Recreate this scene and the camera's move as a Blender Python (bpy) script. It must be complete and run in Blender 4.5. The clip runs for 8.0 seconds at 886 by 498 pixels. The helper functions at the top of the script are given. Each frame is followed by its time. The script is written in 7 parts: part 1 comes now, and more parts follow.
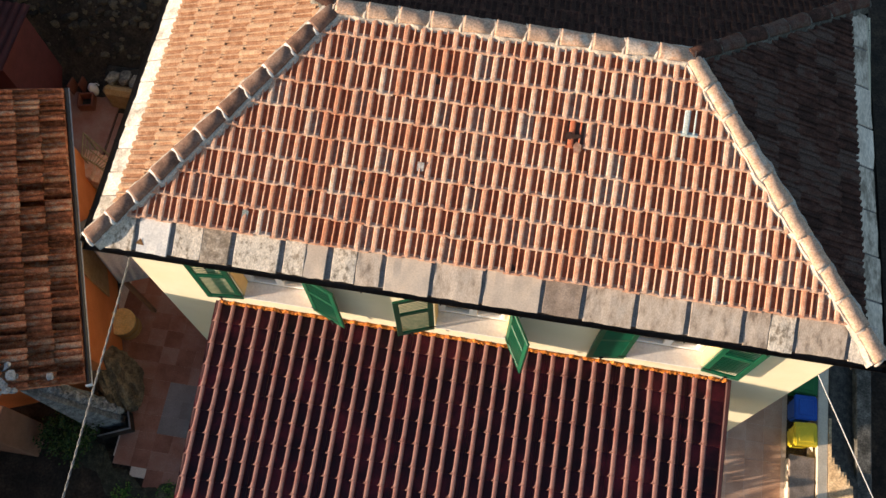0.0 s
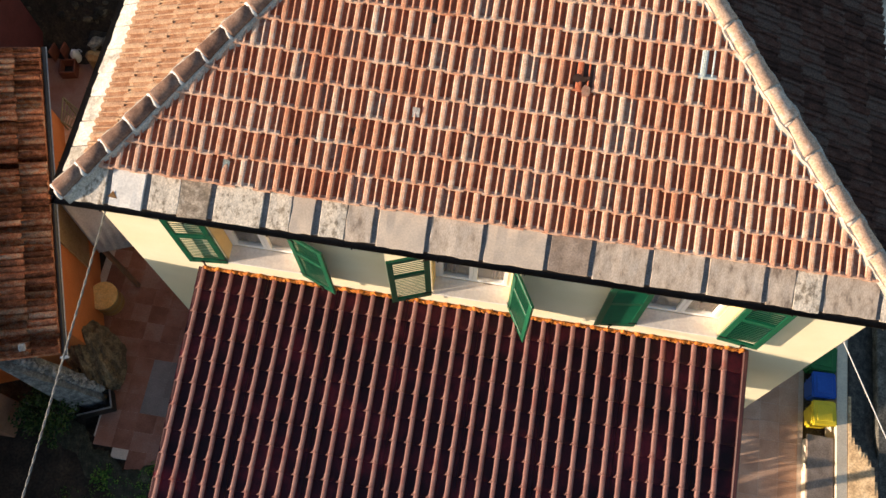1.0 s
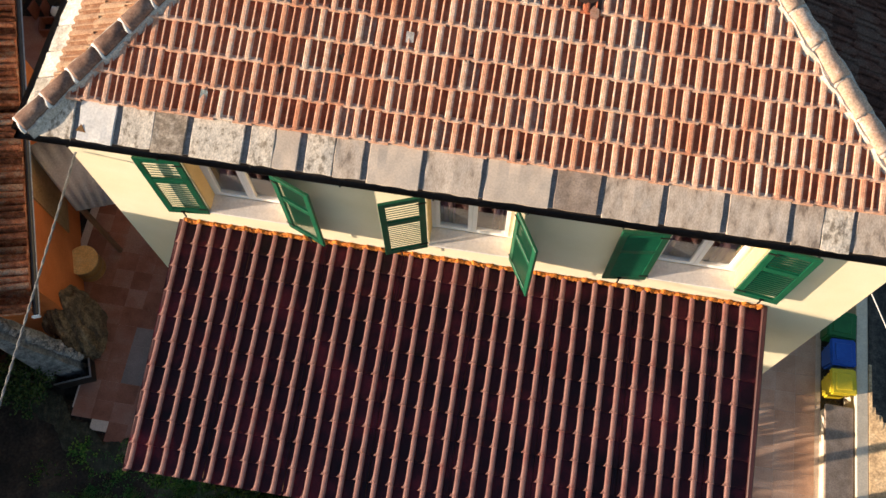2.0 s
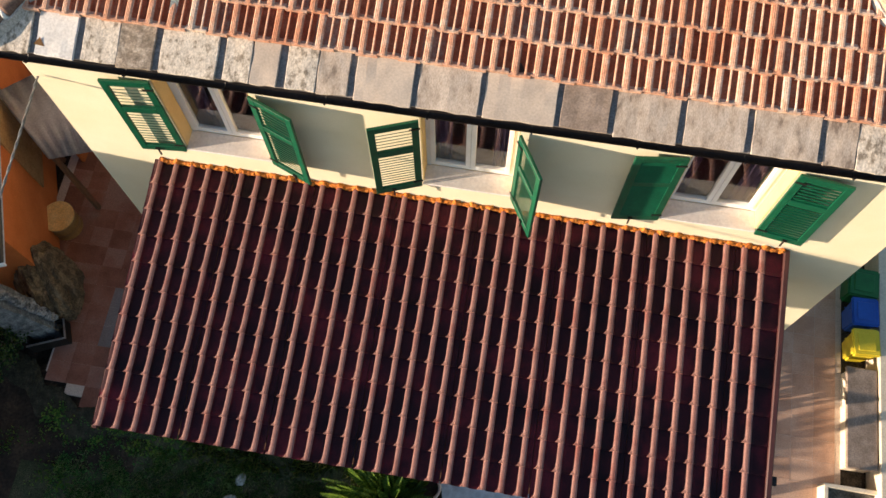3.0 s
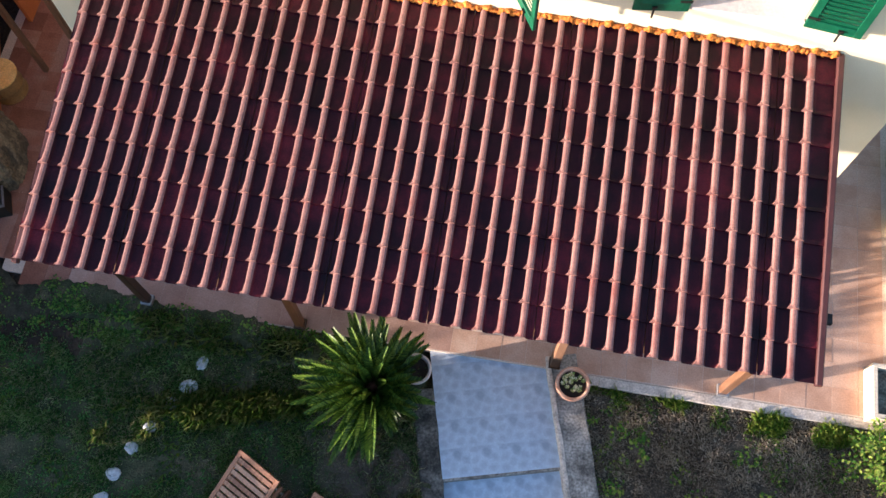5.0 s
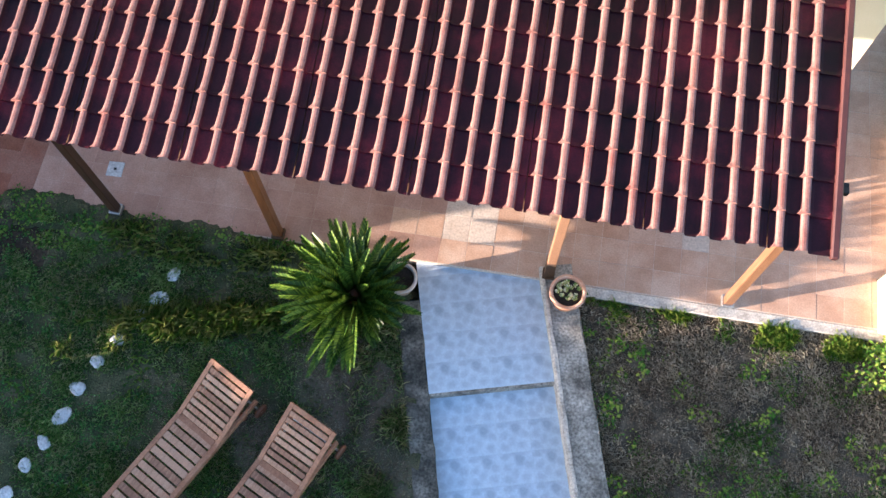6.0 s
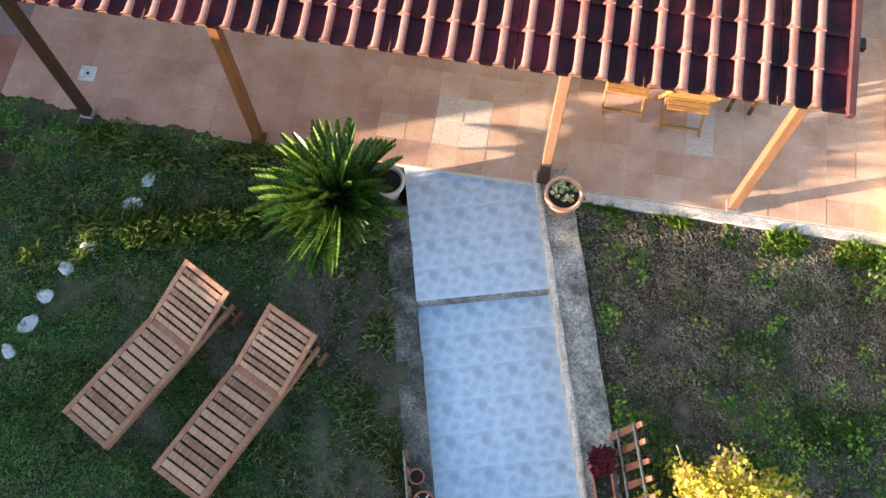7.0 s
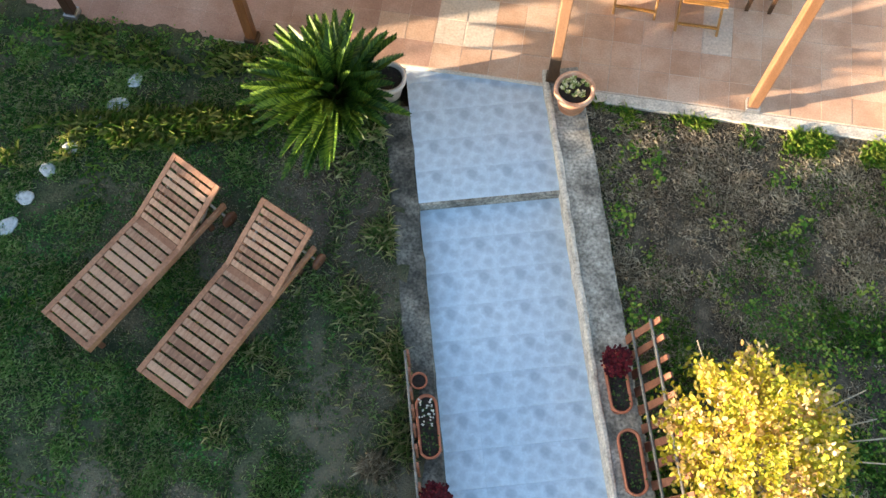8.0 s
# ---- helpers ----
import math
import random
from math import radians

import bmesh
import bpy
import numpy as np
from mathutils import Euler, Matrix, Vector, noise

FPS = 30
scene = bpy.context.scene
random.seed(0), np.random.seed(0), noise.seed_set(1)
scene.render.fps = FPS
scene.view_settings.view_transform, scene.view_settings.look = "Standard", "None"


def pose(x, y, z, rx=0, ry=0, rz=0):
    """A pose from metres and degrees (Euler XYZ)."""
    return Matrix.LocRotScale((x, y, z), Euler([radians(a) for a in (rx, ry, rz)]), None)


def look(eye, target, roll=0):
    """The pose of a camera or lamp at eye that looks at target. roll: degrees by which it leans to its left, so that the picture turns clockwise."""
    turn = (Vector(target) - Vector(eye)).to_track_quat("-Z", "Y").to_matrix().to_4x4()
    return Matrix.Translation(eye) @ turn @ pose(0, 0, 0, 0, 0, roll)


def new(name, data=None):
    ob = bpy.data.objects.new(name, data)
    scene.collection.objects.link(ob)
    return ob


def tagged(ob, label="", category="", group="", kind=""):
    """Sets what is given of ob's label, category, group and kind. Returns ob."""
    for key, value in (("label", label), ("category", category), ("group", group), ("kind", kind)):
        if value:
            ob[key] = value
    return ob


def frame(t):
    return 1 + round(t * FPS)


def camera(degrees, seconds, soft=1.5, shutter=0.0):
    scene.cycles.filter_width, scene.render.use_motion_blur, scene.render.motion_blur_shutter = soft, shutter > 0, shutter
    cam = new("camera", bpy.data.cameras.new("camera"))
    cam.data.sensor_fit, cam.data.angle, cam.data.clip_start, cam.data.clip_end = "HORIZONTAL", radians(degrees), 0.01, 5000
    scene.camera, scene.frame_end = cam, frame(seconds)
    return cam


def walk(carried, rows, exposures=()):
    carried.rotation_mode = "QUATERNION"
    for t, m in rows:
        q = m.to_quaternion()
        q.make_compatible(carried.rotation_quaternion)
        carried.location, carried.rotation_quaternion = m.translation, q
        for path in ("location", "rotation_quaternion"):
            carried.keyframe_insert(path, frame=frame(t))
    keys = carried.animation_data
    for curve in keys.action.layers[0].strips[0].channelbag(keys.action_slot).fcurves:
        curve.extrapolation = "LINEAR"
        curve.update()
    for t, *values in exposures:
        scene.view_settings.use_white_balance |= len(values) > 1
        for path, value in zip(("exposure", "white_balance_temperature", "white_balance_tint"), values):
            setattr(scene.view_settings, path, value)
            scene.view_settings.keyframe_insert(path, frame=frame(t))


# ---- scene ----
cam = camera(52.00, 8.0)
PATH = [
    (0, (0.073, -3.802, 17.358), (-0.576, -0.216, 8.046), -1.00),
    (0.5, (0.098, -3.886, 16.849), (-0.551, -0.297, 7.538), -1.00),
    (1, (0.130, -3.997, 16.339), (-0.520, -0.405, 7.030), -1.00),
    (1.5, (0.173, -4.147, 15.827), (-0.478, -0.552, 6.518), -1.00),
    (2, (0.215, -4.309, 15.298), (-0.436, -0.711, 5.991), -1.00),
    (2.5, (0.255, -4.454, 14.762), (-0.396, -0.852, 5.456), -1.00),
    (3, (0.316, -4.661, 14.181), (-0.336, -1.056, 4.876), -1.00),
    (3.5, (0.358, -4.890, 13.579), (-0.295, -1.282, 4.275), -1.00),
    (4, (0.407, -5.140, 12.989), (-0.246, -1.529, 3.687), -1.00),
    (4.5, (0.501, -5.494, 12.386), (-0.152, -1.880, 3.084), -1.00),
    (5, (0.618, -5.858, 11.782), (-0.036, -2.241, 2.482), -1.00),
    (5.5, (0.747, -6.251, 11.195), (0.093, -2.631, 1.897), -1.00),
    (6, (0.910, -6.680, 10.661), (0.256, -3.057, 1.363), -1.00),
    (6.5, (1.058, -7.094, 10.146), (0.403, -3.467, 0.850), -1.00),
    (7, (1.167, -7.496, 9.685), (0.512, -3.867, 0.390), -1.00),
    (7.5, (1.244, -7.898, 9.234), (0.588, -4.266, -0.059), -1.00),
    (8, (1.251, -8.289, 8.747), (0.595, -4.653, -0.545), -1.00),
]
walk(cam, [(t, look(eye, target, roll)) for t, eye, target, roll in PATH],
     exposures=[(0, 1.10, 6000, 12), (3.0, 1.13, 5950, 12), (4.2, 1.30, 5550, 21), (5.5, 2.38, 5450, 17), (6.5, 2.64, 5700, 15), (8, 2.72, 6300, 8)])

# ---- world and light ----
SUN_EL, SUN_AZ = radians(8.0), math.atan2(-0.943, -0.333)
world = bpy.data.worlds.new("sky_world")
scene.world = world
world.use_nodes = True
wn = world.node_tree.nodes
sky = wn.new("ShaderNodeTexSky")
sky.sky_type, sky.sun_disc = "NISHITA", False
sky.sun_elevation, sky.sun_rotation = SUN_EL, SUN_AZ % (2 * math.pi)
wn["Background"].inputs["Strength"].default_value = 0.115
world.node_tree.links.new(sky.outputs[0], wn["Background"].inputs["Color"])
sun_dir = Vector((math.sin(SUN_AZ) * math.cos(SUN_EL), math.cos(SUN_AZ) * math.cos(SUN_EL), math.sin(SUN_EL)))
sun = new("sun", bpy.data.lights.new("sun", "SUN"))
sun.data.energy, sun.data.angle, sun.data.color = 5.0, radians(0.6), (1.0, 0.77, 0.53)
sun.matrix_world = look(sun_dir * 60, (0, 0, 0))

# ---- materials ----


def nodes_of(name):
    m = bpy.data.materials.new(name)
    m.use_nodes = True
    return m, m.node_tree.nodes, m.node_tree.links, m.node_tree.nodes["Principled BSDF"]


def mat(name, cols, rough=0.8, scale=4.0, fine=45.0, bump=0.25, spread=0.0, metal=0.0, grit=0.25, stretch=(1, 1, 1), spec=0.4, island=False, dist=0.01, local=False):
    """Colours mixed by a coarse noise, grain by a fine one, brightness varied object by object (or island by island)."""
    m, n, l, bsdf = nodes_of(name)
    if local:
        src = n.new("ShaderNodeTexCoord").outputs["Object"]
    else:
        src = n.new("ShaderNodeNewGeometry").outputs["Position"]
    mp = n.new("ShaderNodeMapping")
    mp.inputs["Scale"].default_value = stretch
    l.new(src, mp.inputs["Vector"])
    a = n.new("ShaderNodeTexNoise")
    a.inputs["Scale"].default_value, a.inputs["Detail"].default_value, a.inputs["Roughness"].default_value = scale, 6, 0.62
    b = n.new("ShaderNodeTexNoise")
    b.inputs["Scale"].default_value, b.inputs["Detail"].default_value = fine, 4
    l.new(mp.outputs[0], a.inputs["Vector"])
    l.new(mp.outputs[0], b.inputs["Vector"])
    ramp = n.new("ShaderNodeValToRGB")
    el = ramp.color_ramp.elements
    while len(el) < len(cols):
        el.new(0.5)
    for i, c in enumerate(cols):
        el[i].position = 0.32 + 0.36 * i / max(1, len(cols) - 1)
        el[i].color = (*c, 1)
    fac = a.outputs["Fac"]
    if spread > 0:
        if island:
            rnd = n.new("ShaderNodeNewGeometry").outputs["Random Per Island"]
        else:
            rnd = n.new("ShaderNodeObjectInfo").outputs["Random"]
        sh = n.new("ShaderNodeMath")
        sh.operation = "MULTIPLY_ADD"
        sh.inputs[1].default_value, sh.inputs[2].default_value = spread, -spread / 2
        l.new(rnd, sh.inputs[0])
        ad = n.new("ShaderNodeMath")
        l.new(fac, ad.inputs[0])
        l.new(sh.outputs[0], ad.inputs[1])
        fac = ad.outputs[0]
    l.new(fac, ramp.inputs[0])
    mr = n.new("ShaderNodeMapRange")
    mr.inputs[1].default_value, mr.inputs[2].default_value = 0.3, 0.7
    mr.inputs[3].default_value, mr.inputs[4].default_value = 1 - grit, 1 + grit
    l.new(b.outputs["Fac"], mr.inputs[0])
    mix = n.new("ShaderNodeVectorMath")
    mix.operation = "SCALE"
    l.new(ramp.outputs[0], mix.inputs[0])
    l.new(mr.outputs[0], mix.inputs["Scale"])
    l.new(mix.outputs[0], bsdf.inputs["Base Color"])
    bsdf.inputs["Roughness"].default_value, bsdf.inputs["Metallic"].default_value = rough, metal
    bsdf.inputs["Specular IOR Level"].default_value = spec
    if bump > 0:
        bp = n.new("ShaderNodeBump")
        bp.inputs["Strength"].default_value, bp.inputs["Distance"].default_value = bump, dist
        l.new(b.outputs["Fac"], bp.inputs["Height"])
        l.new(bp.outputs[0], bsdf.inputs["Normal"])
    return m


M = {}
M["slab_speck"] = mat("speckled_pale_slab", [(0.22, 0.18, 0.135), (0.54, 0.47, 0.38), (0.62, 0.55, 0.455), (0.68, 0.61, 0.51)], 0.92, 16, 60, 0.2, 0.12, grit=0.3, stretch=(1, 0.6, 1))
M["slab_drip"] = mat("drip_stained_slab", [(0.20, 0.155, 0.12), (0.40, 0.325, 0.255), (0.47, 0.39, 0.315), (0.53, 0.45, 0.37)], 0.92, 8, 70, 0.15, 0.14, grit=0.22, stretch=(1.4, 0.5, 1))
M["slab_stain"] = mat("brown_stained_slab", [(0.16, 0.125, 0.09), (0.27, 0.215, 0.16), (0.50, 0.42, 0.33)], 0.92, 12, 50, 0.2, 0.1, grit=0.3)
M["slab_dark"] = mat("dark_brown_slab", [(0.20, 0.15, 0.115), (0.26, 0.20, 0.155), (0.33, 0.26, 0.21)], 0.92, 7, 50, 0.15, 0, grit=0.22)
M["slab_bare"] = mat("smooth_new_slab", [(0.47, 0.385, 0.305), (0.53, 0.445, 0.36)], 0.92, 3, 50, 0.1, 0.12, grit=0.12)
M["slab_lime"] = mat("lime_washed_slab", [(0.60, 0.57, 0.53), (0.72, 0.69, 0.64)], 0.92, 5, 40, 0.1, 0, grit=0.12)
M["slab_pale"] = mat("bleached_stone_slab", [(0.36, 0.32, 0.26), (0.66, 0.60, 0.51), (0.76, 0.71, 0.62)], 0.9, 5, 34, 0.15, 0.25, grit=0.25)
# Dark grey that stands for shadow in the eave slab joints
M["joint_shade"] = mat("joint_shadow_grey", [(0.15, 0.135, 0.125), (0.23, 0.21, 0.20)], 0.95, 8, 50, 0.3, 0, grit=0.3)
M["mortar_white"] = mat("white_lime_mortar", [(0.60, 0.57, 0.52), (0.78, 0.75, 0.70)], 0.95, 9, 50, 0.3, 0, grit=0.25)
M["cap_brown"] = mat("brown_ridge_clay", [(0.13, 0.068, 0.045), (0.20, 0.112, 0.076), (0.25, 0.16, 0.115)], 0.9, 7, 45, 0.2, 0.25, grit=0.3)
M["litter"] = mat("dry_grass_litter", [(0.030, 0.024, 0.016), (0.075, 0.060, 0.040), (0.14, 0.112, 0.078)], 0.95, 6.0, 60, 0.9, 0, grit=0.75, dist=0.02)
# Lane coloured pale for its sunlit face, dark beyond the crest as shade
M["lane"] = mat("dusty_stone_lane", [(0.30, 0.205, 0.115), (0.48, 0.345, 0.20), (0.60, 0.45, 0.28)], 0.95, 6, 30, 0.0, 0, grit=0.35)
M["cobble"] = mat("shaded_lane_paving", [(0.018, 0.018, 0.016), (0.045, 0.042, 0.036), (0.085, 0.076, 0.062)], 0.92, 9, 40, 0.5, 0, grit=0.45)
M["ochre"] = mat("ochre_plaster", [(0.30, 0.165, 0.06), (0.40, 0.235, 0.10)], 0.9, 5, 40, 0.2, 0, grit=0.25)
M["redsheet"] = mat("dark_red_roof_sheet", [(0.07, 0.018, 0.016), (0.11, 0.03, 0.026)], 0.55, 4, 40, 0.1, 0, grit=0.2)
M["redboard"] = mat("dull_red_board", [(0.14, 0.04, 0.022), (0.20, 0.065, 0.035)], 0.7, 6, 40, 0.1, 0.2, grit=0.2)
M["rubble"] = mat("blue_grey_rubble", [(0.10, 0.105, 0.11), (0.21, 0.215, 0.22), (0.33, 0.325, 0.32)], 0.95, 7, 34, 0.5, 0.4, grit=0.4, dist=0.02)
M["tile"] = mat("terracotta_roof_tile", [(0.50, 0.245, 0.15), (0.55, 0.305, 0.20), (0.58, 0.36, 0.25), (0.60, 0.43, 0.325)], 0.85, 11, 60, 0.25, 0.24, grit=0.22, spec=0.15)
M["tile_burnt"] = mat("deep_red_roof_tile", [(0.46, 0.20, 0.115), (0.51, 0.255, 0.155), (0.54, 0.31, 0.205)], 0.85, 11, 60, 0.25, 0.2, grit=0.22, spec=0.15)
M["tile_lichen"] = mat("lichen_pale_roof_tile", [(0.50, 0.275, 0.18), (0.56, 0.37, 0.26), (0.60, 0.48, 0.38)], 0.85, 13, 55, 0.3, 0.25, grit=0.25, spec=0.15)
# Channels coloured darker and redder for the shade between the rolls
M["tile_pan"] = mat("shade_red_tile_channel", [(0.32, 0.078, 0.036), (0.44, 0.125, 0.060), (0.48, 0.17, 0.09)], 0.9, 9, 60, 0.3, 0.2, grit=0.25, spec=0.1)
M["tile_pan_grey"] = mat("lichen_tile_channel", [(0.32, 0.10, 0.056), (0.38, 0.18, 0.12), (0.42, 0.27, 0.20)], 0.9, 12, 60, 0.3, 0.2, grit=0.25, spec=0.1)
M["tile_blue"] = mat("blue_grey_tile", [(0.36, 0.42, 0.42), (0.50, 0.55, 0.52)], 0.85, 9, 60, 0.3, 0, grit=0.3, spec=0.15)
M["tile_old"] = mat("weathered_roof_tile", [(0.20, 0.075, 0.04), (0.37, 0.13, 0.065), (0.46, 0.19, 0.10), (0.48, 0.30, 0.20)], 0.9, 12, 50, 0.3, 0.32, grit=0.4, spec=0.15)
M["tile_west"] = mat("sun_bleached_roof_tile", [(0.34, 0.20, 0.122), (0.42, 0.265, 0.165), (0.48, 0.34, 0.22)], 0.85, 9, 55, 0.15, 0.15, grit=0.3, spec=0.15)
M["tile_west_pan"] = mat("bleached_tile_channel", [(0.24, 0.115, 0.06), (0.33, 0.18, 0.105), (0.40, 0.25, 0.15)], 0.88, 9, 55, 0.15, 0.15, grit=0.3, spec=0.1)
# Clay colour darkened for the shade on the east and rear slopes
M["tile_shade"] = mat("shaded_roof_tile", [(0.050, 0.028, 0.022), (0.095, 0.046, 0.034), (0.11, 0.075, 0.06)], 0.92, 6, 50, 0.4, 0.4, grit=0.4, spec=0.1)
M["slab"] = mat("weathered_stone_slab", [(0.25, 0.21, 0.16), (0.56, 0.485, 0.385), (0.63, 0.55, 0.445), (0.70, 0.62, 0.51)], 0.9, 7, 40, 0.1, 0.24, grit=0.26, stretch=(1, 0.4, 1))
M["mortar"] = mat("lime_mortar", [(0.38, 0.33, 0.27), (0.56, 0.49, 0.41)], 0.95, 6, 50, 0.4, 0, grit=0.3)
M["cap"] = mat("ridge_tile_clay", [(0.44, 0.29, 0.20), (0.54, 0.38, 0.27), (0.52, 0.32, 0.21), (0.58, 0.46, 0.36)], 0.9, 6, 45, 0.3, 0.35, grit=0.35)
M["underlay"] = mat("roof_underlay", [(0.07, 0.04, 0.03), (0.12, 0.06, 0.045)], 0.95, 6, 40, 0.2)
M["gutter"] = mat("dark_brown_gutter", [(0.016, 0.013, 0.012), (0.03, 0.024, 0.022)], 0.45, 3, 30, 0.05, 0, 0.0)
M["wall"] = mat("cream_plaster", [(0.75, 0.665, 0.45), (0.81, 0.73, 0.53)], 0.92, 1.5, 70, 0.12, 0, grit=0.05)
M["reveal"] = mat("ochre_reveal_plaster", [(0.66, 0.47, 0.20), (0.72, 0.54, 0.26)], 0.92, 2, 60, 0.1, 0, grit=0.06)
M["orange"] = mat("orange_plaster", [(0.55, 0.145, 0.03), (0.66, 0.20, 0.05)], 0.9, 2, 60, 0.15, 0, grit=0.12)
M["terrace"] = mat("dull_brown_render", [(0.20, 0.095, 0.055), (0.28, 0.14, 0.085)], 0.92, 3, 50, 0.15, 0, grit=0.2)
M["green"] = mat("green_shutter_paint", [(0.004, 0.066, 0.032), (0.007, 0.098, 0.047)], 0.42, 5, 40, 0.05, 0, grit=0.12, spec=0.3)
M["white"] = mat("white_window_paint", [(0.74, 0.73, 0.72), (0.82, 0.81, 0.80)], 0.4, 4, 50, 0.03, 0, grit=0.05)
M["marble"] = mat("pale_marble_sill", [(0.68, 0.62, 0.58), (0.80, 0.76, 0.72)], 0.45, 4, 30, 0.05, 0, grit=0.1)
M["iron"] = mat("dark_iron", [(0.02, 0.02, 0.02), (0.04, 0.035, 0.03)], 0.5, 8, 60, 0.2, 0, 0.6)
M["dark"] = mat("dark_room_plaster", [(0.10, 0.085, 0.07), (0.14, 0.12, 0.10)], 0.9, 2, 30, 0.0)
M["floor_in"] = mat("room_floor_tile", [(0.30, 0.24, 0.19), (0.40, 0.33, 0.26)], 0.5, 3, 30, 0.0)
M["curtain"] = mat("mauve_curtain", [(0.22, 0.15, 0.24), (0.32, 0.23, 0.33)], 0.9, 6, 60, 0.2)
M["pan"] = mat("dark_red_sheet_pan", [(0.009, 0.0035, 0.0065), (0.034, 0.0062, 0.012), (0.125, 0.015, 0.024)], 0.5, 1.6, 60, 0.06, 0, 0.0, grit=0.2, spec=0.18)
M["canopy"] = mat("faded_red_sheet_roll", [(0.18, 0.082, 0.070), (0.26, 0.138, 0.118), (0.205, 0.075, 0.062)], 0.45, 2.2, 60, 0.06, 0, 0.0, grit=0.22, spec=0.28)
M["canopy_trim"] = mat("red_brown_flashing", [(0.048, 0.017, 0.017), (0.085, 0.030, 0.027)], 0.45, 3, 50, 0.05, 0, grit=0.1)
M["foam"] = mat("orange_sealing_foam", [(0.16, 0.035, 0.006), (0.50, 0.15, 0.014), (0.66, 0.26, 0.04)], 0.9, 26, 70, 0.6, 0, grit=0.35)
M["post"] = mat("varnished_pine", [(0.165, 0.08, 0.04), (0.24, 0.13, 0.072)], 0.5, 5, 40, 0.1, 0.25, stretch=(4, 4, 0.6), grit=0.18)
M["post_brown"] = mat("dark_brown_pine", [(0.026, 0.012, 0.008), (0.055, 0.024, 0.013)], 0.5, 5, 40, 0.1, 0.25, stretch=(4, 4, 0.6), grit=0.18)
M["post_red"] = mat("red_brown_pine", [(0.11, 0.040, 0.015), (0.20, 0.082, 0.032)], 0.45, 5, 40, 0.1, 0.25, stretch=(4, 4, 0.6), grit=0.18)
M["post_dark"] = mat("dark_wood", [(0.05, 0.025, 0.012), (0.09, 0.045, 0.02)], 0.55, 5, 40, 0.1, 0, stretch=(4, 4, 0.6))
M["steel"] = mat("galvanised_steel", [(0.36, 0.36, 0.37), (0.50, 0.50, 0.51)], 0.4, 8, 50, 0.1, 0, 0.9)
M["teak"] = mat("oiled_teak", [(0.20, 0.092, 0.052), (0.35, 0.18, 0.105), (0.45, 0.26, 0.165)], 0.55, 5, 40, 0.12, 0.38, grit=0.2, local=True, stretch=(1, 5, 5))
M["teak_frame"] = mat("oiled_teak_frame", [(0.25, 0.105, 0.052), (0.37, 0.18, 0.10)], 0.5, 5, 40, 0.12, 0.15, grit=0.2)
M["teak_dark"] = mat("dark_teak_leg", [(0.10, 0.04, 0.022), (0.18, 0.075, 0.04)], 0.55, 5, 40, 0.12, 0.1)
M["paver"] = mat("terracotta_floor_tile", [(0.41, 0.245, 0.16), (0.49, 0.32, 0.225), (0.55, 0.39, 0.295)], 0.7, 2.2, 55, 0.05, 0.22, grit=0.15)
# Redder west tiles, their tone also lowered for the shade they lie in
M["paver_mid"] = mat("shaded_reddish_floor_tile", [(0.33, 0.185, 0.135), (0.41, 0.25, 0.19), (0.47, 0.315, 0.25)], 0.7, 2.0, 55, 0.05, 0.12, grit=0.18)
M["paver_red"] = mat("shaded_red_floor_tile", [(0.19, 0.072, 0.044), (0.27, 0.115, 0.075), (0.31, 0.17, 0.13)], 0.75, 1.6, 50, 0.1, 0.35, grit=0.22)
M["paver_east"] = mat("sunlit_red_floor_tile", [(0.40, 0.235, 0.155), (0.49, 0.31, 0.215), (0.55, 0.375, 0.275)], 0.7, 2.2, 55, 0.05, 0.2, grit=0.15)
M["paver_grey"] = mat("grey_floor_tile", [(0.17, 0.135, 0.125), (0.24, 0.20, 0.19)], 0.75, 3, 50, 0.1, 0.2, grit=0.2)
M["paver_pale"] = mat("pale_floor_tile", [(0.50, 0.40, 0.32), (0.58, 0.49, 0.41)], 0.7, 6, 35, 0.1, 0.2, grit=0.2)
M["grout"] = mat("pale_grout", [(0.50, 0.40, 0.32), (0.62, 0.51, 0.42)], 0.95, 5, 60, 0.05)
M["edge_concrete"] = mat("pale_edge_concrete", [(0.36, 0.31, 0.26), (0.54, 0.48, 0.41), (0.64, 0.58, 0.50)], 0.92, 7, 40, 0.3, 0, grit=0.3)
M["concrete"] = mat("mossy_concrete", [(0.075, 0.068, 0.058), (0.20, 0.18, 0.152), (0.31, 0.285, 0.245), (0.42, 0.385, 0.335)], 0.92, 3.4, 34, 0.3, 0, grit=0.5)
M["concrete_dark"] = mat("stained_concrete", [(0.030, 0.030, 0.025), (0.095, 0.088, 0.074), (0.20, 0.187, 0.16)], 0.92, 4, 36, 0.4, 0, grit=0.55)
M["soil"] = mat("lawn_soil", [(0.022, 0.034, 0.013), (0.050, 0.060, 0.027), (0.11, 0.098, 0.058)], 0.95, 2.4, 60, 0.9, 0, grit=0.75, dist=0.02)
# Stony earth coloured near black for the shade it lies in
M["earth"] = mat("shaded_stony_earth", [(0.014, 0.011, 0.008), (0.030, 0.022, 0.015), (0.06, 0.042, 0.026)], 0.95, 2.5, 22, 0.8, 0, grit=0.5, dist=0.03)
M["soil_edge"] = mat("dark_mossy_earth", [(0.016, 0.018, 0.010), (0.034, 0.034, 0.020), (0.065, 0.056, 0.038)], 0.95, 9, 40, 0.6, 0, grit=0.45, dist=0.02)
M["potsoil"] = mat("potting_soil", [(0.018, 0.013, 0.01), (0.045, 0.033, 0.025)], 0.95, 12, 60, 0.8, 0, grit=0.4)
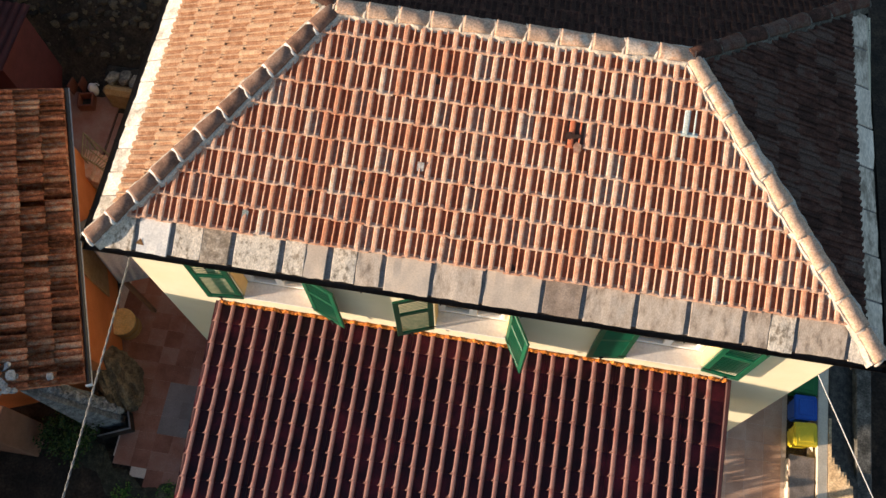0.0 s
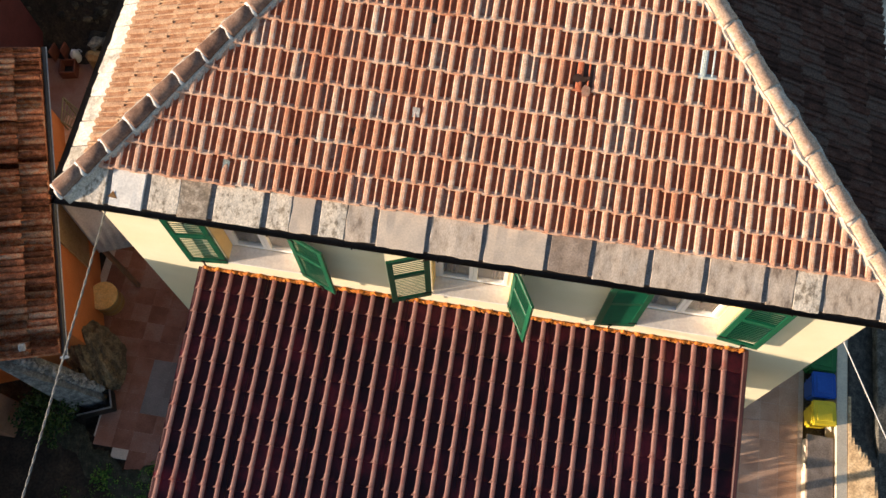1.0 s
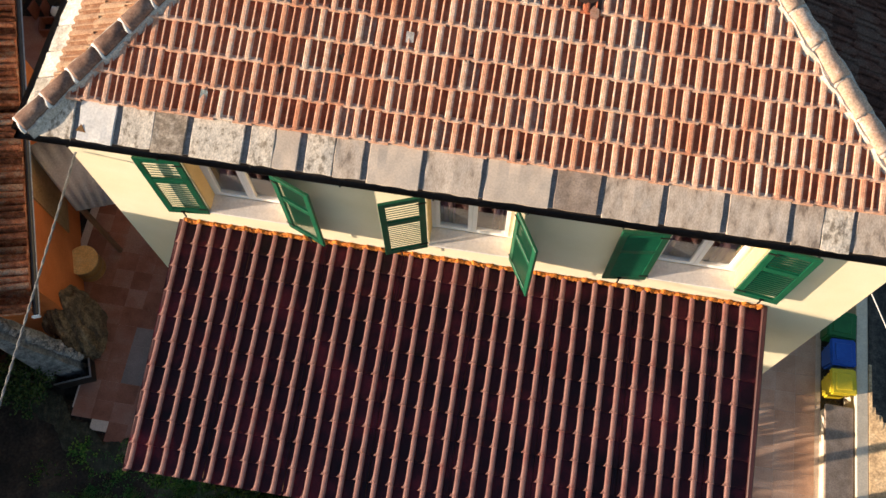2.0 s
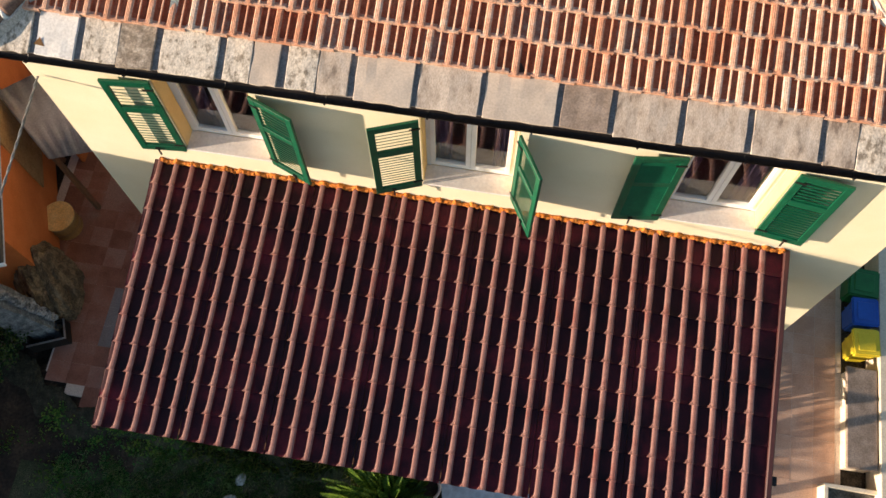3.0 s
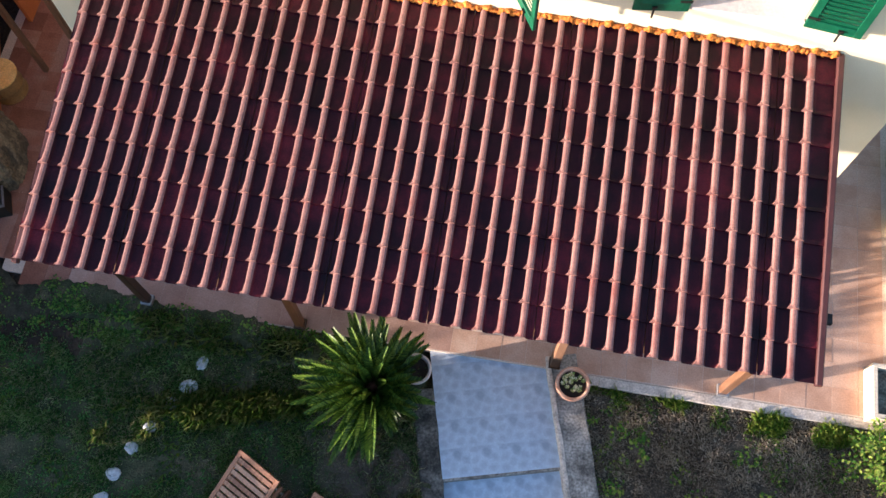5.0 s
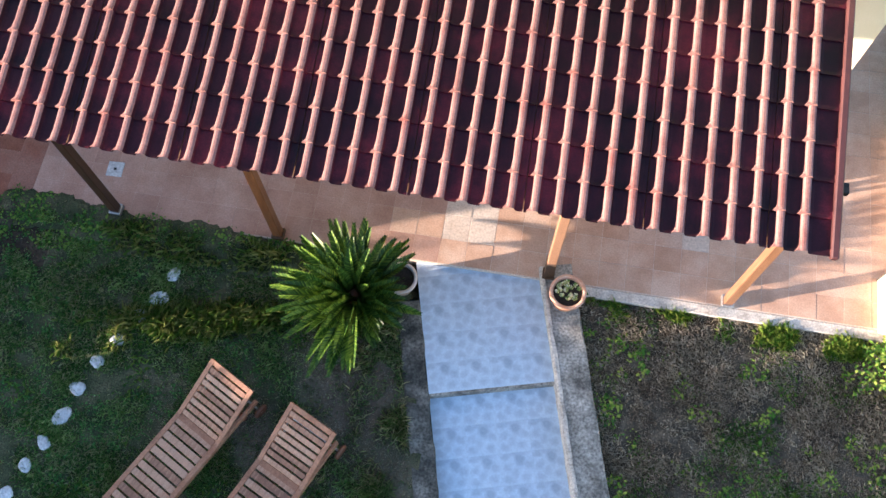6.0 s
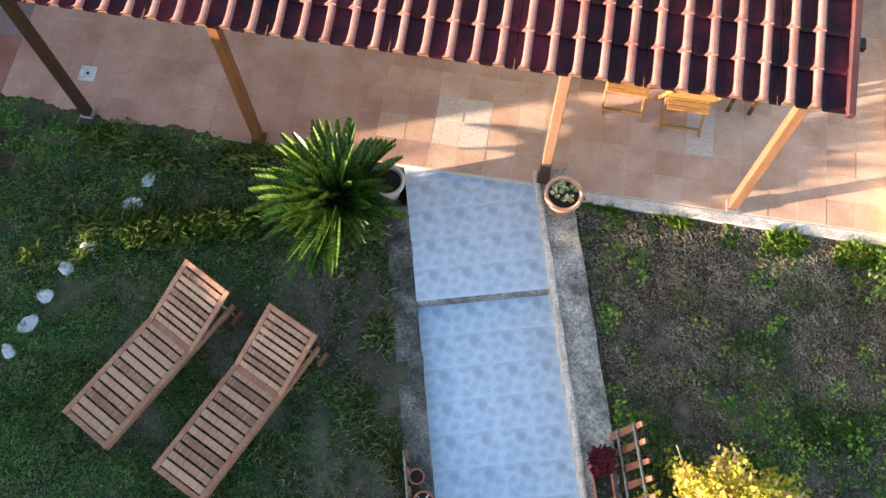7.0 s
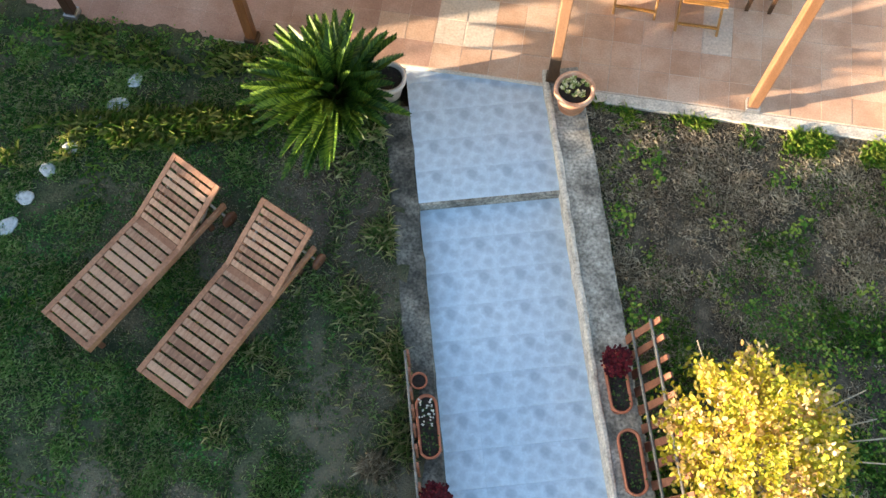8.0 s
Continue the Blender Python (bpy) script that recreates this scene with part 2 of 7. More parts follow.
M["terra"] = mat("terracotta_pot", [(0.48, 0.215, 0.125), (0.60, 0.33, 0.215), (0.62, 0.43, 0.32)], 0.85, 6, 50, 0.2, 0.2, grit=0.15)
M["terra_red"] = mat("red_plastic_planter", [(0.36, 0.11, 0.055), (0.46, 0.16, 0.085)], 0.6, 6, 50, 0.1, 0.15, grit=0.12)
M["creampot"] = mat("cream_glazed_pot", [(0.60, 0.48, 0.40), (0.70, 0.60, 0.52)], 0.55, 6, 50, 0.1, 0, grit=0.1)
M["picket"] = mat("red_brown_picket", [(0.17, 0.065, 0.036), (0.26, 0.11, 0.065)], 0.7, 6, 40, 0.15, 0.3, grit=0.2)
M["rail"] = mat("weathered_grey_rail", [(0.17, 0.15, 0.13), (0.28, 0.255, 0.22)], 0.8, 8, 50, 0.2, 0.1, grit=0.3)
M["stone"] = mat("rough_field_stone", [(0.11, 0.095, 0.08), (0.25, 0.205, 0.15), (0.38, 0.35, 0.31)], 0.95, 4, 24, 0.7, 0.4, grit=0.4, dist=0.03)
M["rock"] = mat("brown_rock_face", [(0.09, 0.062, 0.036), (0.21, 0.145, 0.082), (0.33, 0.245, 0.15)], 0.95, 6, 30, 0.6, 0.3, grit=0.45, stretch=(2, 1, 0.6), dist=0.03)
M["rock_dark"] = mat("dark_brown_stone", [(0.014, 0.011, 0.007), (0.036, 0.027, 0.017), (0.085, 0.065, 0.04)], 0.95, 1.6, 30, 0.5, 0.7, grit=0.4, island=True)
M["pale_stone"] = mat("pale_stepping_stone", [(0.40, 0.41, 0.42), (0.58, 0.59, 0.60)], 0.9, 8, 40, 0.4, 0.2, grit=0.25)
M["drum"] = mat("ochre_drum", [(0.26, 0.125, 0.035), (0.36, 0.19, 0.06)], 0.6, 5, 40, 0.15, 0, grit=0.2)
M["drumlid"] = mat("pale_wood_lid", [(0.74, 0.42, 0.12), (0.84, 0.57, 0.22)], 0.7, 6, 40, 0.1, 0, grit=0.2)
M["yellow"] = mat("yellow_plastic", [(0.62, 0.47, 0.012), (0.74, 0.58, 0.03)], 0.45, 4, 50, 0.05, 0, grit=0.08)
M["blue"] = mat("blue_plastic", [(0.010, 0.055, 0.30), (0.016, 0.085, 0.40)], 0.45, 4, 50, 0.05, 0, grit=0.1)
M["greenbin"] = mat("green_plastic", [(0.010, 0.10, 0.022), (0.018, 0.15, 0.035)], 0.45, 4, 50, 0.05, 0, grit=0.1)
M["teal"] = mat("teal_plastic", [(0.012, 0.28, 0.20), (0.02, 0.36, 0.26)], 0.4, 4, 50, 0.05, 0)
M["shed"] = mat("grey_sheet_roof", [(0.50, 0.455, 0.455), (0.62, 0.575, 0.57)], 0.7, 3, 40, 0.1, 0, grit=0.15)
M["rail_iron"] = mat("bronze_stair_rail", [(0.22, 0.15, 0.06), (0.34, 0.24, 0.11)], 0.5, 8, 50, 0.1, 0, 0.5)
M["cable"] = mat("grey_cable", [(0.14, 0.135, 0.125), (0.26, 0.25, 0.235)], 0.6, 10, 60, 0.2)
M["wire"] = mat("pale_wire", [(0.50, 0.49, 0.47), (0.60, 0.59, 0.57)], 0.6, 10, 60, 0.1)
# Near-black colour stands for the lack of light in the passage
M["asphalt"] = mat("unlit_lane_surface", [(0.025, 0.024, 0.023), (0.05, 0.048, 0.045)], 0.9, 3, 45, 0.4, 0, grit=0.4)
M["lowwall"] = mat("pale_rendered_wall", [(0.64, 0.54, 0.40), (0.74, 0.64, 0.49)], 0.9, 4, 40, 0.0, 0, grit=0.12)
M["yellowchair"] = mat("honey_wood", [(0.25, 0.115, 0.028), (0.36, 0.18, 0.05)], 0.5, 5, 40, 0.1, 0.15, stretch=(4, 4, 0.8), grit=0.15)
M["bark"] = mat("grey_bark", [(0.10, 0.08, 0.06), (0.20, 0.165, 0.13)], 0.9, 10, 50, 0.5)


def worn_lawn(m):
    """Trodden grey-brown earth where the lawn has worn through."""
    n, l = m.node_tree.nodes, m.node_tree.links
    bs = n["Principled BSDF"]
    base = bs.inputs["Base Color"].links[0].from_socket
    at = n.new("ShaderNodeAttribute")
    at.attribute_name = "worn"
    nz = n.new("ShaderNodeTexNoise")
    nz.inputs["Scale"].default_value, nz.inputs["Detail"].default_value = 48, 8
    ramp = n.new("ShaderNodeValToRGB")
    el = ramp.color_ramp.elements
    el[0].position, el[0].color = 0.42, (0.040, 0.030, 0.020, 1)
    el[1].position, el[1].color = 0.60, (0.25, 0.20, 0.145, 1)
    l.new(nz.outputs["Fac"], ramp.inputs[0])
    mix = n.new("ShaderNodeMix")
    mix.data_type = "RGBA"
    l.new(at.outputs["Fac"], mix.inputs["Factor"])
    l.new(base, mix.inputs[6])
    l.new(ramp.outputs[0], mix.inputs[7])
    l.new(mix.outputs[2], bs.inputs["Base Color"])


worn_lawn(M["soil"])


def leaf(name, cols, rough=0.55, trans=0.25, spread=0.9):
    m = mat(name, cols, rough, 3, 30, 0.0, spread, grit=0.15, island=True, spec=0.2)
    n, l = m.node_tree.nodes, m.node_tree.links
    bs = n["Principled BSDF"]
    tr = n.new("ShaderNodeBsdfTranslucent")
    mx = n.new("ShaderNodeMixShader")
    mx.inputs[0].default_value = trans
    l.new(bs.inputs["Base Color"].links[0].from_socket, tr.inputs["Color"])
    l.new(bs.outputs[0], mx.inputs[1])
    l.new(tr.outputs[0], mx.inputs[2])
    l.new(mx.outputs[0], n["Material Output"].inputs["Surface"])
    return m


M["grass"] = leaf("lawn_grass", [(0.05, 0.145, 0.03), (0.11, 0.26, 0.052), (0.22, 0.36, 0.09), (0.44, 0.43, 0.24)], 0.55, 0.35)
M["grass_pale"] = leaf("pale_long_grass", [(0.14, 0.28, 0.07), (0.26, 0.42, 0.12), (0.42, 0.50, 0.22)], 0.55, 0.35)
M["clover"] = leaf("clover_leaf", [(0.03, 0.105, 0.025), (0.06, 0.18, 0.04), (0.11, 0.26, 0.06)], 0.5, 0.25)
M["kerb_grass"] = leaf("yellowing_grass", [(0.17, 0.28, 0.075), (0.33, 0.39, 0.14), (0.52, 0.48, 0.26)], 0.6, 0.3)
M["thatch_pale"] = leaf("bleached_straw", [(0.34, 0.28, 0.20), (0.52, 0.44, 0.33), (0.70, 0.62, 0.48)], 0.7, 0.3)
M["grass_bright"] = leaf("tall_grass", [(0.09, 0.17, 0.025), (0.18, 0.26, 0.045), (0.30, 0.31, 0.10)])
M["thatch"] = leaf("dry_grass", [(0.22, 0.17, 0.12), (0.40, 0.325, 0.235), (0.58, 0.49, 0.375)], 0.7, 0.3)
M["weed"] = leaf("green_weed", [(0.045, 0.13, 0.02), (0.10, 0.22, 0.035), (0.18, 0.28, 0.045)])
M["cycad"] = leaf("cycad_frond", [(0.020, 0.052, 0.008), (0.050, 0.105, 0.012), (0.13, 0.195, 0.022)], 0.42, 0.10, 0.6)
M["gold"] = leaf("golden_leaf", [(0.36, 0.31, 0.025), (0.58, 0.50, 0.04), (0.68, 0.61, 0.11), (0.55, 0.42, 0.10)], 0.5, 0.5)
M["gold_tan"] = leaf("tan_autumn_leaf", [(0.52, 0.33, 0.11), (0.68, 0.47, 0.20), (0.74, 0.58, 0.32)], 0.55, 0.45)
M["gold_green"] = leaf("yellow_green_leaf", [(0.26, 0.28, 0.025), (0.46, 0.44, 0.04), (0.62, 0.58, 0.08)], 0.5, 0.45)
M["twig"] = mat("pale_bare_twig", [(0.34, 0.28, 0.21), (0.50, 0.43, 0.34)], 0.9, 10, 50, 0.3)
M["shrub"] = leaf("dark_shrub_leaf", [(0.012, 0.035, 0.012), (0.03, 0.07, 0.02), (0.08, 0.12, 0.03)])
M["succulent"] = leaf("succulent_leaf", [(0.16, 0.22, 0.05), (0.40, 0.40, 0.14), (0.62, 0.56, 0.36)], 0.5, 0.15)
M["redflower"] = leaf("red_flower", [(0.055, 0.004, 0.008), (0.13, 0.010, 0.016)], 0.6, 0.2)
M["whiteflower"] = leaf("white_flower", [(0.55, 0.53, 0.46), (0.72, 0.70, 0.64)], 0.6, 0.2)
M["weed_bright"] = leaf("yellow_green_weed", [(0.08, 0.185, 0.022), (0.19, 0.32, 0.035), (0.34, 0.41, 0.075)], 0.5, 0.3)
M["hedge"] = leaf("hedge_leaf", [(0.02, 0.05, 0.012), (0.05, 0.10, 0.02)])


def glass_material():
    m, n, l, bs = nodes_of("window_glass")
    bs.inputs["Base Color"].default_value = (0.95, 0.97, 0.97, 1)
    bs.inputs["Roughness"].default_value = 0.02
    bs.inputs["Transmission Weight"].default_value = 1.0
    bs.inputs["IOR"].default_value = 1.45
    return m


M["glass"] = glass_material()


def path_tile_material():
    """Pale blue-grey tile with printed grey leaf shapes, one print a tile."""
    m = mat("blue_grey_path_tile", [(0.48, 0.575, 0.67), (0.57, 0.66, 0.75)], 0.5, 7, 40, 0.04, 0.14, grit=0.08)
    n, l = m.node_tree.nodes, m.node_tree.links
    bs = n["Principled BSDF"]
    base = bs.inputs["Base Color"].links[0].from_socket
    tc = n.new("ShaderNodeTexCoord").outputs["Object"]
    nz = n.new("ShaderNodeTexNoise")
    nz.inputs["Scale"].default_value = 14
    l.new(tc, nz.inputs["Vector"])
    wob = n.new("ShaderNodeVectorMath")
    wob.operation = "MULTIPLY_ADD"
    wob.inputs[1].default_value, wob.inputs[2].default_value = (0.05, 0.05, 0), (-0.025, -0.025, 0)
    l.new(nz.outputs["Color"], wob.inputs[0])
    ad = n.new("ShaderNodeVectorMath")
    l.new(tc, ad.inputs[0])
    l.new(wob.outputs[0], ad.inputs[1])
    total = None
    prints = ((0.03, 0.105, 15, 17, 12.5, 0.66), (0.0, 0.165, 0, 8, 34, 0.40), (-0.13, 0.15, 0, 17, 22, 0.46), (-0.115, 0.02, 35, 16, 24, 0.34), (0.125, 0.03, -40, 15, 22, 0.40),
              (-0.03, -0.045, 60, 15, 22, 0.28), (0.09, -0.10, 20, 18, 22, 0.36), (-0.12, -0.12, -30, 16, 22, 0.38))
    for cx, cy, turn, kx, ky, deep in prints:
        mp = n.new("ShaderNodeMapping")
        mp.vector_type = "TEXTURE"
        mp.inputs["Location"].default_value = (cx, cy, 0)
        mp.inputs["Rotation"].default_value = (0, 0, radians(turn))
        mp.inputs["Scale"].default_value = (1.25 / kx, 1.25 / ky, 1e6)
        l.new(ad.outputs[0], mp.inputs["Vector"])
        ln = n.new("ShaderNodeVectorMath")
        ln.operation = "LENGTH"
        l.new(mp.outputs[0], ln.inputs[0])
        r = n.new("ShaderNodeMapRange")
        r.inputs[1].default_value, r.inputs[2].default_value = 0.42, 1.1
        r.inputs[3].default_value, r.inputs[4].default_value = deep, 0.0
        l.new(ln.outputs["Value"], r.inputs[0])
        if total is None:
            total = r.outputs[0]
        else:
            mx = n.new("ShaderNodeMath")
            mx.operation = "MAXIMUM"
            l.new(total, mx.inputs[0])
            l.new(r.outputs[0], mx.inputs[1])
            total = mx.outputs[0]
    half = n.new("ShaderNodeMath")
    half.operation = "MULTIPLY"
    half.inputs[1].default_value = 0.80
    l.new(total, half.inputs[0])
    mix = n.new("ShaderNodeMix")
    mix.data_type = "RGBA"
    l.new(half.outputs[0], mix.inputs["Factor"])
    l.new(base, mix.inputs[6])
    mix.inputs[7].default_value = (0.21, 0.26, 0.35, 1)
    l.new(mix.outputs[2], bs.inputs["Base Color"])
    return m


M["pathtile"] = path_tile_material()

# ---- building helpers ----


def mesh_of(name, bm, material):
    me = bpy.data.meshes.new(name)
    bm.to_mesh(me)
    bm.free()
    if material:
        me.materials.append(material)
    return me


def part(name, bm, material, parent=None, label="", place=None):
    """One mesh object under a thing or a part."""
    me = bm if isinstance(bm, bpy.types.Mesh) else mesh_of(name, bm, material)
    ob = new(name, me)
    ob.parent = parent
    if place is not None:
        ob.matrix_basis = place
    if label:
        ob["label"] = label
    return ob


def thing(name, label, category, group="", kind="", place=None):
    ob = new(name)
    ob.empty_display_size = 0.1
    if place is not None:
        ob.matrix_basis = place
    return tagged(ob, label, category, group, kind)


def box(bm, c, s, m=None, bevel=0.0):
    m = m or Matrix.Identity(4)
    r = bmesh.ops.create_cube(bm, size=1, matrix=m @ Matrix.Translation(c) @ Matrix.Diagonal((*s, 1)))
    if bevel > 0:
        edges = {e for v in r["verts"] for e in v.link_edges}
        bmesh.ops.bevel(bm, geom=list(edges), offset=bevel, segments=1, affect="EDGES", clamp_overlap=True)
    return bm


def boxes(*items, bevel=0.0):
    bm = bmesh.new()
    for c, s in items:
        box(bm, c, s, None, bevel)
    return bm


def bar(bm, a, b, w, h, bevel=0.0, up=(0, 0, 1)):
    """A beam of width w and height h from a to b."""
    a, b = Vector(a), Vector(b)
    d = (b - a).normalized()
    u = Vector(up)
    if abs(d.dot(u)) > 0.95:
        u = Vector((0, 1, 0))
    side = d.cross(u).normalized()
    top = side.cross(d)
    m = Matrix((( *side, 0), (*d, 0), (*top, 0), (0, 0, 0, 1))).transposed()
    m.translation = (a + b) / 2
    return box(bm, (0, 0, 0), (w, (b - a).length, h), m, bevel)


def tube(bm, pts, r, n=8, closed=True):
    """A round bar along points; r is one radius or one for each point."""
    pts = [Vector(p) for p in pts]
    rs = r if isinstance(r, (list, tuple)) else [r] * len(pts)
    rings = []
    for i, p in enumerate(pts):
        d = (pts[min(i + 1, len(pts) - 1)] - pts[max(i - 1, 0)]).normalized()
        u = Vector((0, 0, 1)) if abs(d.z) < 0.9 else Vector((1, 0, 0))
        s = d.cross(u).normalized()
        t = s.cross(d)
        rings.append([bm.verts.new(p + (s * math.cos(k * 2 * math.pi / n) + t * math.sin(k * 2 * math.pi / n)) * rs[i]) for k in range(n)])
    for a, b in zip(rings, rings[1:]):
        for k in range(n):
            bm.faces.new((a[k], a[(k + 1) % n], b[(k + 1) % n], b[k]))
    if closed:
        bm.faces.new(rings[0][::-1])
        bm.faces.new(rings[-1])
    return bm


def lathe(bm, prof, n=24, sx=1.0, m=None):
    """Profile of (radius, height) turned about z; the ends are closed where the radius is above nought."""
    m = m or Matrix.Identity(4)
    rings = [[bm.verts.new(m @ Vector((r * math.cos(k * 2 * math.pi / n) * sx, r * math.sin(k * 2 * math.pi / n), z))) for k in range(n)] for r, z in prof]
    for a, b in zip(rings, rings[1:]):
        for k in range(n):
            f = bm.faces.new((a[k], a[(k + 1) % n], b[(k + 1) % n], b[k]))
            f.smooth = True
    bm.faces.new(rings[0][::-1])
    bm.faces.new(rings[-1])
    return bm


def stadium(bm, prof, half, n=20):
    """As lathe, but drawn out along y by half on either side: an oblong trough."""
    rings = []
    for r, z in prof:
        ring = []
        for k in range(n):
            a = k * 2 * math.pi / n
            y = r * math.sin(a)
            ring.append(bm.verts.new((r * math.cos(a), y + (half if math.sin(a) >= 0 else -half), z)))
        rings.append(ring)
    for a, b in zip(rings, rings[1:]):
        for k in range(n):
            bm.faces.new((a[k], a[(k + 1) % n], b[(k + 1) % n], b[k])).smooth = True
    bm.faces.new(rings[0][::-1])
    bm.faces.new(rings[-1])
    return bm


def rough(bm, amount, scale=3.0, seed=0.0):
    for v in bm.verts:
        v.co += noise.noise_vector(v.co * scale + Vector((seed, seed * 1.7, -seed))) * amount
    return bm


def rock(size, seed, sub=2):
    bm = bmesh.new()
    bmesh.ops.create_icosphere(bm, subdivisions=sub, radius=0.5)
    for v in bm.verts:
        p = v.co.normalized()
        q = max(abs(p.x), abs(p.y), abs(p.z))
        v.co = p * (0.5 / q * 0.55 + 0.5 * 0.45) * (1 + 0.35 * noise.noise(p * 1.7 + Vector((seed, seed, 0))))
        v.co = Vector((v.co.x * size[0], v.co.y * size[1], v.co.z * size[2]))
    return bm


def leaves_mesh(name, items, material):
    """Blades or leaves as one mesh: each item is a list of quads' corner points."""
    verts, faces = [], []
    for quad in items:
        k = len(verts)
        verts.extend(quad)
        faces.append(tuple(range(k, k + len(quad))))
    me = bpy.data.meshes.new(name)
    me.from_pydata([tuple(v) for v in verts], [], faces)
    me.materials.append(material)
    return me


def wall_panel(x0, x1, z0, z1, y0, y1, holes, turn=None):
    """A wall between x0..x1 and z0..z1, from y0 to y1 thick, with openings (xa, xb, za, zb) right through it."""
    bm = bmesh.new()
    xs = sorted({x0, x1, *(h[0] for h in holes), *(h[1] for h in holes)})
    zs = sorted({z0, z1, *(h[2] for h in holes), *(h[3] for h in holes)})
    solid = lambda i, j: 0 <= i < len(xs) - 1 and 0 <= j < len(zs) - 1 and not any(
        h[0] < (xs[i] + xs[i + 1]) / 2 < h[1] and h[2] < (zs[j] + zs[j + 1]) / 2 < h[3] for h in holes)
    quad = lambda *p: bm.faces.new([bm.verts.new(v) for v in p])
    for i in range(len(xs) - 1):
        for j in range(len(zs) - 1):
            if not solid(i, j):
                continue
            a, b, c, d = xs[i], xs[i + 1], zs[j], zs[j + 1]
            quad((a, y0, c), (b, y0, c), (b, y0, d), (a, y0, d))
            quad((b, y1, c), (a, y1, c), (a, y1, d), (b, y1, d))
            if not solid(i - 1, j):
                quad((a, y1, c), (a, y0, c), (a, y0, d), (a, y1, d))
            if not solid(i + 1, j):
                quad((b, y0, c), (b, y1, c), (b, y1, d), (b, y0, d))
            if not solid(i, j - 1):
                quad((a, y1, c), (b, y1, c), (b, y0, c), (a, y0, c))
            if not solid(i, j + 1):
                quad((a, y0, d), (b, y0, d), (b, y1, d), (a, y1, d))
    bmesh.ops.remove_doubles(bm, verts=bm.verts, dist=1e-5)
    return bm

# ---- ground ----
PATH_TOP, PATH_END = Vector((0.645, -2.74)), Vector((1.835, -7.18))
path_dir = (PATH_END - PATH_TOP).normalized()
path_side = Vector((-path_dir.y, path_dir.x))


def on_path(x, y):
    """How far down the path and how far across it a place lies."""
    d = Vector((x, y)) - PATH_TOP
    return d.dot(path_dir), d.dot(path_side)


def ground_z(x, y):
    z = -0.05 + 0.035 * noise.noise(Vector((x * 0.6, y * 0.6, 0)))
    s, c = on_path(x, y)
    if -0.5 < s and abs(c) < 0.88 and y > -30:
        z = -0.42
    if (y > -2.45 if x > -5.4 else y > -2.1) and -6.8 < x < 5.9 and y < 2.0:
        z = -0.3
    if y > 5.2 and x < 4.0:
        z += min(1.0, (4.0 - x) / 2.0) * min(1.0, (y - 5.2) / 1.5) * (1.1 + 0.22 * (y - 5.2) * min(1.0, 40.0 / max(1.0, y)))
        z += 0.16 * noise.noise(Vector((x * 1.3, y * 1.3, 3)))
    if x > 6.3 and y < 5.2:
        z -= 0.10
    # Unseen rise in the west, added to keep sun off the rear slope
    if x < -11.5 and y > 0:
        z += min(1.0, (-11.5 - x) / 3.0) * 5.0 * min(1.0, y / 2.0)
    if x < -40 or y < -60:
        z += 0.05 * max(0.0, -x - 40) * 0.4
    return z


def worn_soil(x, y):
    """Share of trodden bare earth in the lawn."""
    n = 0.5 * noise.noise(Vector((x * 1.6, y * 1.6, 7))) + 0.35 * noise.noise(Vector((x * 4.5, y * 4.5, 2)))
    spot = max(0.0, 1 - ((x + 0.65) / 0.75) ** 2 - ((y + 4.35) / 0.75) ** 2)
    between = max(0.0, 1 - ((x + 1.55 + 0.5 * (y + 5.4)) / 0.42) ** 2 - ((y + 5.4) / 0.9) ** 2)
    kerb = max(0.0, 1 - ((on_path(x, y)[1] + 1.6) / 0.75) ** 2) if -9.0 < y < -4.6 else 0.0
    front = max(0.0, 1 - ((x + 1.9) / 1.9) ** 2 - ((y + 8.0) / 0.9) ** 2)
    return max(0.0, min(1.0, 1.25 * spot + 0.9 * between + 0.42 * kerb + 0.40 * front + n * 0.9 * min(1.0, 3 * (spot + between + kerb + front))))


def ground():
    near = lambda lo, hi, st: [lo + i * st for i in range(int(round((hi - lo) / st)) + 1)]
    xs = [-600, -300, -150, -80, -50, -30, -20, -15] + near(-12, 10, 0.16) + [12, 15, 20, 30, 50, 80, 150, 300, 600]
    ys = [-600, -300, -150, -80, -50, -30, -22, -16, -13] + near(-11, 10, 0.16) + [12, 15, 20, 30, 50, 80, 150, 300, 600]
    me = bpy.data.meshes.new("ground")
    verts = [(x, y, ground_z(x, y)) for y in ys for x in xs]
    w = len(xs)
    me.from_pydata(verts, [], [(j * w + i, j * w + i + 1, (j + 1) * w + i + 1, (j + 1) * w + i) for j in range(len(ys) - 1) for i in range(w - 1)])
    worn = me.attributes.new("worn", "FLOAT", "POINT")
    worn.data.foreach_set("value", [worn_soil(x, y) for y in ys for x in xs])
    me.materials.append(M["soil"])
    me.materials.append(M["earth"])
    me.materials.append(M["litter"])
    for p in me.polygons:
        p.use_smooth = True
        c = p.center
        # Shade-darkened earth for the rear, far west and lane-side ground
        p.material_index = 1 if c.y > 2.0 or (c.x < -4.8 and c.y > -3.7) or (c.x < -6.6 and c.y > -6) or (c.x > 6.3 and c.y > -2.8) else (2 if c.x > 1.9 + (-2.74 - c.y) * 0.27 else 0)
    tagged(new("ground", me), "uneven garden soil with sparse grass and moss", "ground", kind="structure")


ground()

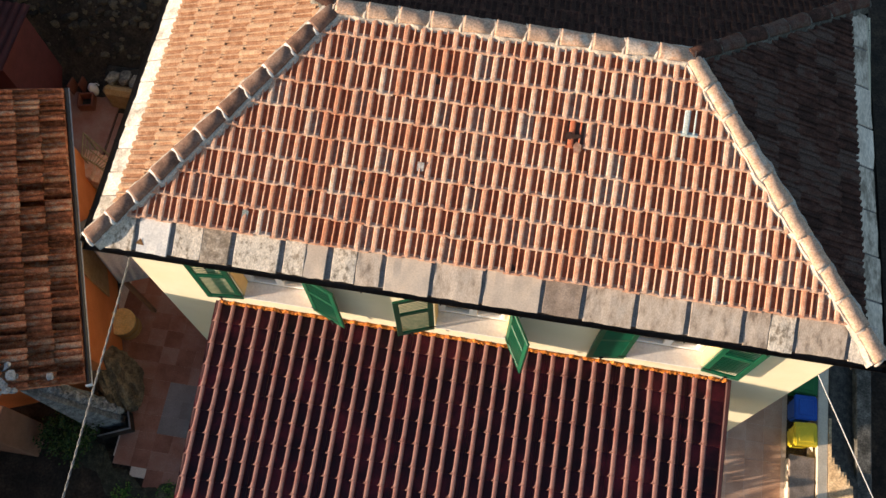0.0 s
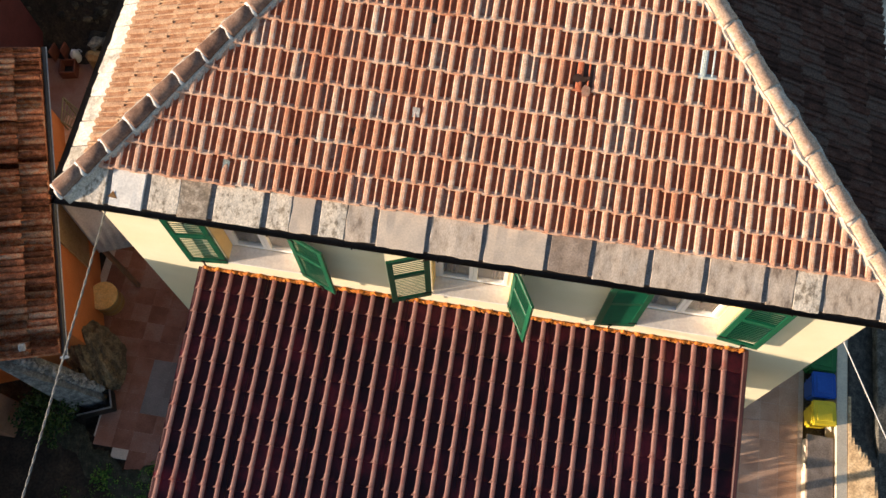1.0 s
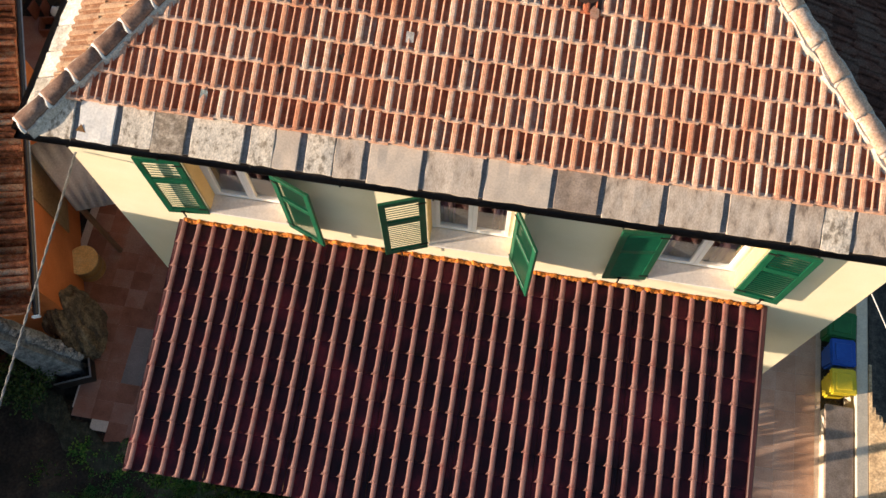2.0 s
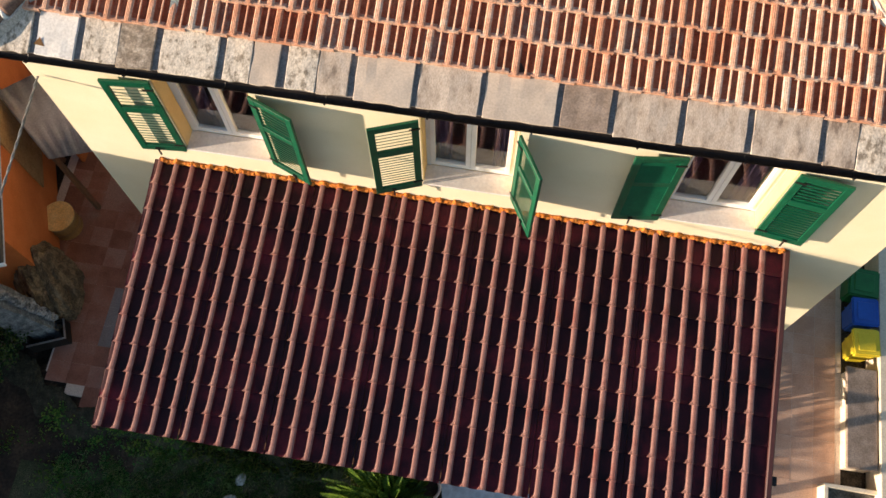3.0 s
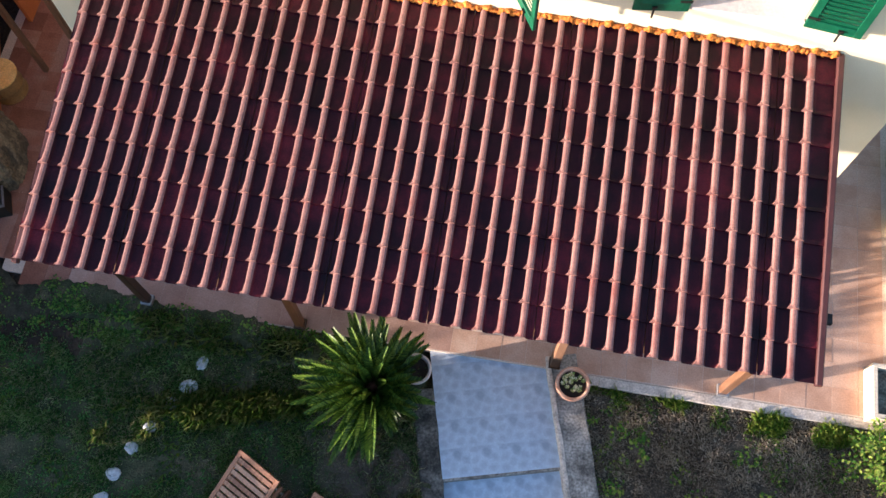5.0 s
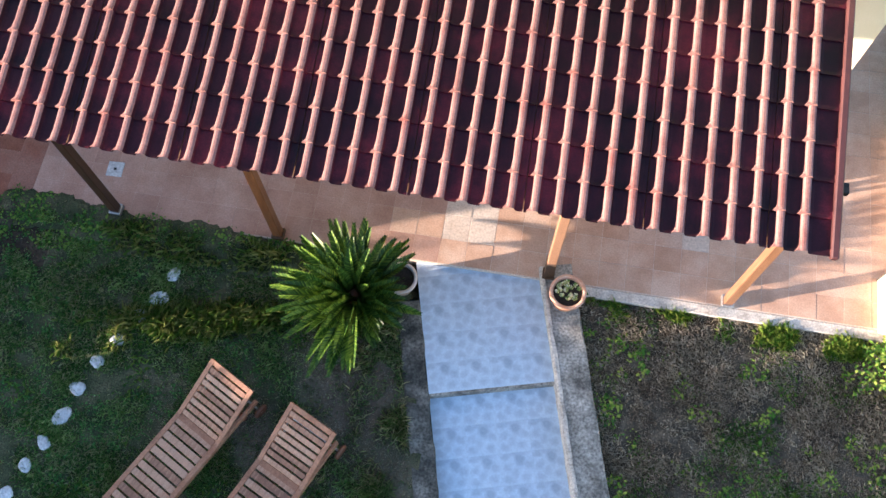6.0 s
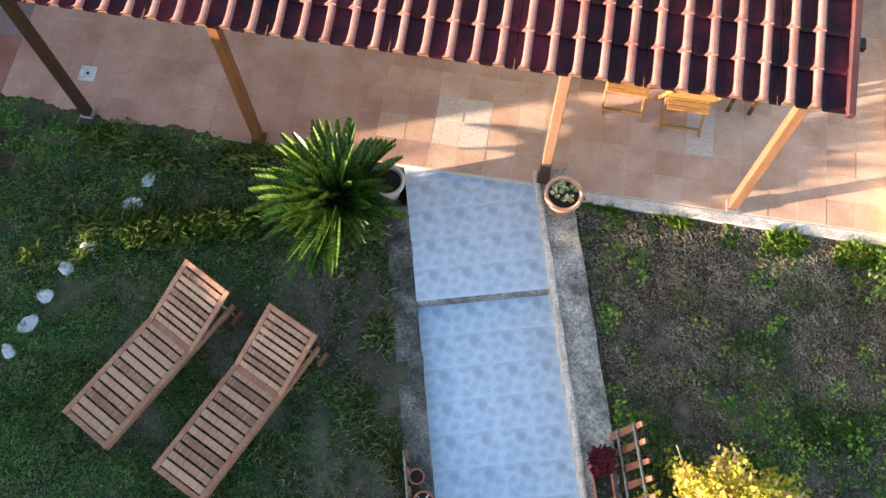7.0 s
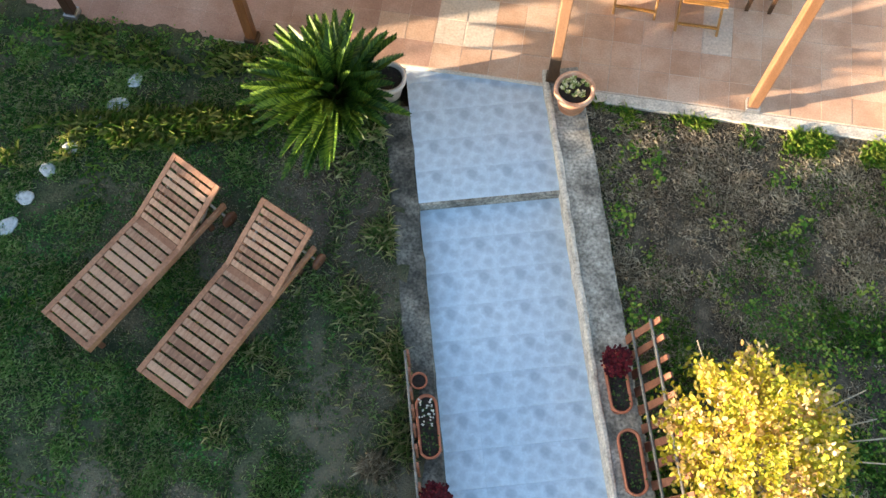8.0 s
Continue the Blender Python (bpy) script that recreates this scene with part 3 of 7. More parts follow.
# ---- the house ----
HX0, HX1, HY1, HZ = -5.11, 4.70, 4.85, 6.42
house = thing("house", "two-storey cream plastered house with clay-tiled hipped roof", "house")
WINDOWS = ((-3.69, -2.60), (-0.755, 0.32), (2.09, 3.205))
WZ0, WZ1 = 4.29, 5.86
part("wall", wall_panel(HX0, HX1, -0.1, HZ, 0.0, 0.30, [(a, b, WZ0, WZ1) for a, b in WINDOWS]), M["wall"], house, "cream plastered front wall")
part("wall", boxes(((HX0 + 0.15, (0.3 + HY1) / 2, HZ / 2 - 0.05), (0.3, HY1 - 0.3, HZ + 0.1))), M["wall"], house)
part("wall", boxes(((HX1 - 0.15, (0.3 + HY1) / 2, HZ / 2 - 0.05), (0.3, HY1 - 0.3, HZ + 0.1))), M["wall"], house)
part("wall", boxes(((0.5 * (HX0 + HX1), HY1 - 0.15, HZ / 2 - 0.05), (HX1 - HX0 - 0.6, 0.3, HZ + 0.1))), M["wall"], house)
part("room_floor", boxes(((-0.2, 2.4, 3.42), (9.18, 4.2, 0.16))), M["floor_in"], house)
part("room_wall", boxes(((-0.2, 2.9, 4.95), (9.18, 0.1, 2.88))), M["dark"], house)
part("eave_soffit", boxes(((-0.2, 2.3, HZ + 0.025), (9.9, 5.1, 0.05))), M["wall"], house)


def shutter(hinge_x, side, angle, mid, tilt):
    """Louvred leaf, hung at hinge_x; side -1 swings to the west; angle 0 lies flat on the wall; tilt turns the slats."""
    w, z0, z1, t = 0.555, 4.26, 5.82, 0.035
    m = Matrix.Translation((hinge_x, -0.035, 0)) @ Matrix.Rotation(radians(angle) * (-side), 4, "Z")
    sx = lambda a: side * a
    leaf_ob = part("shutter", boxes(((sx(0.04), 0, (z0 + z1) / 2), (0.08, t, z1 - z0)), ((sx(w - 0.04), 0, (z0 + z1) / 2), (0.08, t, z1 - z0)),
                                    ((sx(w / 2), 0, z0 + 0.06), (w - 0.16, t, 0.12)), ((sx(w / 2), 0, z1 - 0.045), (w - 0.16, t, 0.09)),
                                    ((sx(w / 2), 0, mid), (w - 0.16, t, 0.10)), bevel=0.004), M["green"], house, "green louvred shutter standing open", m)
    for za, zb in ((z0 + 0.12, mid - 0.05), (mid + 0.05, z1 - 0.09)):
        n = int(round((zb - za) / 0.062))
        for i in range(n):
            z = za + (i + 0.5) * (zb - za) / n
            part("slat", SLAT if tilt > -60 else SHUT, None, leaf_ob, place=pose(sx(w / 2), 0, z, tilt))
    part("bolt", boxes(((sx(w * 0.62), -t / 2 - 0.008, z0 - 0.02), (0.018, 0.016, 0.16)), ((sx(w * 0.62), -t / 2 - 0.012, z0 + 0.07), (0.05, 0.02, 0.02))), M["iron"], leaf_ob, "dark iron bolt")
    for z in (z0 + 0.16, z1 - 0.14):
        part("hinge", boxes(((sx(0.05), -t / 2 - 0.004, z), (0.12, 0.008, 0.03))), M["iron"], leaf_ob, "dark iron hinge")


SLAT = mesh_of("slat", boxes(((0, 0, 0), (0.395, 0.034, 0.007))), M["green"])
SHUT = mesh_of("slat", boxes(((0, 0, 0), (0.395, 0.066, 0.008))), M["green"])
for hx, sd, an, tilt in ((-3.69, -1, 5, -58), (-2.60, 1, 22, -73), (-0.76, -1, 20.5, -58), (0.32, 1, 60, -73), (2.075, -1, 7, -112), (3.205, 1, 7, -73)):
    shutter(hx, sd, an, 5.22, tilt)


def window(xa, xb):
    y = 0.262
    w = part("window", boxes(((xa + 0.03, y, (WZ0 + WZ1) / 2), (0.06, 0.07, WZ1 - WZ0)), ((xb - 0.03, y, (WZ0 + WZ1) / 2), (0.06, 0.07, WZ1 - WZ0)),
                             (((xa + xb) / 2, y, WZ1 - 0.03), (xb - xa - 0.12, 0.07, 0.06)), (((xa + xb) / 2, y, WZ0 + 0.055), (xb - xa - 0.12, 0.07, 0.05)), bevel=0.004), M["white"], house, "white double casement window")
    mid = (xa + xb) / 2
    for a, b in ((xa + 0.06, mid), (mid, xb - 0.06)):
        z0, z1 = WZ0 + 0.08, WZ1 - 0.06
        part("casement", boxes(((a + 0.03, y - 0.02, (z0 + z1) / 2), (0.056, 0.06, z1 - z0)), ((b - 0.03, y - 0.02, (z0 + z1) / 2), (0.056, 0.06, z1 - z0)),
                               (((a + b) / 2, y - 0.02, z0 + 0.035), (b - a - 0.116, 0.06, 0.07)), (((a + b) / 2, y - 0.02, z1 - 0.03), (b - a - 0.116, 0.06, 0.06)), bevel=0.004), M["white"], w)
        pane = part("pane", boxes((((a + b) / 2, y - 0.012, (z0 + z1) / 2), (b - a - 0.118, 0.006, z1 - z0 - 0.132))), M["glass"], w, "clear glass pane")
        pane.visible_shadow = False
    part("sill", boxes((((xa + xb) / 2, 0.092, WZ0 + 0.012), (xb - xa - 0.006, 0.264, 0.030)), bevel=0.004), M["marble"], w, "pale marble sill")
    for x in (xa + 0.006, xb - 0.006):
        part("reveal", boxes(((x, 0.112, (WZ0 + WZ1) / 2 + 0.014), (0.012, 0.22, WZ1 - WZ0 - 0.04))), M["reveal"], w, "ochre plastered reveal")
    for cx in (xa + 0.12, xb - 0.12):
        bm = bmesh.new()
        cols = []
        for k in range(17):
            x = cx - 0.17 + 0.34 * k / 16
            cols.append([bm.verts.new((x, 0.45 + 0.035 * math.sin(k * 1.9), z)) for z in (4.0, 6.1)])
        for p, q in zip(cols, cols[1:]):
            bm.faces.new((p[0], q[0], q[1], p[1]))
        bmesh.ops.solidify(bm, geom=bm.faces[:], thickness=0.006)
        part("curtain", bm, M["curtain"], w, "mauve gathered curtain")


for xa, xb in WINDOWS:
    window(xa, xb)

# roof corners and ridge ends
SW, SE, NE, NW = Vector((-5.21, -0.25, 6.50)), Vector((4.83, -0.25, 6.50)), Vector((4.62, 5.05, 6.50)), Vector((-5.14, 5.05, 6.50))
PL, PR = Vector((-2.47, 2.97, 7.655)), Vector((2.03, 2.95, 7.655))


def roof_tile_mesh(w, ln, material, pan=None, name="roof_tile", nose=True):
    """Interlocking clay tile: a broad grooved roll, two flat pans and a narrow rib that flares into the raised nose."""
    prof = ((0.0, -0.004), (0.085, -0.003), (0.100, 0.013), (0.130, 0.022), (0.172, 0.0275), (0.190, 0.0225), (0.208, 0.029), (0.252, 0.0315), (0.270, 0.0265), (0.288, 0.0325), (0.332, 0.034),
            (0.350, 0.0285), (0.368, 0.0335), (0.415, 0.031), (0.440, 0.021), (0.460, -0.003), (0.690, -0.003), (0.708, 0.016), (0.738, 0.026), (0.785, 0.028), (0.812, 0.018), (0.830, -0.003), (1.0, -0.004))
    bm = bmesh.new()
    rows = [[bm.verts.new((x * w, 0.0, -0.006)) for x, z in prof]]
    for y, lift, lip, flare in ((0.0, 0.016, 0.016, 1.9), (0.008, 0.026, 0.027, 1.9), (0.024, 0.027, 0.027, 1.7), (0.040, 0.027, 0.008, 1.3), (0.060, 0.026, -0.01, 1.0), (ln, 0.0, -0.01, 1.0)):
        row = []
        for i, (x, z) in enumerate(prof):
            if 16 <= i <= 21:
                x = 0.76 + (x - 0.76) * flare
            if not nose:
                lip = -0.01
            row.append(bm.verts.new((x * w, y, lift * (1.0 if nose else 0.5) + max(z, lip) * (0.45 if y == 0.0 else 1.0))))
        rows.append(row)
    for k, (a, b) in enumerate(zip(rows, rows[1:])):
        for i in range(len(prof) - 1):
            bm.faces.new((a[i], a[i + 1], b[i + 1], b[i])).material_index = 1 if k >= 5 and i in (0, 1, 14, 15, 16, 20, 21) else 0
    me = mesh_of(name, bm, material)
    me.materials.append(pan or material)
    return me


def plane_frame(a, b, top):
    """Axes of a roof face with eave a to b: along, up the slope, and normal."""
    u = (b - a).normalized()
    n = u.cross(top - a).normalized()
    v = n.cross(u)
    return u, v, n


def tiled_face(poly, start, w, course, tile, parent, joined=None, off=0.03, odd=(), aged=()):
    """Lays tiles on a face, from the eave poly[0] to poly[1] upwards; tiles that meet a hip are cut along it."""
    a, b = poly[0], poly[1]
    u, v, n = plane_frame(a, b, poly[2])
    base = Matrix(((*u, 0), (*v, 0), (*n, 0), (0, 0, 0, 1))).transposed()
    flat = [((p - a).dot(u), (p - a).dot(v)) for p in poly]
    top = max(f[1] for f in flat)
    cuts = []
    for i in range(1, len(flat)):
        (x0, y0), (x1, y1) = flat[i], flat[(i + 1) % len(flat)]
        d = Vector((x1 - x0, y1 - y0)).normalized()
        cuts.append((Vector((x0, y0)), Vector((d.y, -d.x))))
    lo = min(f[0] for f in flat)
    length = max(f[0] for f in flat) - lo
    age = random.Random(17)
    r, y = 0, start
    while y < top - 0.05:
        for i in range(-1, int(length / w) + 2):
            x = lo + (i + 0.5 * (r % 2)) * w
            jx, jy = 0.004 * math.sin(i * 7.1 + r * 3.3), 0.008 * math.sin(i * 2.7 + r * 5.1)
            corners = [Vector((x + p, y + q)) for p in (0, w) for q in (0, course)]
            if any(all((c - p0).dot(nn) > 0.02 for c in corners) for p0, nn in cuts):
                continue
            cut = [(p0, nn) for p0, nn in cuts if any((c - p0).dot(nn) > -0.02 for c in corners)]
            m = Matrix.Translation(a) @ base @ Matrix.Translation((x + jx, y + jy, off)) @ Matrix.Rotation(0.010 * math.sin(i * 5.3 + r), 4, "Z")
            if cut or joined is not None:
                bm = bmesh.new()
                bm.from_mesh(tile)
                inv = m.inverted()
                for p0, nn in cut:
                    pw = a + u * p0.x + v * p0.y
                    nw = u * nn.x + v * nn.y
                    bmesh.ops.bisect_plane(bm, geom=bm.verts[:] + bm.edges[:] + bm.faces[:], plane_co=inv @ pw, plane_no=inv.to_3x3() @ nw, clear_outer=True)
                if not bm.faces:
                    bm.free()
                    continue
                if joined is not None:
                    bm.transform(m)
                    me = bpy.data.meshes.new("cut")
                    bm.to_mesh(me)
                    joined.from_mesh(me)
                    bpy.data.meshes.remove(me)
                    bm.free()
                    continue
                part("roof_tile", cut_mesh(bm, tile), None, parent, place=m)
            else:
                here = m @ Vector((w / 2, course / 2, 0))
                other = [q for (px, py, q) in odd if abs(here.x - px) < w / 2 and abs(here.y - py) < course / 2]
                if other and other[0] is None:
                    continue
                pick = age.random()
                old = next((q for share, q in aged if pick < share), tile)
                part("roof_tile", other[0] if other else old, None, parent, place=m)
        y += course
        r += 1


def cut_mesh(bm, tile):
    me = mesh_of("cut_tile", bm, tile.materials[0])
    me.materials.append(tile.materials[1])
    return me


def face_slab(poly, parent_label):
    bm = bmesh.new()
    lower = [bm.verts.new(p - Vector((0, 0, 0.07))) for p in poly]
    upper = [bm.verts.new(p) for p in poly]
    bm.faces.new(upper)
    bm.faces.new(lower[::-1])
    k = len(poly)
    for i in range(k):
        bm.faces.new((lower[i], lower[(i + 1) % k], upper[(i + 1) % k], upper[i]))
    return part("roof_slope", bm, M["underlay"], house, parent_label)


def eave_slabs(a, b, top, marks, depth, parent, lift=0.02, front=0.03, gap=0.045, key="slab", keys=(), step=0.0):
    """Stone plates along an eave, between the marks counted from a; with a step each one's far end stands above the next."""
    u, v, n = plane_frame(a, b, top)
    base = Matrix(((*u, 0), (*v, 0), (*n, 0), (0, 0, 0, 1))).transposed()
    rnd = random.Random(len(marks))
    # Dark strip below the plates paints the shadow at each slab step
    part("joint_shadow_fill", boxes((((marks[0] + marks[-1]) / 2, depth / 2 - front, lift - 0.022), (marks[-1] - marks[0] - 0.1, depth - 0.03, 0.05))), M["joint_shade"], parent, "dark fill painting the shadow in the slab joints", Matrix.Translation(a) @ base)
    for k, (s0, s1) in enumerate(zip(marks, marks[1:])):
        ln = s1 - s0 - gap * rnd.uniform(0.7, 1.3)
        tilt = step / ln
        kinds = keys[k].split() if keys else [key]
        for j, kind in enumerate(kinds):
            bm = bmesh.new()
            d = depth + rnd.uniform(-0.025, 0.02)
            box(bm, (0, 0, 0), (ln / len(kinds) - (0.004 if len(kinds) > 1 else 0), d, 0.032), None, 0.006)
            bmesh.ops.subdivide_edges(bm, edges=[e for e in bm.edges if e.calc_length() > 0.2], cuts=5, use_grid_fill=True)
            rough(bm, 0.007, 6, rnd.random() * 9)
            for vert in bm.verts:
                if abs(abs(vert.co.y) - d / 2) < 0.03:
                    vert.co.y += 0.018 * noise.noise(Vector((vert.co.x * 9, k * 3.1 + j, vert.co.y)))
            x = s0 + (s1 - s0) / 2 + ln * ((j + 0.5) / len(kinds) - 0.5)
            part("eave_slab", bm, M[kind], parent, place=Matrix.Translation(a) @ base @ Matrix.Translation((x, depth / 2 - front, lift + tilt * (x - s0 - ln / 2) + step / 2 + rnd.uniform(0, 0.003) - 0.002 * j)) @ Matrix.Rotation(-math.atan(tilt), 4, "Y") @ Matrix.Rotation(rnd.uniform(-0.012, 0.012), 4, "Z"))


def caps(a, b, parent, material, r=0.10, ln=0.42, mort="mortar", ring_key="mortar_white", bed_w=1.5, tall=0.72):
    """Half-round ridge tiles overlapping from a up to b, bedded in mortar, with a mortar ring at each joint."""
    d = b - a
    n = max(1, int(round(d.length / ln)))
    step = d.length / n
    dd = d.normalized()
    side = dd.cross(Vector((0, 0, 1))).normalized()
    up = side.cross(dd)
    base = Matrix(((*side, 0), (*dd, 0), (*up, 0), (0, 0, 0, 1))).transposed()
    bm = bmesh.new()
    rows = []
    for y, s in ((0.0, 1.12), (0.03, 1.12), (step * 0.5, 1.02), (step + 0.04, 0.92)):
        rows.append([bm.verts.new((r * s * math.cos(math.pi * k / 12), y, r * tall * s * math.sin(math.pi * k / 12))) for k in range(13)])
    for p, q in zip(rows, rows[1:]):
        for k in range(12):
            bm.faces.new((p[k], p[k + 1], q[k + 1], q[k]))
    bmesh.ops.recalc_face_normals(bm, faces=bm.faces[:])
    bmesh.ops.solidify(bm, geom=bm.faces[:], thickness=0.014)
    for f in bm.faces:
        f.smooth = True
    me = mesh_of("ridge_tile", bm, material)
    for i in range(n):
        part("ridge_tile", me, None, parent, place=Matrix.Translation(a + dd * step * i + Vector((0, 0, 0.068 + 0.004 * math.sin(i * 3.1)))) @ base @ Matrix.Rotation(0.022 * math.sin(i * 2.3), 4, "Z"))
        ring = bmesh.new()
        vs = []
        for y, s in ((-0.020, 1.02), (-0.010, 1.17), (0.016, 1.16), (0.022, 1.08)):
            vs.append([ring.verts.new((r * s * math.cos(math.pi * k / 12), y - 0.03 * abs(math.cos(math.pi * k / 12)), r * tall * s * math.sin(math.pi * k / 12) - 0.01)) for k in range(13)])
        for p, q in zip(vs, vs[1:]):
            for k in range(12):
                ring.faces.new((p[k], p[k + 1], q[k + 1], q[k])).smooth = True
        rough(ring, 0.012, 16, i)
        part("mortar_ring", ring, M[ring_key], parent, place=Matrix.Translation(a + dd * step * i + Vector((0, 0, 0.066))) @ base)
    bed = bmesh.new()
    k = max(6, int(d.length / 0.06))
    rows = []
    for i in range(k + 1):
        p = a + d * i / k
        w = r * bed_w + 0.045 * noise.noise(p * 6)
        rows.append([bed.verts.new(p + side * (w * c) + Vector((0, 0, h))) for c, h in ((-1.0, -0.03), (-0.72, 0.066), (0.0, 0.075), (0.72, 0.066), (1.0, -0.03))])
    for p, q in zip(rows, rows[1:]):
        for i in range(4):
            bed.faces.new((p[i], p[i + 1], q[i + 1], q[i]))
    rough(bed, 0.014, 11)
    part("mortar_bed", bed, M[mort], parent, "rough lime mortar bedding")


TW, COURSE = 0.213, 0.335
south = face_slab([SW, SE, PR, PL], "front roof slope of grooved terracotta tiles")
west = face_slab([NW, SW, PL], "sun-bleached clay tiled hip slope")
east = face_slab([SE, NE, PR], "shaded grey-brown tiled hip slope")
north = face_slab([NE, NW, PL, PR], "shaded rear roof slope")
SLABS = [-5.15, -4.60, -4.13, -3.33, -2.69, -2.07, -1.37, -0.75, -0.10, 0.64, 1.16, 1.81, 2.45, 3.13, 3.77, 4.40, 4.75]
SLAB_KINDS = ("slab_speck", "slab_lime", "slab_speck slab_stain", "slab_speck", "slab_speck slab_bare", "slab_speck slab_drip", "slab_bare", "slab_drip", "slab_bare", "slab_dark",
              "slab_drip", "slab_drip", "slab_drip", "slab_drip slab_speck", "slab_drip", "slab_speck")
eave_slabs(SW, SE, PR, [x - SW.x for x in SLABS], 0.46, south, keys=SLAB_KINDS, step=0.014, gap=0.055)
eave_slabs(NW, SW, PL, [0.1 + 0.35 * i for i in range(15)] + [5.25], 0.31, west, gap=0.014, key="slab_pale")
eave_slabs(SE, NE, PR, [0.15 + 0.62 * i for i in range(9)], 0.30, east, gap=0.03)
ODD = ((0.76, 1.78, roof_tile_mesh(TW, 0.375, M["tile_pan"], M["underlay"])), (2.06, 2.06, roof_tile_mesh(TW, 0.375, M["tile_blue"], M["tile_pan"])))
AGED = ((0.07, roof_tile_mesh(TW, 0.375, M["tile_lichen"], M["tile_pan_grey"])), (0.19, roof_tile_mesh(TW, 0.375, M["tile_lichen"], M["tile_pan"])), (0.30, roof_tile_mesh(TW, 0.375, M["tile_burnt"], M["tile_pan"])), (0.36, roof_tile_mesh(TW, 0.375, M["tile"], M["tile_pan_grey"])))
tiled_face([SW, SE, PR, PL], 0.40, TW, COURSE, roof_tile_mesh(TW, 0.375, M["tile"], M["tile_pan"]), south, odd=ODD, aged=AGED)
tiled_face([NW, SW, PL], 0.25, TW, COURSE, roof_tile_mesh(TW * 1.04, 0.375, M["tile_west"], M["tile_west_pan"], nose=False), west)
tiled_face([SE, NE, PR], 0.25, TW, COURSE, roof_tile_mesh(TW * 1.04, 0.375, M["tile_shade"], nose=False), east)
rear = bmesh.new()
tiled_face([NE, NW, PL, PR], 0.0, TW, COURSE, roof_tile_mesh(TW, 0.375, M["tile_shade"]), north, rear)
tagged(part("rear_tiles", rear, M["tile_shade"], north, "rows of shaded clay tiles"), kind="stuff")
caps(SW + Vector((0.03, 0.03, 0.02)), PL, west, M["cap_brown"], 0.105, 0.40, bed_w=1.75)
caps(SE + Vector((-0.03, 0.03, 0.02)), PR, east, M["cap"], 0.10, 0.42, ring_key="mortar", bed_w=1.7, tall=0.6)
caps(PL, PR, south, M["cap"], 0.105, 0.41, ring_key="mortar", tall=0.65)
# Rear caps and mortar get dark tones for the shade there
caps(NE, PR, north, M["tile_shade"], 0.10, 0.45, "concrete_dark", "concrete_dark")
caps(NW, PL, north, M["tile_shade"], 0.10, 0.45, "concrete_dark", "concrete_dark")


def gutter(a, b, out, r=0.045):
    """Half-round gutter along an eave, with straps."""
    d = (b - a).normalized()
    o = Vector(out)
    bm = bmesh.new()
    rings = []
    for p in (a, b):
        rings.append([bm.verts.new(p + o * (r * math.cos(math.pi * k / 8)) - Vector((0, 0, r * math.sin(math.pi * k / 8)))) for k in range(9)])
    for k in range(8):
        bm.faces.new((rings[0][k], rings[1][k], rings[1][k + 1], rings[0][k + 1]))
    for ring in rings:
        bm.faces.new(ring)
    bmesh.ops.solidify(bm, geom=bm.faces[:], thickness=0.006)
    g = part("gutter", bm, M["gutter"], house, "dark brown half-round gutter")
    n = int((b - a).length / 1.0)
    for i in range(n):
        p = a + d * ((i + 0.6) * (b - a).length / n)
        st = bmesh.new()
        tube(st, [p + o * ((r + 0.006) * math.cos(math.pi * k / 6)) - Vector((0, 0, (r + 0.006) * math.sin(math.pi * k / 6))) for k in range(7)], 0.010, 5)
        part("gutter_strap", st, M["iron"], g)


gutter(Vector((-5.28, -0.305, 6.475)), Vector((4.90, -0.305, 6.475)), (0, -1, 0), 0.05)
gutter(Vector((-5.235, 5.05, 6.475)), Vector((-5.305, -0.24, 6.475)), (-1, 0, 0), 0.046)
gutter(Vector((4.885, -0.24, 6.475)), Vector((4.675, 5.05, 6.475)), (1, 0, 0), 0.036)

# broken tile with a dark hole in the front slope, patch of blue sheet over a broken tile
u_s, v_s, n_s = plane_frame(SW, SE, PR)
base_s = Matrix(((*u_s, 0), (*v_s, 0), (*n_s, 0), (0, 0, 0, 1))).transposed()


def on_front_roof(x, y, lift=0.0):
    return Matrix.Translation((x, y, 6.50 + (y + 0.25) * 1.155 / 3.21 + lift)) @ base_s


def scrap(name, x, y, lift, pts, key, turn, label):
    """A small broken plate lying on the front slope."""
    bm = bmesh.new()
    f = bm.faces.new([bm.verts.new((px, py, 0)) for px, py in pts])
    bmesh.ops.solidify(bm, geom=[f], thickness=0.014)
    part(name, bm, M[key], south, label, on_front_roof(x, y, lift) @ Matrix.Rotation(radians(turn), 4, "Z") @ Matrix.Rotation(radians(6), 4, "X"))


scrap("broken_shard", 0.72, 1.80, 0.095, ((-0.10, -0.02), (-0.02, -0.05), (0.10, -0.01), (0.12, 0.03), (0.02, 0.03), (-0.03, 0.06), (-0.09, 0.04)), "underlay", 4, "dark broken gap in the tile")
scrap("broken_shard", 0.80, 1.68, 0.10, ((-0.05, -0.07), (0.04, -0.06), (0.05, 0.03), (-0.01, 0.07), (-0.05, 0.02)), "tile", 10, "loose terracotta shard")
scrap("blue_fleck", -3.23, 0.32, 0.075, ((-0.04, -0.08), (0.04, -0.07), (0.05, 0.06), (-0.03, 0.08)), "tile_blue", 0, "pale blue scrap in a tile channel")
scrap("white_fleck", -3.16, 1.38, 0.075, ((-0.02, -0.04), (0.02, -0.03), (0.02, 0.04), (-0.015, 0.04)), "mortar_white", 12, "white mortar scrap")
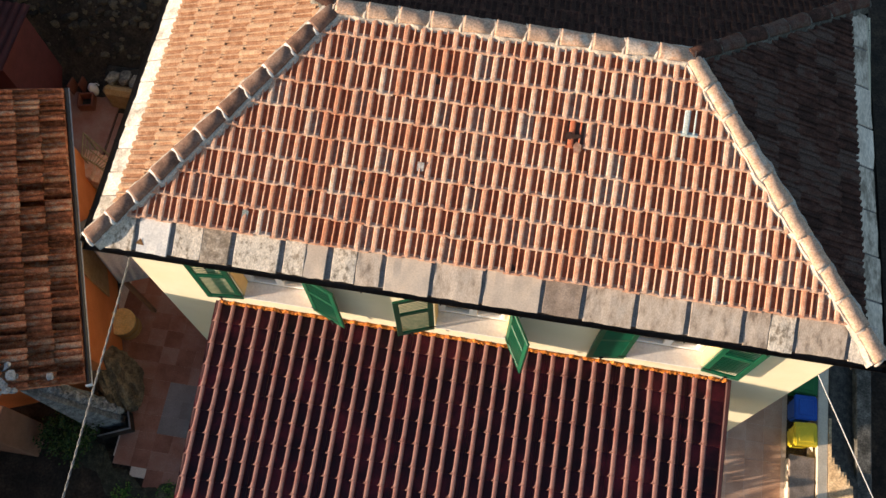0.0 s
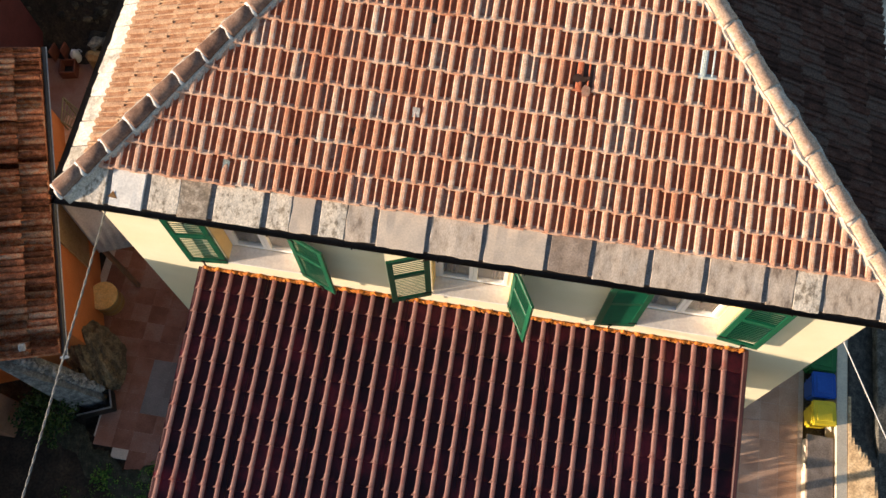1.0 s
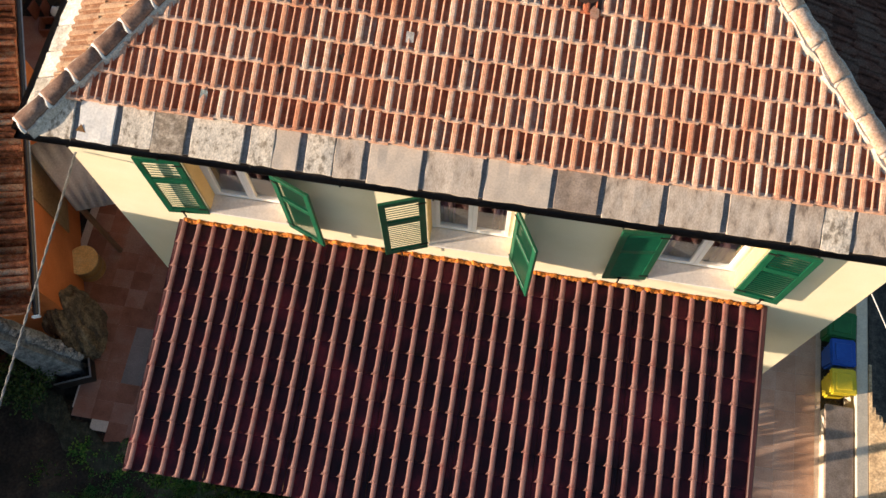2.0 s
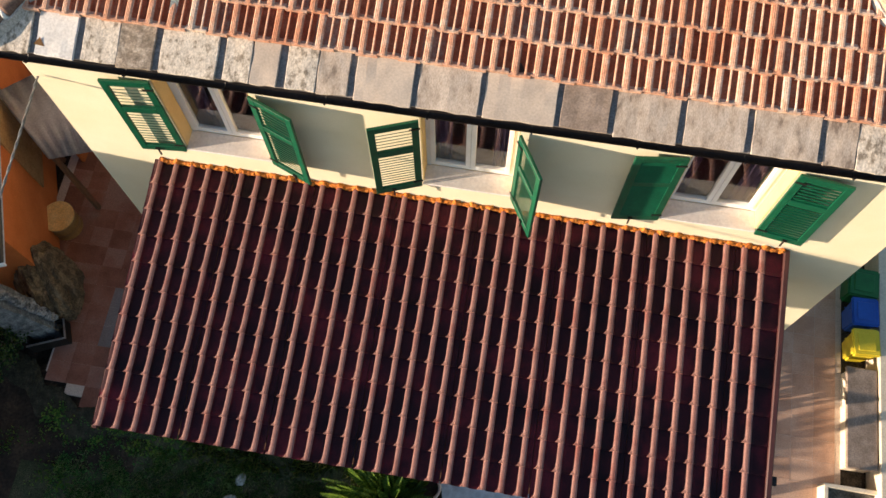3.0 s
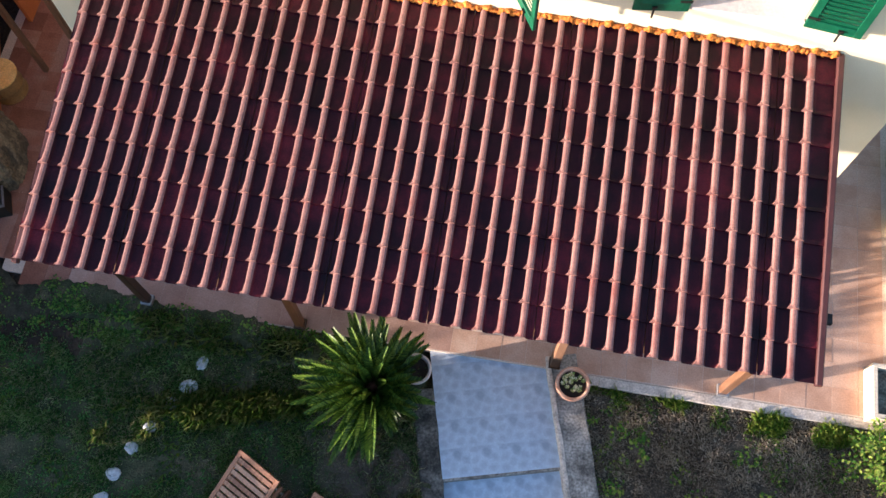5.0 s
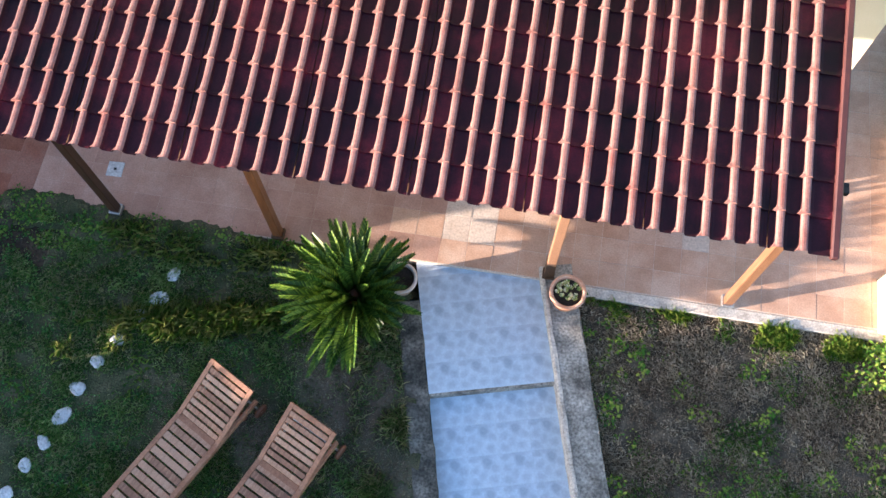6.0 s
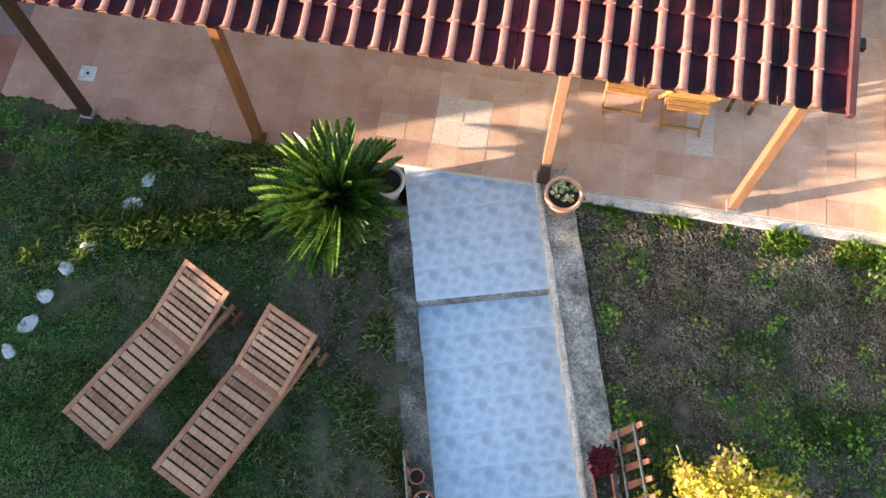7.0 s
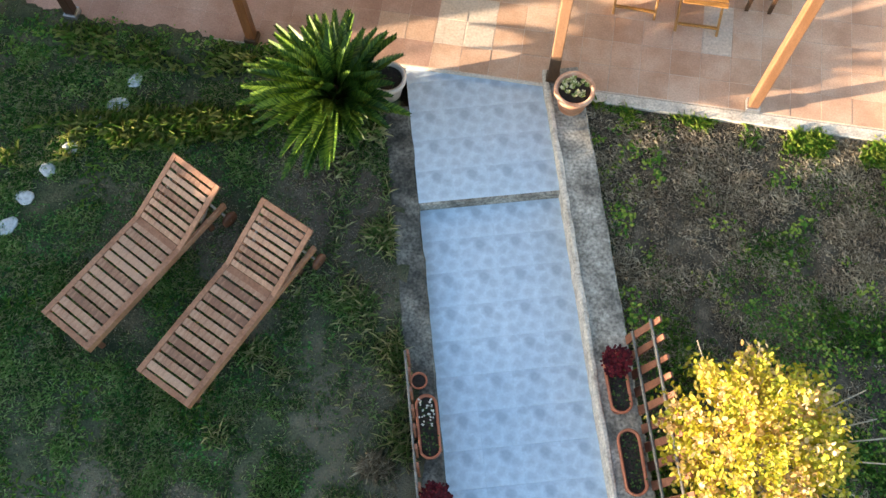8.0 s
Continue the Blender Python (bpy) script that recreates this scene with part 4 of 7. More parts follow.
for k, (sx, sy) in enumerate(((-2.46, 0.72), (-1.77, 0.90), (0.21, 0.18), (0.97, 2.37), (-1.05, 2.24), (-0.43, 1.07), (-2.49, 1.99))):
    scrap("lichen_spot", sx, sy, 0.062 + 0.003 * (k % 3), ((-0.035, -0.05), (0.03, -0.06), (0.05, 0.02), (0.02, 0.06), (-0.04, 0.05)), "underlay", 25 * k, "dark lichen patch on a tile")
scrap("white_fleck", -1.10, 1.20, 0.085, ((-0.045, -0.06), (0.04, -0.06), (0.045, 0.05), (-0.04, 0.06)), "mortar_white", 4, "white mortar patch on a tile")
scrap("loose_chip", -4.52, -0.18, 0.045, ((-0.07, -0.02), (0.05, -0.03), (-0.01, 0.06)), "drum", 0, "small ochre chip on the slab")

# ---- lean-to roof over the patio ----
CX0, CX1, CYE, CZT, CZE = -4.16, 3.74, -3.36, 3.80, 3.30
canopy = thing("lean_to_canopy", "dark red tile-effect sheet roof on pine posts over patio", "canopy")
RIDGES, COURSES = 37, 10
PITCH, ROLL0 = 0.2117, -4.146
SLOPE = (CZT - CZE) / -CYE
# slight unevenness of the rolls, one value for every third roll: at the eave and at the wall
DRIFT_EAVE = (0.010, 0.024, 0.006, 0.010, 0.015, 0.019, 0.010, -0.004, -0.012, -0.019, -0.010, 0.008, 0.0)
DRIFT_WALL = (-0.010, -0.010, 0.006, -0.008, -0.012, -0.017, -0.024, -0.036, -0.058, -0.062, -0.050, -0.042, -0.015)


def roll_x(i, f):
    """Place of a roll, counted from the west, at a share f of the way from the wall to the eave."""
    k = min(11, max(0, int(i // 3)))
    lean = lambda d: d[k] + (d[k + 1] - d[k]) * (i / 3 - k)
    return ROLL0 + i * PITCH + lean(DRIFT_WALL) * (1 - f) + lean(DRIFT_EAVE) * f


def canopy_sheet(i0, i1):
    """Tile-effect sheet: narrow rolls with flared shoulders at each course, shallow pans between them."""
    prof = ((-0.5, -0.08), (-0.35, -0.10), (-0.22, 0), (-0.20, 0.25), (-0.17, 0.66), (-0.13, 0.92), (-0.06, 1.0), (0.04, 1.0), (0.10, 0.92), (0.135, 0.66), (0.17, 0.25), (0.21, 0), (0.34, -0.10))
    ln = -CYE / COURSES
    bm = bmesh.new()
    rows = []
    for c in range(COURSES):
        for f, lift, flare in ((0.0, 0.0, 1.0), (0.62, 0.006, 1.0), (0.88, 0.012, 1.2), (1.0, 0.022, 1.9)):
            y = -(c + f) * ln
            row = []
            for i in range(i0, i1):
                for u, h in prof:
                    uu = u * (flare if -0.23 < u < -0.16 else 1.0)
                    uu = max(uu, -0.46)
                    row.append(bm.verts.new((roll_x(i + uu, (c + f) / COURSES), y, CZT + y * SLOPE + lift + 0.052 * h)))
            x = roll_x(i1 - 0.5, (c + f) / COURSES) if i1 < RIDGES else CX1 - 0.02
            row.append(bm.verts.new((x, y, CZT + y * SLOPE + lift)))
            rows.append(row)
    for a, b in zip(rows, rows[1:]):
        for k in range(len(a) - 1):
            f = bm.faces.new((a[k], b[k], b[k + 1], a[k + 1]))
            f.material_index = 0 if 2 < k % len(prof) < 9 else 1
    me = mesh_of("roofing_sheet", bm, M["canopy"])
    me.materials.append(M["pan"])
    return part("roofing_sheet", me, None, canopy)


for i0 in range(0, RIDGES, 5):
    canopy_sheet(i0, min(RIDGES, i0 + 5))
for x in (CX0 - 0.045, CX1 + 0.0):
    bm = bmesh.new()
    lift = 0.02 if x > 0 else -0.035
    bar(bm, (x, 0.0, CZT + lift), (x, CYE - 0.02, CZE + lift), 0.07, 0.075, 0.012)
    part("verge_flashing", bm, M["canopy_trim"], canopy, "red-brown metal verge flashing")
foam = bmesh.new()
n = 620
rows = []
for i in range(n + 1):
    x = CX0 + (CX1 - CX0) * i / n
    up = 0.045 + 0.026 * max(0, math.cos(2 * math.pi * (x - ROLL0) / PITCH))
    j = 0.018 * noise.noise(Vector((x * 9, 0, 0)))
    rows.append([foam.verts.new((x, y + j, CZT + z)) for y, z in ((-0.003, 0.0), (-0.003, up + 0.02), (-0.018, up + 0.02 + j), (-0.04 - j, up + 0.0), (-0.048 - j, up * 0.8 - 0.02))])
for a, b in zip(rows, rows[1:]):
    for k in range(4):
        foam.faces.new((a[k], b[k], b[k + 1], a[k + 1])).smooth = True
rough(foam, 0.020, 30)
rough(foam, 0.012, 70, 3.0)
part("sealing_foam", foam, M["foam"], canopy, "orange foam sealing strip along wall")
POSTS = (-4.06, -1.93, 1.51, 3.72)
for k, x in enumerate(POSTS):
    p = part("post", boxes(((x, -2.67, 1.585), (0.11, 0.11, 3.01)), bevel=0.008), M[("post_brown", "post_red", "post", "post")[k]], canopy, "varnished square pine post")
    part("post_base", boxes(((x, -2.67, 0.04), (0.15, 0.15, 0.08)), bevel=0.004), M["steel"] if k in (0, 3) else M["post_dark"], p, "bracket at the post's foot")
    if k == 2:
        part("post_foot", boxes(((x, -2.67, 0.28), (0.118, 0.118, 0.40)), bevel=0.004), M["post_dark"], p, "dark lower end")
part("front_beam", boxes(((-0.21, -2.67, 3.17), (7.8, 0.12, 0.16)), bevel=0.006), M["post"], canopy)
part("wall_beam", boxes(((-0.21, -0.05, 3.56), (7.8, 0.08, 0.16)), bevel=0.006), M["post"], canopy)
for i in range(11):
    x = CX0 + 0.12 + i * (CX1 - CX0 - 0.24) / 10
    bm = bmesh.new()
    bar(bm, (x, -0.09, CZT - 0.135), (x, CYE + 0.34, CZE - 0.135 + 0.34 * SLOPE), 0.07, 0.11, 0.004)
    part("rafter", bm, M["post"], canopy)
part("ceiling_board", boxes(((0, 0, 0), (CX1 - CX0 - 0.02, 3.26, 0.02))), M["post"], canopy, place=Matrix.Translation((-0.21, -1.69, (CZT + CZE) / 2 - 0.055)) @ Matrix.Rotation(math.atan(SLOPE), 4, "X"))
part("drip_stop", boxes(((CX1 + 0.07, -2.72, 3.38), (0.05, 0.10, 0.06))), M["iron"], canopy, "small dark bracket")

# ---- garden path ----
path = thing("garden_path", "stepped garden path of pale blue-grey patterned tiles", "path", kind="structure")
pm = Matrix.Translation((PATH_TOP.x, PATH_TOP.y, 0)) @ Matrix(((path_side.x, -path_dir.x, 0, 0), (path_side.y, -path_dir.y, 0, 0), (0, 0, 1, 0), (0, 0, 0, 1)))
PW, STEP, ZU, ZL = 1.53, 1.48, -0.06, -0.19


def path_xy(across, down, z):
    return pm @ Vector((across, -down, z))


M["path_grout"] = mat("pinkish_grey_grout", [(0.42, 0.45, 0.54), (0.52, 0.54, 0.62)], 0.9, 5, 50, 0.1)
part("path_bed", boxes(((0, -STEP / 2 + 0.1, ZU - 0.115), (PW, STEP + 0.2, 0.2)), ((0, -STEP - 2.8, ZL - 0.115), (PW, 5.6, 0.2))), M["path_grout"], path, place=pm)
PTX, PTY = PW / 4, STEP / 4
PTILE = mesh_of("path_tile", boxes(((0, 0, -0.008), (PTX - 0.001, PTY - 0.0016, 0.016))), M["pathtile"])
rp = random.Random(4)
for r in range(-1, 19):
    for c in range(4):
        low = r >= 4
        part("path_tile", PTILE, None, path, place=pm @ Matrix.Translation(((c - 1.5) * PTX, -(r + 0.5) * PTY - (0.03 if low else 0), (ZL if low else ZU) + rp.uniform(0, 0.002))))
part("step_edge", boxes(((0, -STEP - 0.01, (ZU + ZL) / 2 - 0.02), (PW, 0.035, ZU - ZL + 0.035)), bevel=0.006), M["concrete"], path, "worn grey concrete step edge", pm)


def curb(name, x0, x1, d0, d1, z0, z1, material, label):
    bm = bmesh.new()
    nseg = int((d1 - d0) / 0.12)
    rows = []
    for i in range(nseg + 1):
        d = d0 + (d1 - d0) * i / nseg
        w = 0.02 * noise.noise(Vector((d * 3, x0, 1)))
        rows.append([bm.verts.new(p) for p in ((x0 + w * 0.3, -d, -0.5), (x0 + w * 0.3, -d, z0 + (z1 - z0) * i / nseg - 0.02), (x0 + 0.02 + w * 0.3, -d, z0 + (z1 - z0) * i / nseg), (x1 - 0.02 + w, -d, z0 + (z1 - z0) * i / nseg), (x1 + w, -d, z0 + (z1 - z0) * i / nseg - 0.02), (x1 + w, -d, -0.5))])
    for a, b in zip(rows, rows[1:]):
        for k in range(5):
            bm.faces.new((a[k], a[k + 1], b[k + 1], b[k]))
    for row in (rows[0], rows[-1]):
        bm.faces.new(row)
    rough(bm, 0.01, 7)
    return tagged(part(name, bm, material, None, place=pm), label, "kerb", kind="structure")


curb("kerb", PW / 2, PW / 2 + 0.40, 0.05, 7.0, 0.06, 0.02, M["concrete"], "mossy raised concrete kerb beside the path")
curb("kerb", -PW / 2 - 0.30, -PW / 2, 0.30, 7.0, -0.03, -0.10, M["concrete_dark"], "stained low concrete kerb beside the path")

curb("kerb_lip", PW / 2 - 0.015, PW / 2 + 0.055, 0.05, 7.0, 0.072, 0.032, M["edge_concrete"], "pale chipped concrete lip along the path kerb")

# ---- sun loungers ----


def sun_lounger(head_mid, foot_mid, hinge_back):
    """Teak lounger; its own x runs from the foot to the head, the backrest is raised."""
    hm, fm = Vector(head_mid), Vector(foot_mid)
    d = (hm - fm).normalized()
    root = thing("sun_lounger", "teak slatted sun lounger with raised backrest on lawn", "lounger", "sun loungers on the lawn",
                 place=Matrix.Translation((fm.x, fm.y, -0.05)) @ Matrix.Rotation(math.atan2(d.y, d.x), 4, "Z"))
    L, W, H = hinge_back, 0.645, 0.31
    for s in (-1, 1):
        part("side_rail", boxes(((L / 2 + 0.33, s * (W / 2 - 0.02), H - 0.045), (L + 0.66, 0.04, 0.09)), bevel=0.006), M["teak_frame"], root)
    part("end_rail", boxes(((0.03, 0, H - 0.012), (0.06, W, 0.024)), bevel=0.004), M["teak_frame"], root)
    for s in (-1, 1):
        part("deck_rail", boxes(((L / 2, s * (W / 2 - 0.03), H + 0.002), (L, 0.058, 0.022)), bevel=0.003), M["teak_frame"], root)
    n = 12
    sl = mesh_of("slat", boxes(((0, 0, 0), (0.080, W - 0.12, 0.018)), bevel=0.003), M["teak"])
    for i in range(n):
        part("slat", sl, None, root, place=pose(0.06 + (i + 0.55) * (L - 0.07) / n, 0, H))
    part("hinge_bar", boxes(((L - 0.012, 0, H), (0.075, W - 0.12, 0.02)), bevel=0.003), M["teak_frame"], root)
    bl = 0.775
    ang = math.asin(0.33 / bl)
    back = part("backrest", boxes(((bl / 2, W / 2 - 0.03, 0), (bl, 0.055, 0.024)), ((bl / 2, -W / 2 + 0.03, 0), (bl, 0.055, 0.024)), ((bl - 0.03, 0, 0), (0.06, W - 0.118, 0.024)), bevel=0.003), M["teak_frame"], root, "", Matrix.Translation((L, 0, H)) @ Matrix.Rotation(-ang, 4, "Y"))
    sb = mesh_of("slat", boxes(((0, 0, 0), (0.061, W - 0.12, 0.018)), bevel=0.003), M["teak"])
    for i in range(8):
        part("slat", sb, None, back, place=pose(0.02 + (i + 0.5) * (bl - 0.09) / 8, 0, 0))
    for x, s in ((0.12, -1), (0.12, 1), (L + 0.42, -1), (L + 0.42, 1)):
        part("leg", boxes(((x, s * (W / 2 - 0.065), 0.11), (0.06, 0.045, 0.22)), bevel=0.005), M["teak_dark"], root)
    for s in (-1, 1):
        bm = bmesh.new()
        bar(bm, (L + 0.36, s * (W / 2 - 0.07), 0.26), (L + 0.54, s * (W / 2 - 0.07), H + 0.17), 0.02, 0.035)
        part("stay", bm, M["steel"], root, "metal stay of the backrest")
    bm = bmesh.new()
    tube(bm, [(L + 0.60, -W / 2 - 0.07, 0.09), (L + 0.60, W / 2 + 0.07, 0.09)], 0.014, 8)
    part("axle", bm, M["steel"], root)
    for s in (-1, 1):
        bm = bmesh.new()
        lathe(bm, [(0.02, -0.02), (0.09, -0.02), (0.095, 0.0), (0.09, 0.02), (0.02, 0.02)], 18, m=Matrix.Translation((L + 0.60, s * (W / 2 + 0.05), 0.095)) @ Matrix.Rotation(math.pi / 2, 4, "X"))
        part("wheel", bm, M["teak_dark"], root, "dark wooden wheel")
    return root


sun_lounger((-1.90, -4.64, 0), (-2.85, -6.405, 0), 1.30)
sun_lounger((-0.885, -4.96, 0), (-1.755, -6.80, 0), 1.32)

# ---- plants ----


def blade(p, d, ln, w, bend, rnd, arch=1.0):
    """Two quads of a grass blade from p, leaning along d."""
    side = Vector((-d.y, d.x, 0)) * w
    a = p + d * (ln * 0.45 * bend) + Vector((0, 0, ln * 0.6 * arch))
    b = p + d * (ln * bend) + Vector((0, 0, max(0.02, ln * (1.0 - 0.45 * bend)) * arch))
    return [p - side, p + side, a + side * 0.8, b, a - side * 0.8]


def scatter(name, count, area, mat_key, hgt, label, keep, seed, width=0.006, bend=0.7, category="grass", arch=1.0):
    rnd = random.Random(seed)
    items = []
    tries = 0
    while len(items) < count and tries < count * 6:
        tries += 1
        x, y = rnd.uniform(area[0], area[1]), rnd.uniform(area[2], area[3])
        k = keep(x, y)
        if rnd.random() > k:
            continue
        s, c = on_path(x, y)
        if s > -0.4 and -1.06 < c < 1.17:
            continue
        if y > (-2.70 - 0.05 * (x + 4.2) if x < -1.0 else -2.85) and -5.4 < x < 5.9 or x < -5.2 and y > -3.3 + 0.5 * nz(x, y, 1.1, 1.0):
            continue
        a = rnd.uniform(0, 2 * math.pi)
        h = rnd.uniform(*hgt) * (0.6 + 0.4 * k)
        items.append(blade(Vector((x, y, (ground_z(x, y) if y < -2.98 or x > -0.9 else -0.005) - 0.01)), Vector((math.cos(a), math.sin(a), 0)), h, width * rnd.uniform(0.6, 1.4), bend * rnd.uniform(0.5, 1.15), rnd, arch))
    me = leaves_mesh(name, items, M[mat_key])
    tagged(new(name, me), label, category, kind="stuff")


nz = lambda x, y, s, o=0.0: noise.noise(Vector((x * s + o, y * s - o, o)))
lawn_keep = lambda x, y: max(0.02, min(1.0, 0.42 + 1.2 * nz(x, y, 0.9, 2.0) + 1.3 * nz(x, y, 3.4, 6.0) - 1.05 * worn_soil(x, y)))
scatter("lawn_grass", 110000, (-6.0, 0.6, -9.2, -2.6), "grass", (0.03, 0.10), "short patchy green lawn grass", lawn_keep, 1, 0.0036, 0.85, arch=0.8)
scatter("lawn_tufts", 30000, (-6.0, 0.6, -9.2, -2.8), "grass_pale", (0.05, 0.10), "longer pale grass blades in loose tufts", lambda x, y: max(0.0, min(1.0, -0.05 + 2.2 * nz(x, y, 2.6, 61) + 1.2 * nz(x, y, 0.8, 3) - 0.6 * worn_soil(x, y))), 31, 0.0038, 0.9)
band = lambda x, y: max(0.0, 1 - ((y + 3.80 - 0.30 * (x + 2.2)) / 0.30) ** 2) * max(0.0, min(1.0, 0.55 + 2.4 * nz(x, y, 2.2, 5)))
edge = lambda x, y: max(0.0, 1 - ((y + 3.02) / 0.22) ** 2) * max(0.0, min(1.0, 0.5 + 2.5 * nz(x, y, 1.7, 8)))
scatter("tall_grass", 4200, (-4.3, -0.9, -4.7, -2.8), "grass_bright", (0.10, 0.26), "tufts of tall bright green grass", lambda x, y: max(band(x, y), 0.7 * edge(x, y)), 2, 0.0055, 0.8)
scatter("kerb_grass", 6500, (-1.3, 0.75, -9.0, -3.6), "kerb_grass", (0.06, 0.20), "yellowish grass along the kerb", lambda x, y: max(0.0, min(1.0, (1.15 - 2.2 * abs(on_path(x, y)[1] + 1.25)) * (0.45 + 1.8 * nz(x, y, 2.0, 4)))), 3, 0.0040, 1.0)
scatter("dry_grass", 80000, (2.0, 7.6, -7.8, -2.82), "thatch", (0.03, 0.085), "matted dry brown grass", lambda x, y: max(0.05, min(1.0, 0.56 + 1.4 * nz(x, y, 1.1, 3) + 1.5 * nz(x, y, 4.0, 1) + 0.22 * (y + 4.8))), 4, 0.0026, 0.8, arch=0.6)
scatter("dead_stalks", 26000, (2.0, 7.6, -7.0, -2.82), "thatch_pale", (0.05, 0.13), "pale dead grass stalks", lambda x, y: max(0.0, min(1.0, 0.30 + 1.9 * nz(x, y, 2.6, 21) + 0.28 * (y + 4.3))), 14, 0.0036, 0.75, arch=0.6)
scatter("green_weeds", 30000, (2.0, 8.5, -9.0, -2.82), "weed", (0.03, 0.09), "low green weeds among dry grass", lambda x, y: max(0.0, min(1.0, 0.12 + 1.9 * nz(x, y, 1.5, 9) - 0.26 * (y + 4.9))), 5, 0.0065, 1.3)
scatter("edge_grass", 3000, (2.0, 6.5, -3.42, -2.80), "weed_bright", (0.06, 0.15), "bright weeds along the patio edge", lambda x, y: max(0.0, 1 - ((y + 2.99) / 0.22) ** 2) * max(0.0, min(1.0, 0.28 + 2.6 * nz(x, y, 2.4, 4))), 6, 0.0075, 0.9)
scatter("lawn_weeds", 9000, (-7.5, 0.0, -10.5, -2.75), "weed", (0.03, 0.09), "clumps of broad-leaved lawn weeds", lambda x, y: max(0.0, min(1.0, -0.15 + 2.4 * nz(x, y, 1.7, 11) - worn_soil(x, y))), 7, 0.0085, 1.2)


def rosettes(name, count, area, mat_key, label, keep, seed, size, petals=(4, 9), spread=0.04):
    """Low clusters of broad leaves, each leaf folded along its middle."""
    rnd = random.Random(seed)
    items = []
    for _ in range(count):
        x, y = rnd.uniform(area[0], area[1]), rnd.uniform(area[2], area[3])
        if -1.03 < on_path(x, y)[1] < 1.2 or y > -2.66 - 0.05 * (x + 4.2) or rnd.random() > keep(x, y):
            continue
        big = rnd.uniform(*size)
        for _k in range(rnd.randint(*petals)):
            a, ln = rnd.uniform(0, 6.28), big * rnd.uniform(0.6, 1.1)
            d = Vector((math.cos(a), math.sin(a), rnd.uniform(0.2, 0.9))).normalized()
            s = Vector((-math.sin(a), math.cos(a), 0)) * ln * rnd.uniform(0.18, 0.28) + Vector((0, 0, ln * 0.06))
            t = Vector((-s.x, -s.y, s.z))
            p = Vector((x + rnd.gauss(0, 0.6) * spread, y + rnd.gauss(0, 0.6) * spread, (ground_z(x, y) if y < -2.98 or x > -0.9 else 0.0) + rnd.uniform(0, 0.03)))
            items.append([p, p + d * ln * 0.35 + s, p + d * ln * 0.75 + s * 0.8 + Vector((0, 0, -0.01)), p + d * ln + Vector((0, 0, -0.025)), p + d * ln * 0.75 + t * 0.8 + Vector((0, 0, -0.01)), p + d * ln * 0.35 + t])
    tagged(new(name, leaves_mesh(name, items, M[mat_key])), label, "weeds", kind="stuff")


rosettes("weed_rosettes", 1900, (2.0, 7.5, -7.6, -2.9), "weed_bright", "rosettes of broad green weed leaves",
         lambda x, y: 0.03 + 0.5 * max(0.0, nz(x, y, 1.3, 6)) + (0.5 if x > 3.9 + 0.7 * (y + 5.6) and y < -4.0 else 0.0) * max(0.0, 0.4 + 1.5 * nz(x, y, 2.2, 3)) + (0.85 if on_path(x, y)[1] < 1.55 else 0.0) * max(0.0, 0.4 + 1.6 * nz(x, y, 1.6, 5)), 21, (0.03, 0.075), (8, 22), 0.085)
rosettes("dark_weed_rosettes", 5200, (1.9, 8.0, -8.6, -3.4), "weed", "dark broad-leaved weeds spreading over the dry grass",
         lambda x, y: max(0.0, min(0.9, 0.06 + 1.6 * nz(x, y, 1.3, 16) - 0.38 * (y + 4.9))), 23, (0.025, 0.06), (5, 12), 0.07)
rosettes("clover_patch", 9000, (-6.0, -0.2, -9.0, -2.9), "clover", "small dark clover leaves in the lawn",
         lambda x, y: max(0.0, min(0.9, 0.22 + 1.8 * nz(x, y, 1.2, 31) - 0.12 * (x + 3.0) - 1.2 * worn_soil(x, y))), 25, (0.022, 0.05), (3, 6))
rosettes("patio_edge_weeds", 520, (-6.4, -1.0, -3.25, -2.62), "weed", "dark weeds creeping over the patio edge",
         lambda x, y: max(0.0, min(1.0, 0.45 + 1.6 * nz(x, y, 1.8, 41))), 27, (0.03, 0.075), (8, 18), 0.08)
scatter("dry_tufts", 44000, (-4.4, 0.6, -9.2, -3.4), "thatch", (0.025, 0.07), "pale dry grass in the lawn", lambda x, y: max(0.0, min(1.0, 0.02 + 1.0 * nz(x, y, 0.9, 13) + 0.75 * worn_soil(x, y))), 9, 0.0026, 0.8, arch=0.6)
scatter("sparse_grass", 9000, (-3.5, 0.6, -9.2, -3.5), "grass", (0.025, 0.07), "sparse green blades on worn earth", lambda x, y: max(0.0, min(1.0, worn_soil(x, y) * (0.5 + 1.8 * nz(x, y, 5.0, 2)))), 37, 0.003, 1.2)
scatter("straw_clump", 260, (0.2, 0.75, -7.35, -7.0), "thatch_pale", (0.08, 0.18), "clump of pale dead straw by the kerb", lambda x, y: max(0.0, 1 - ((x - 0.36) / 0.16) ** 2 - ((y + 7.15) / 0.12) ** 2), 19, 0.005, 1.2)


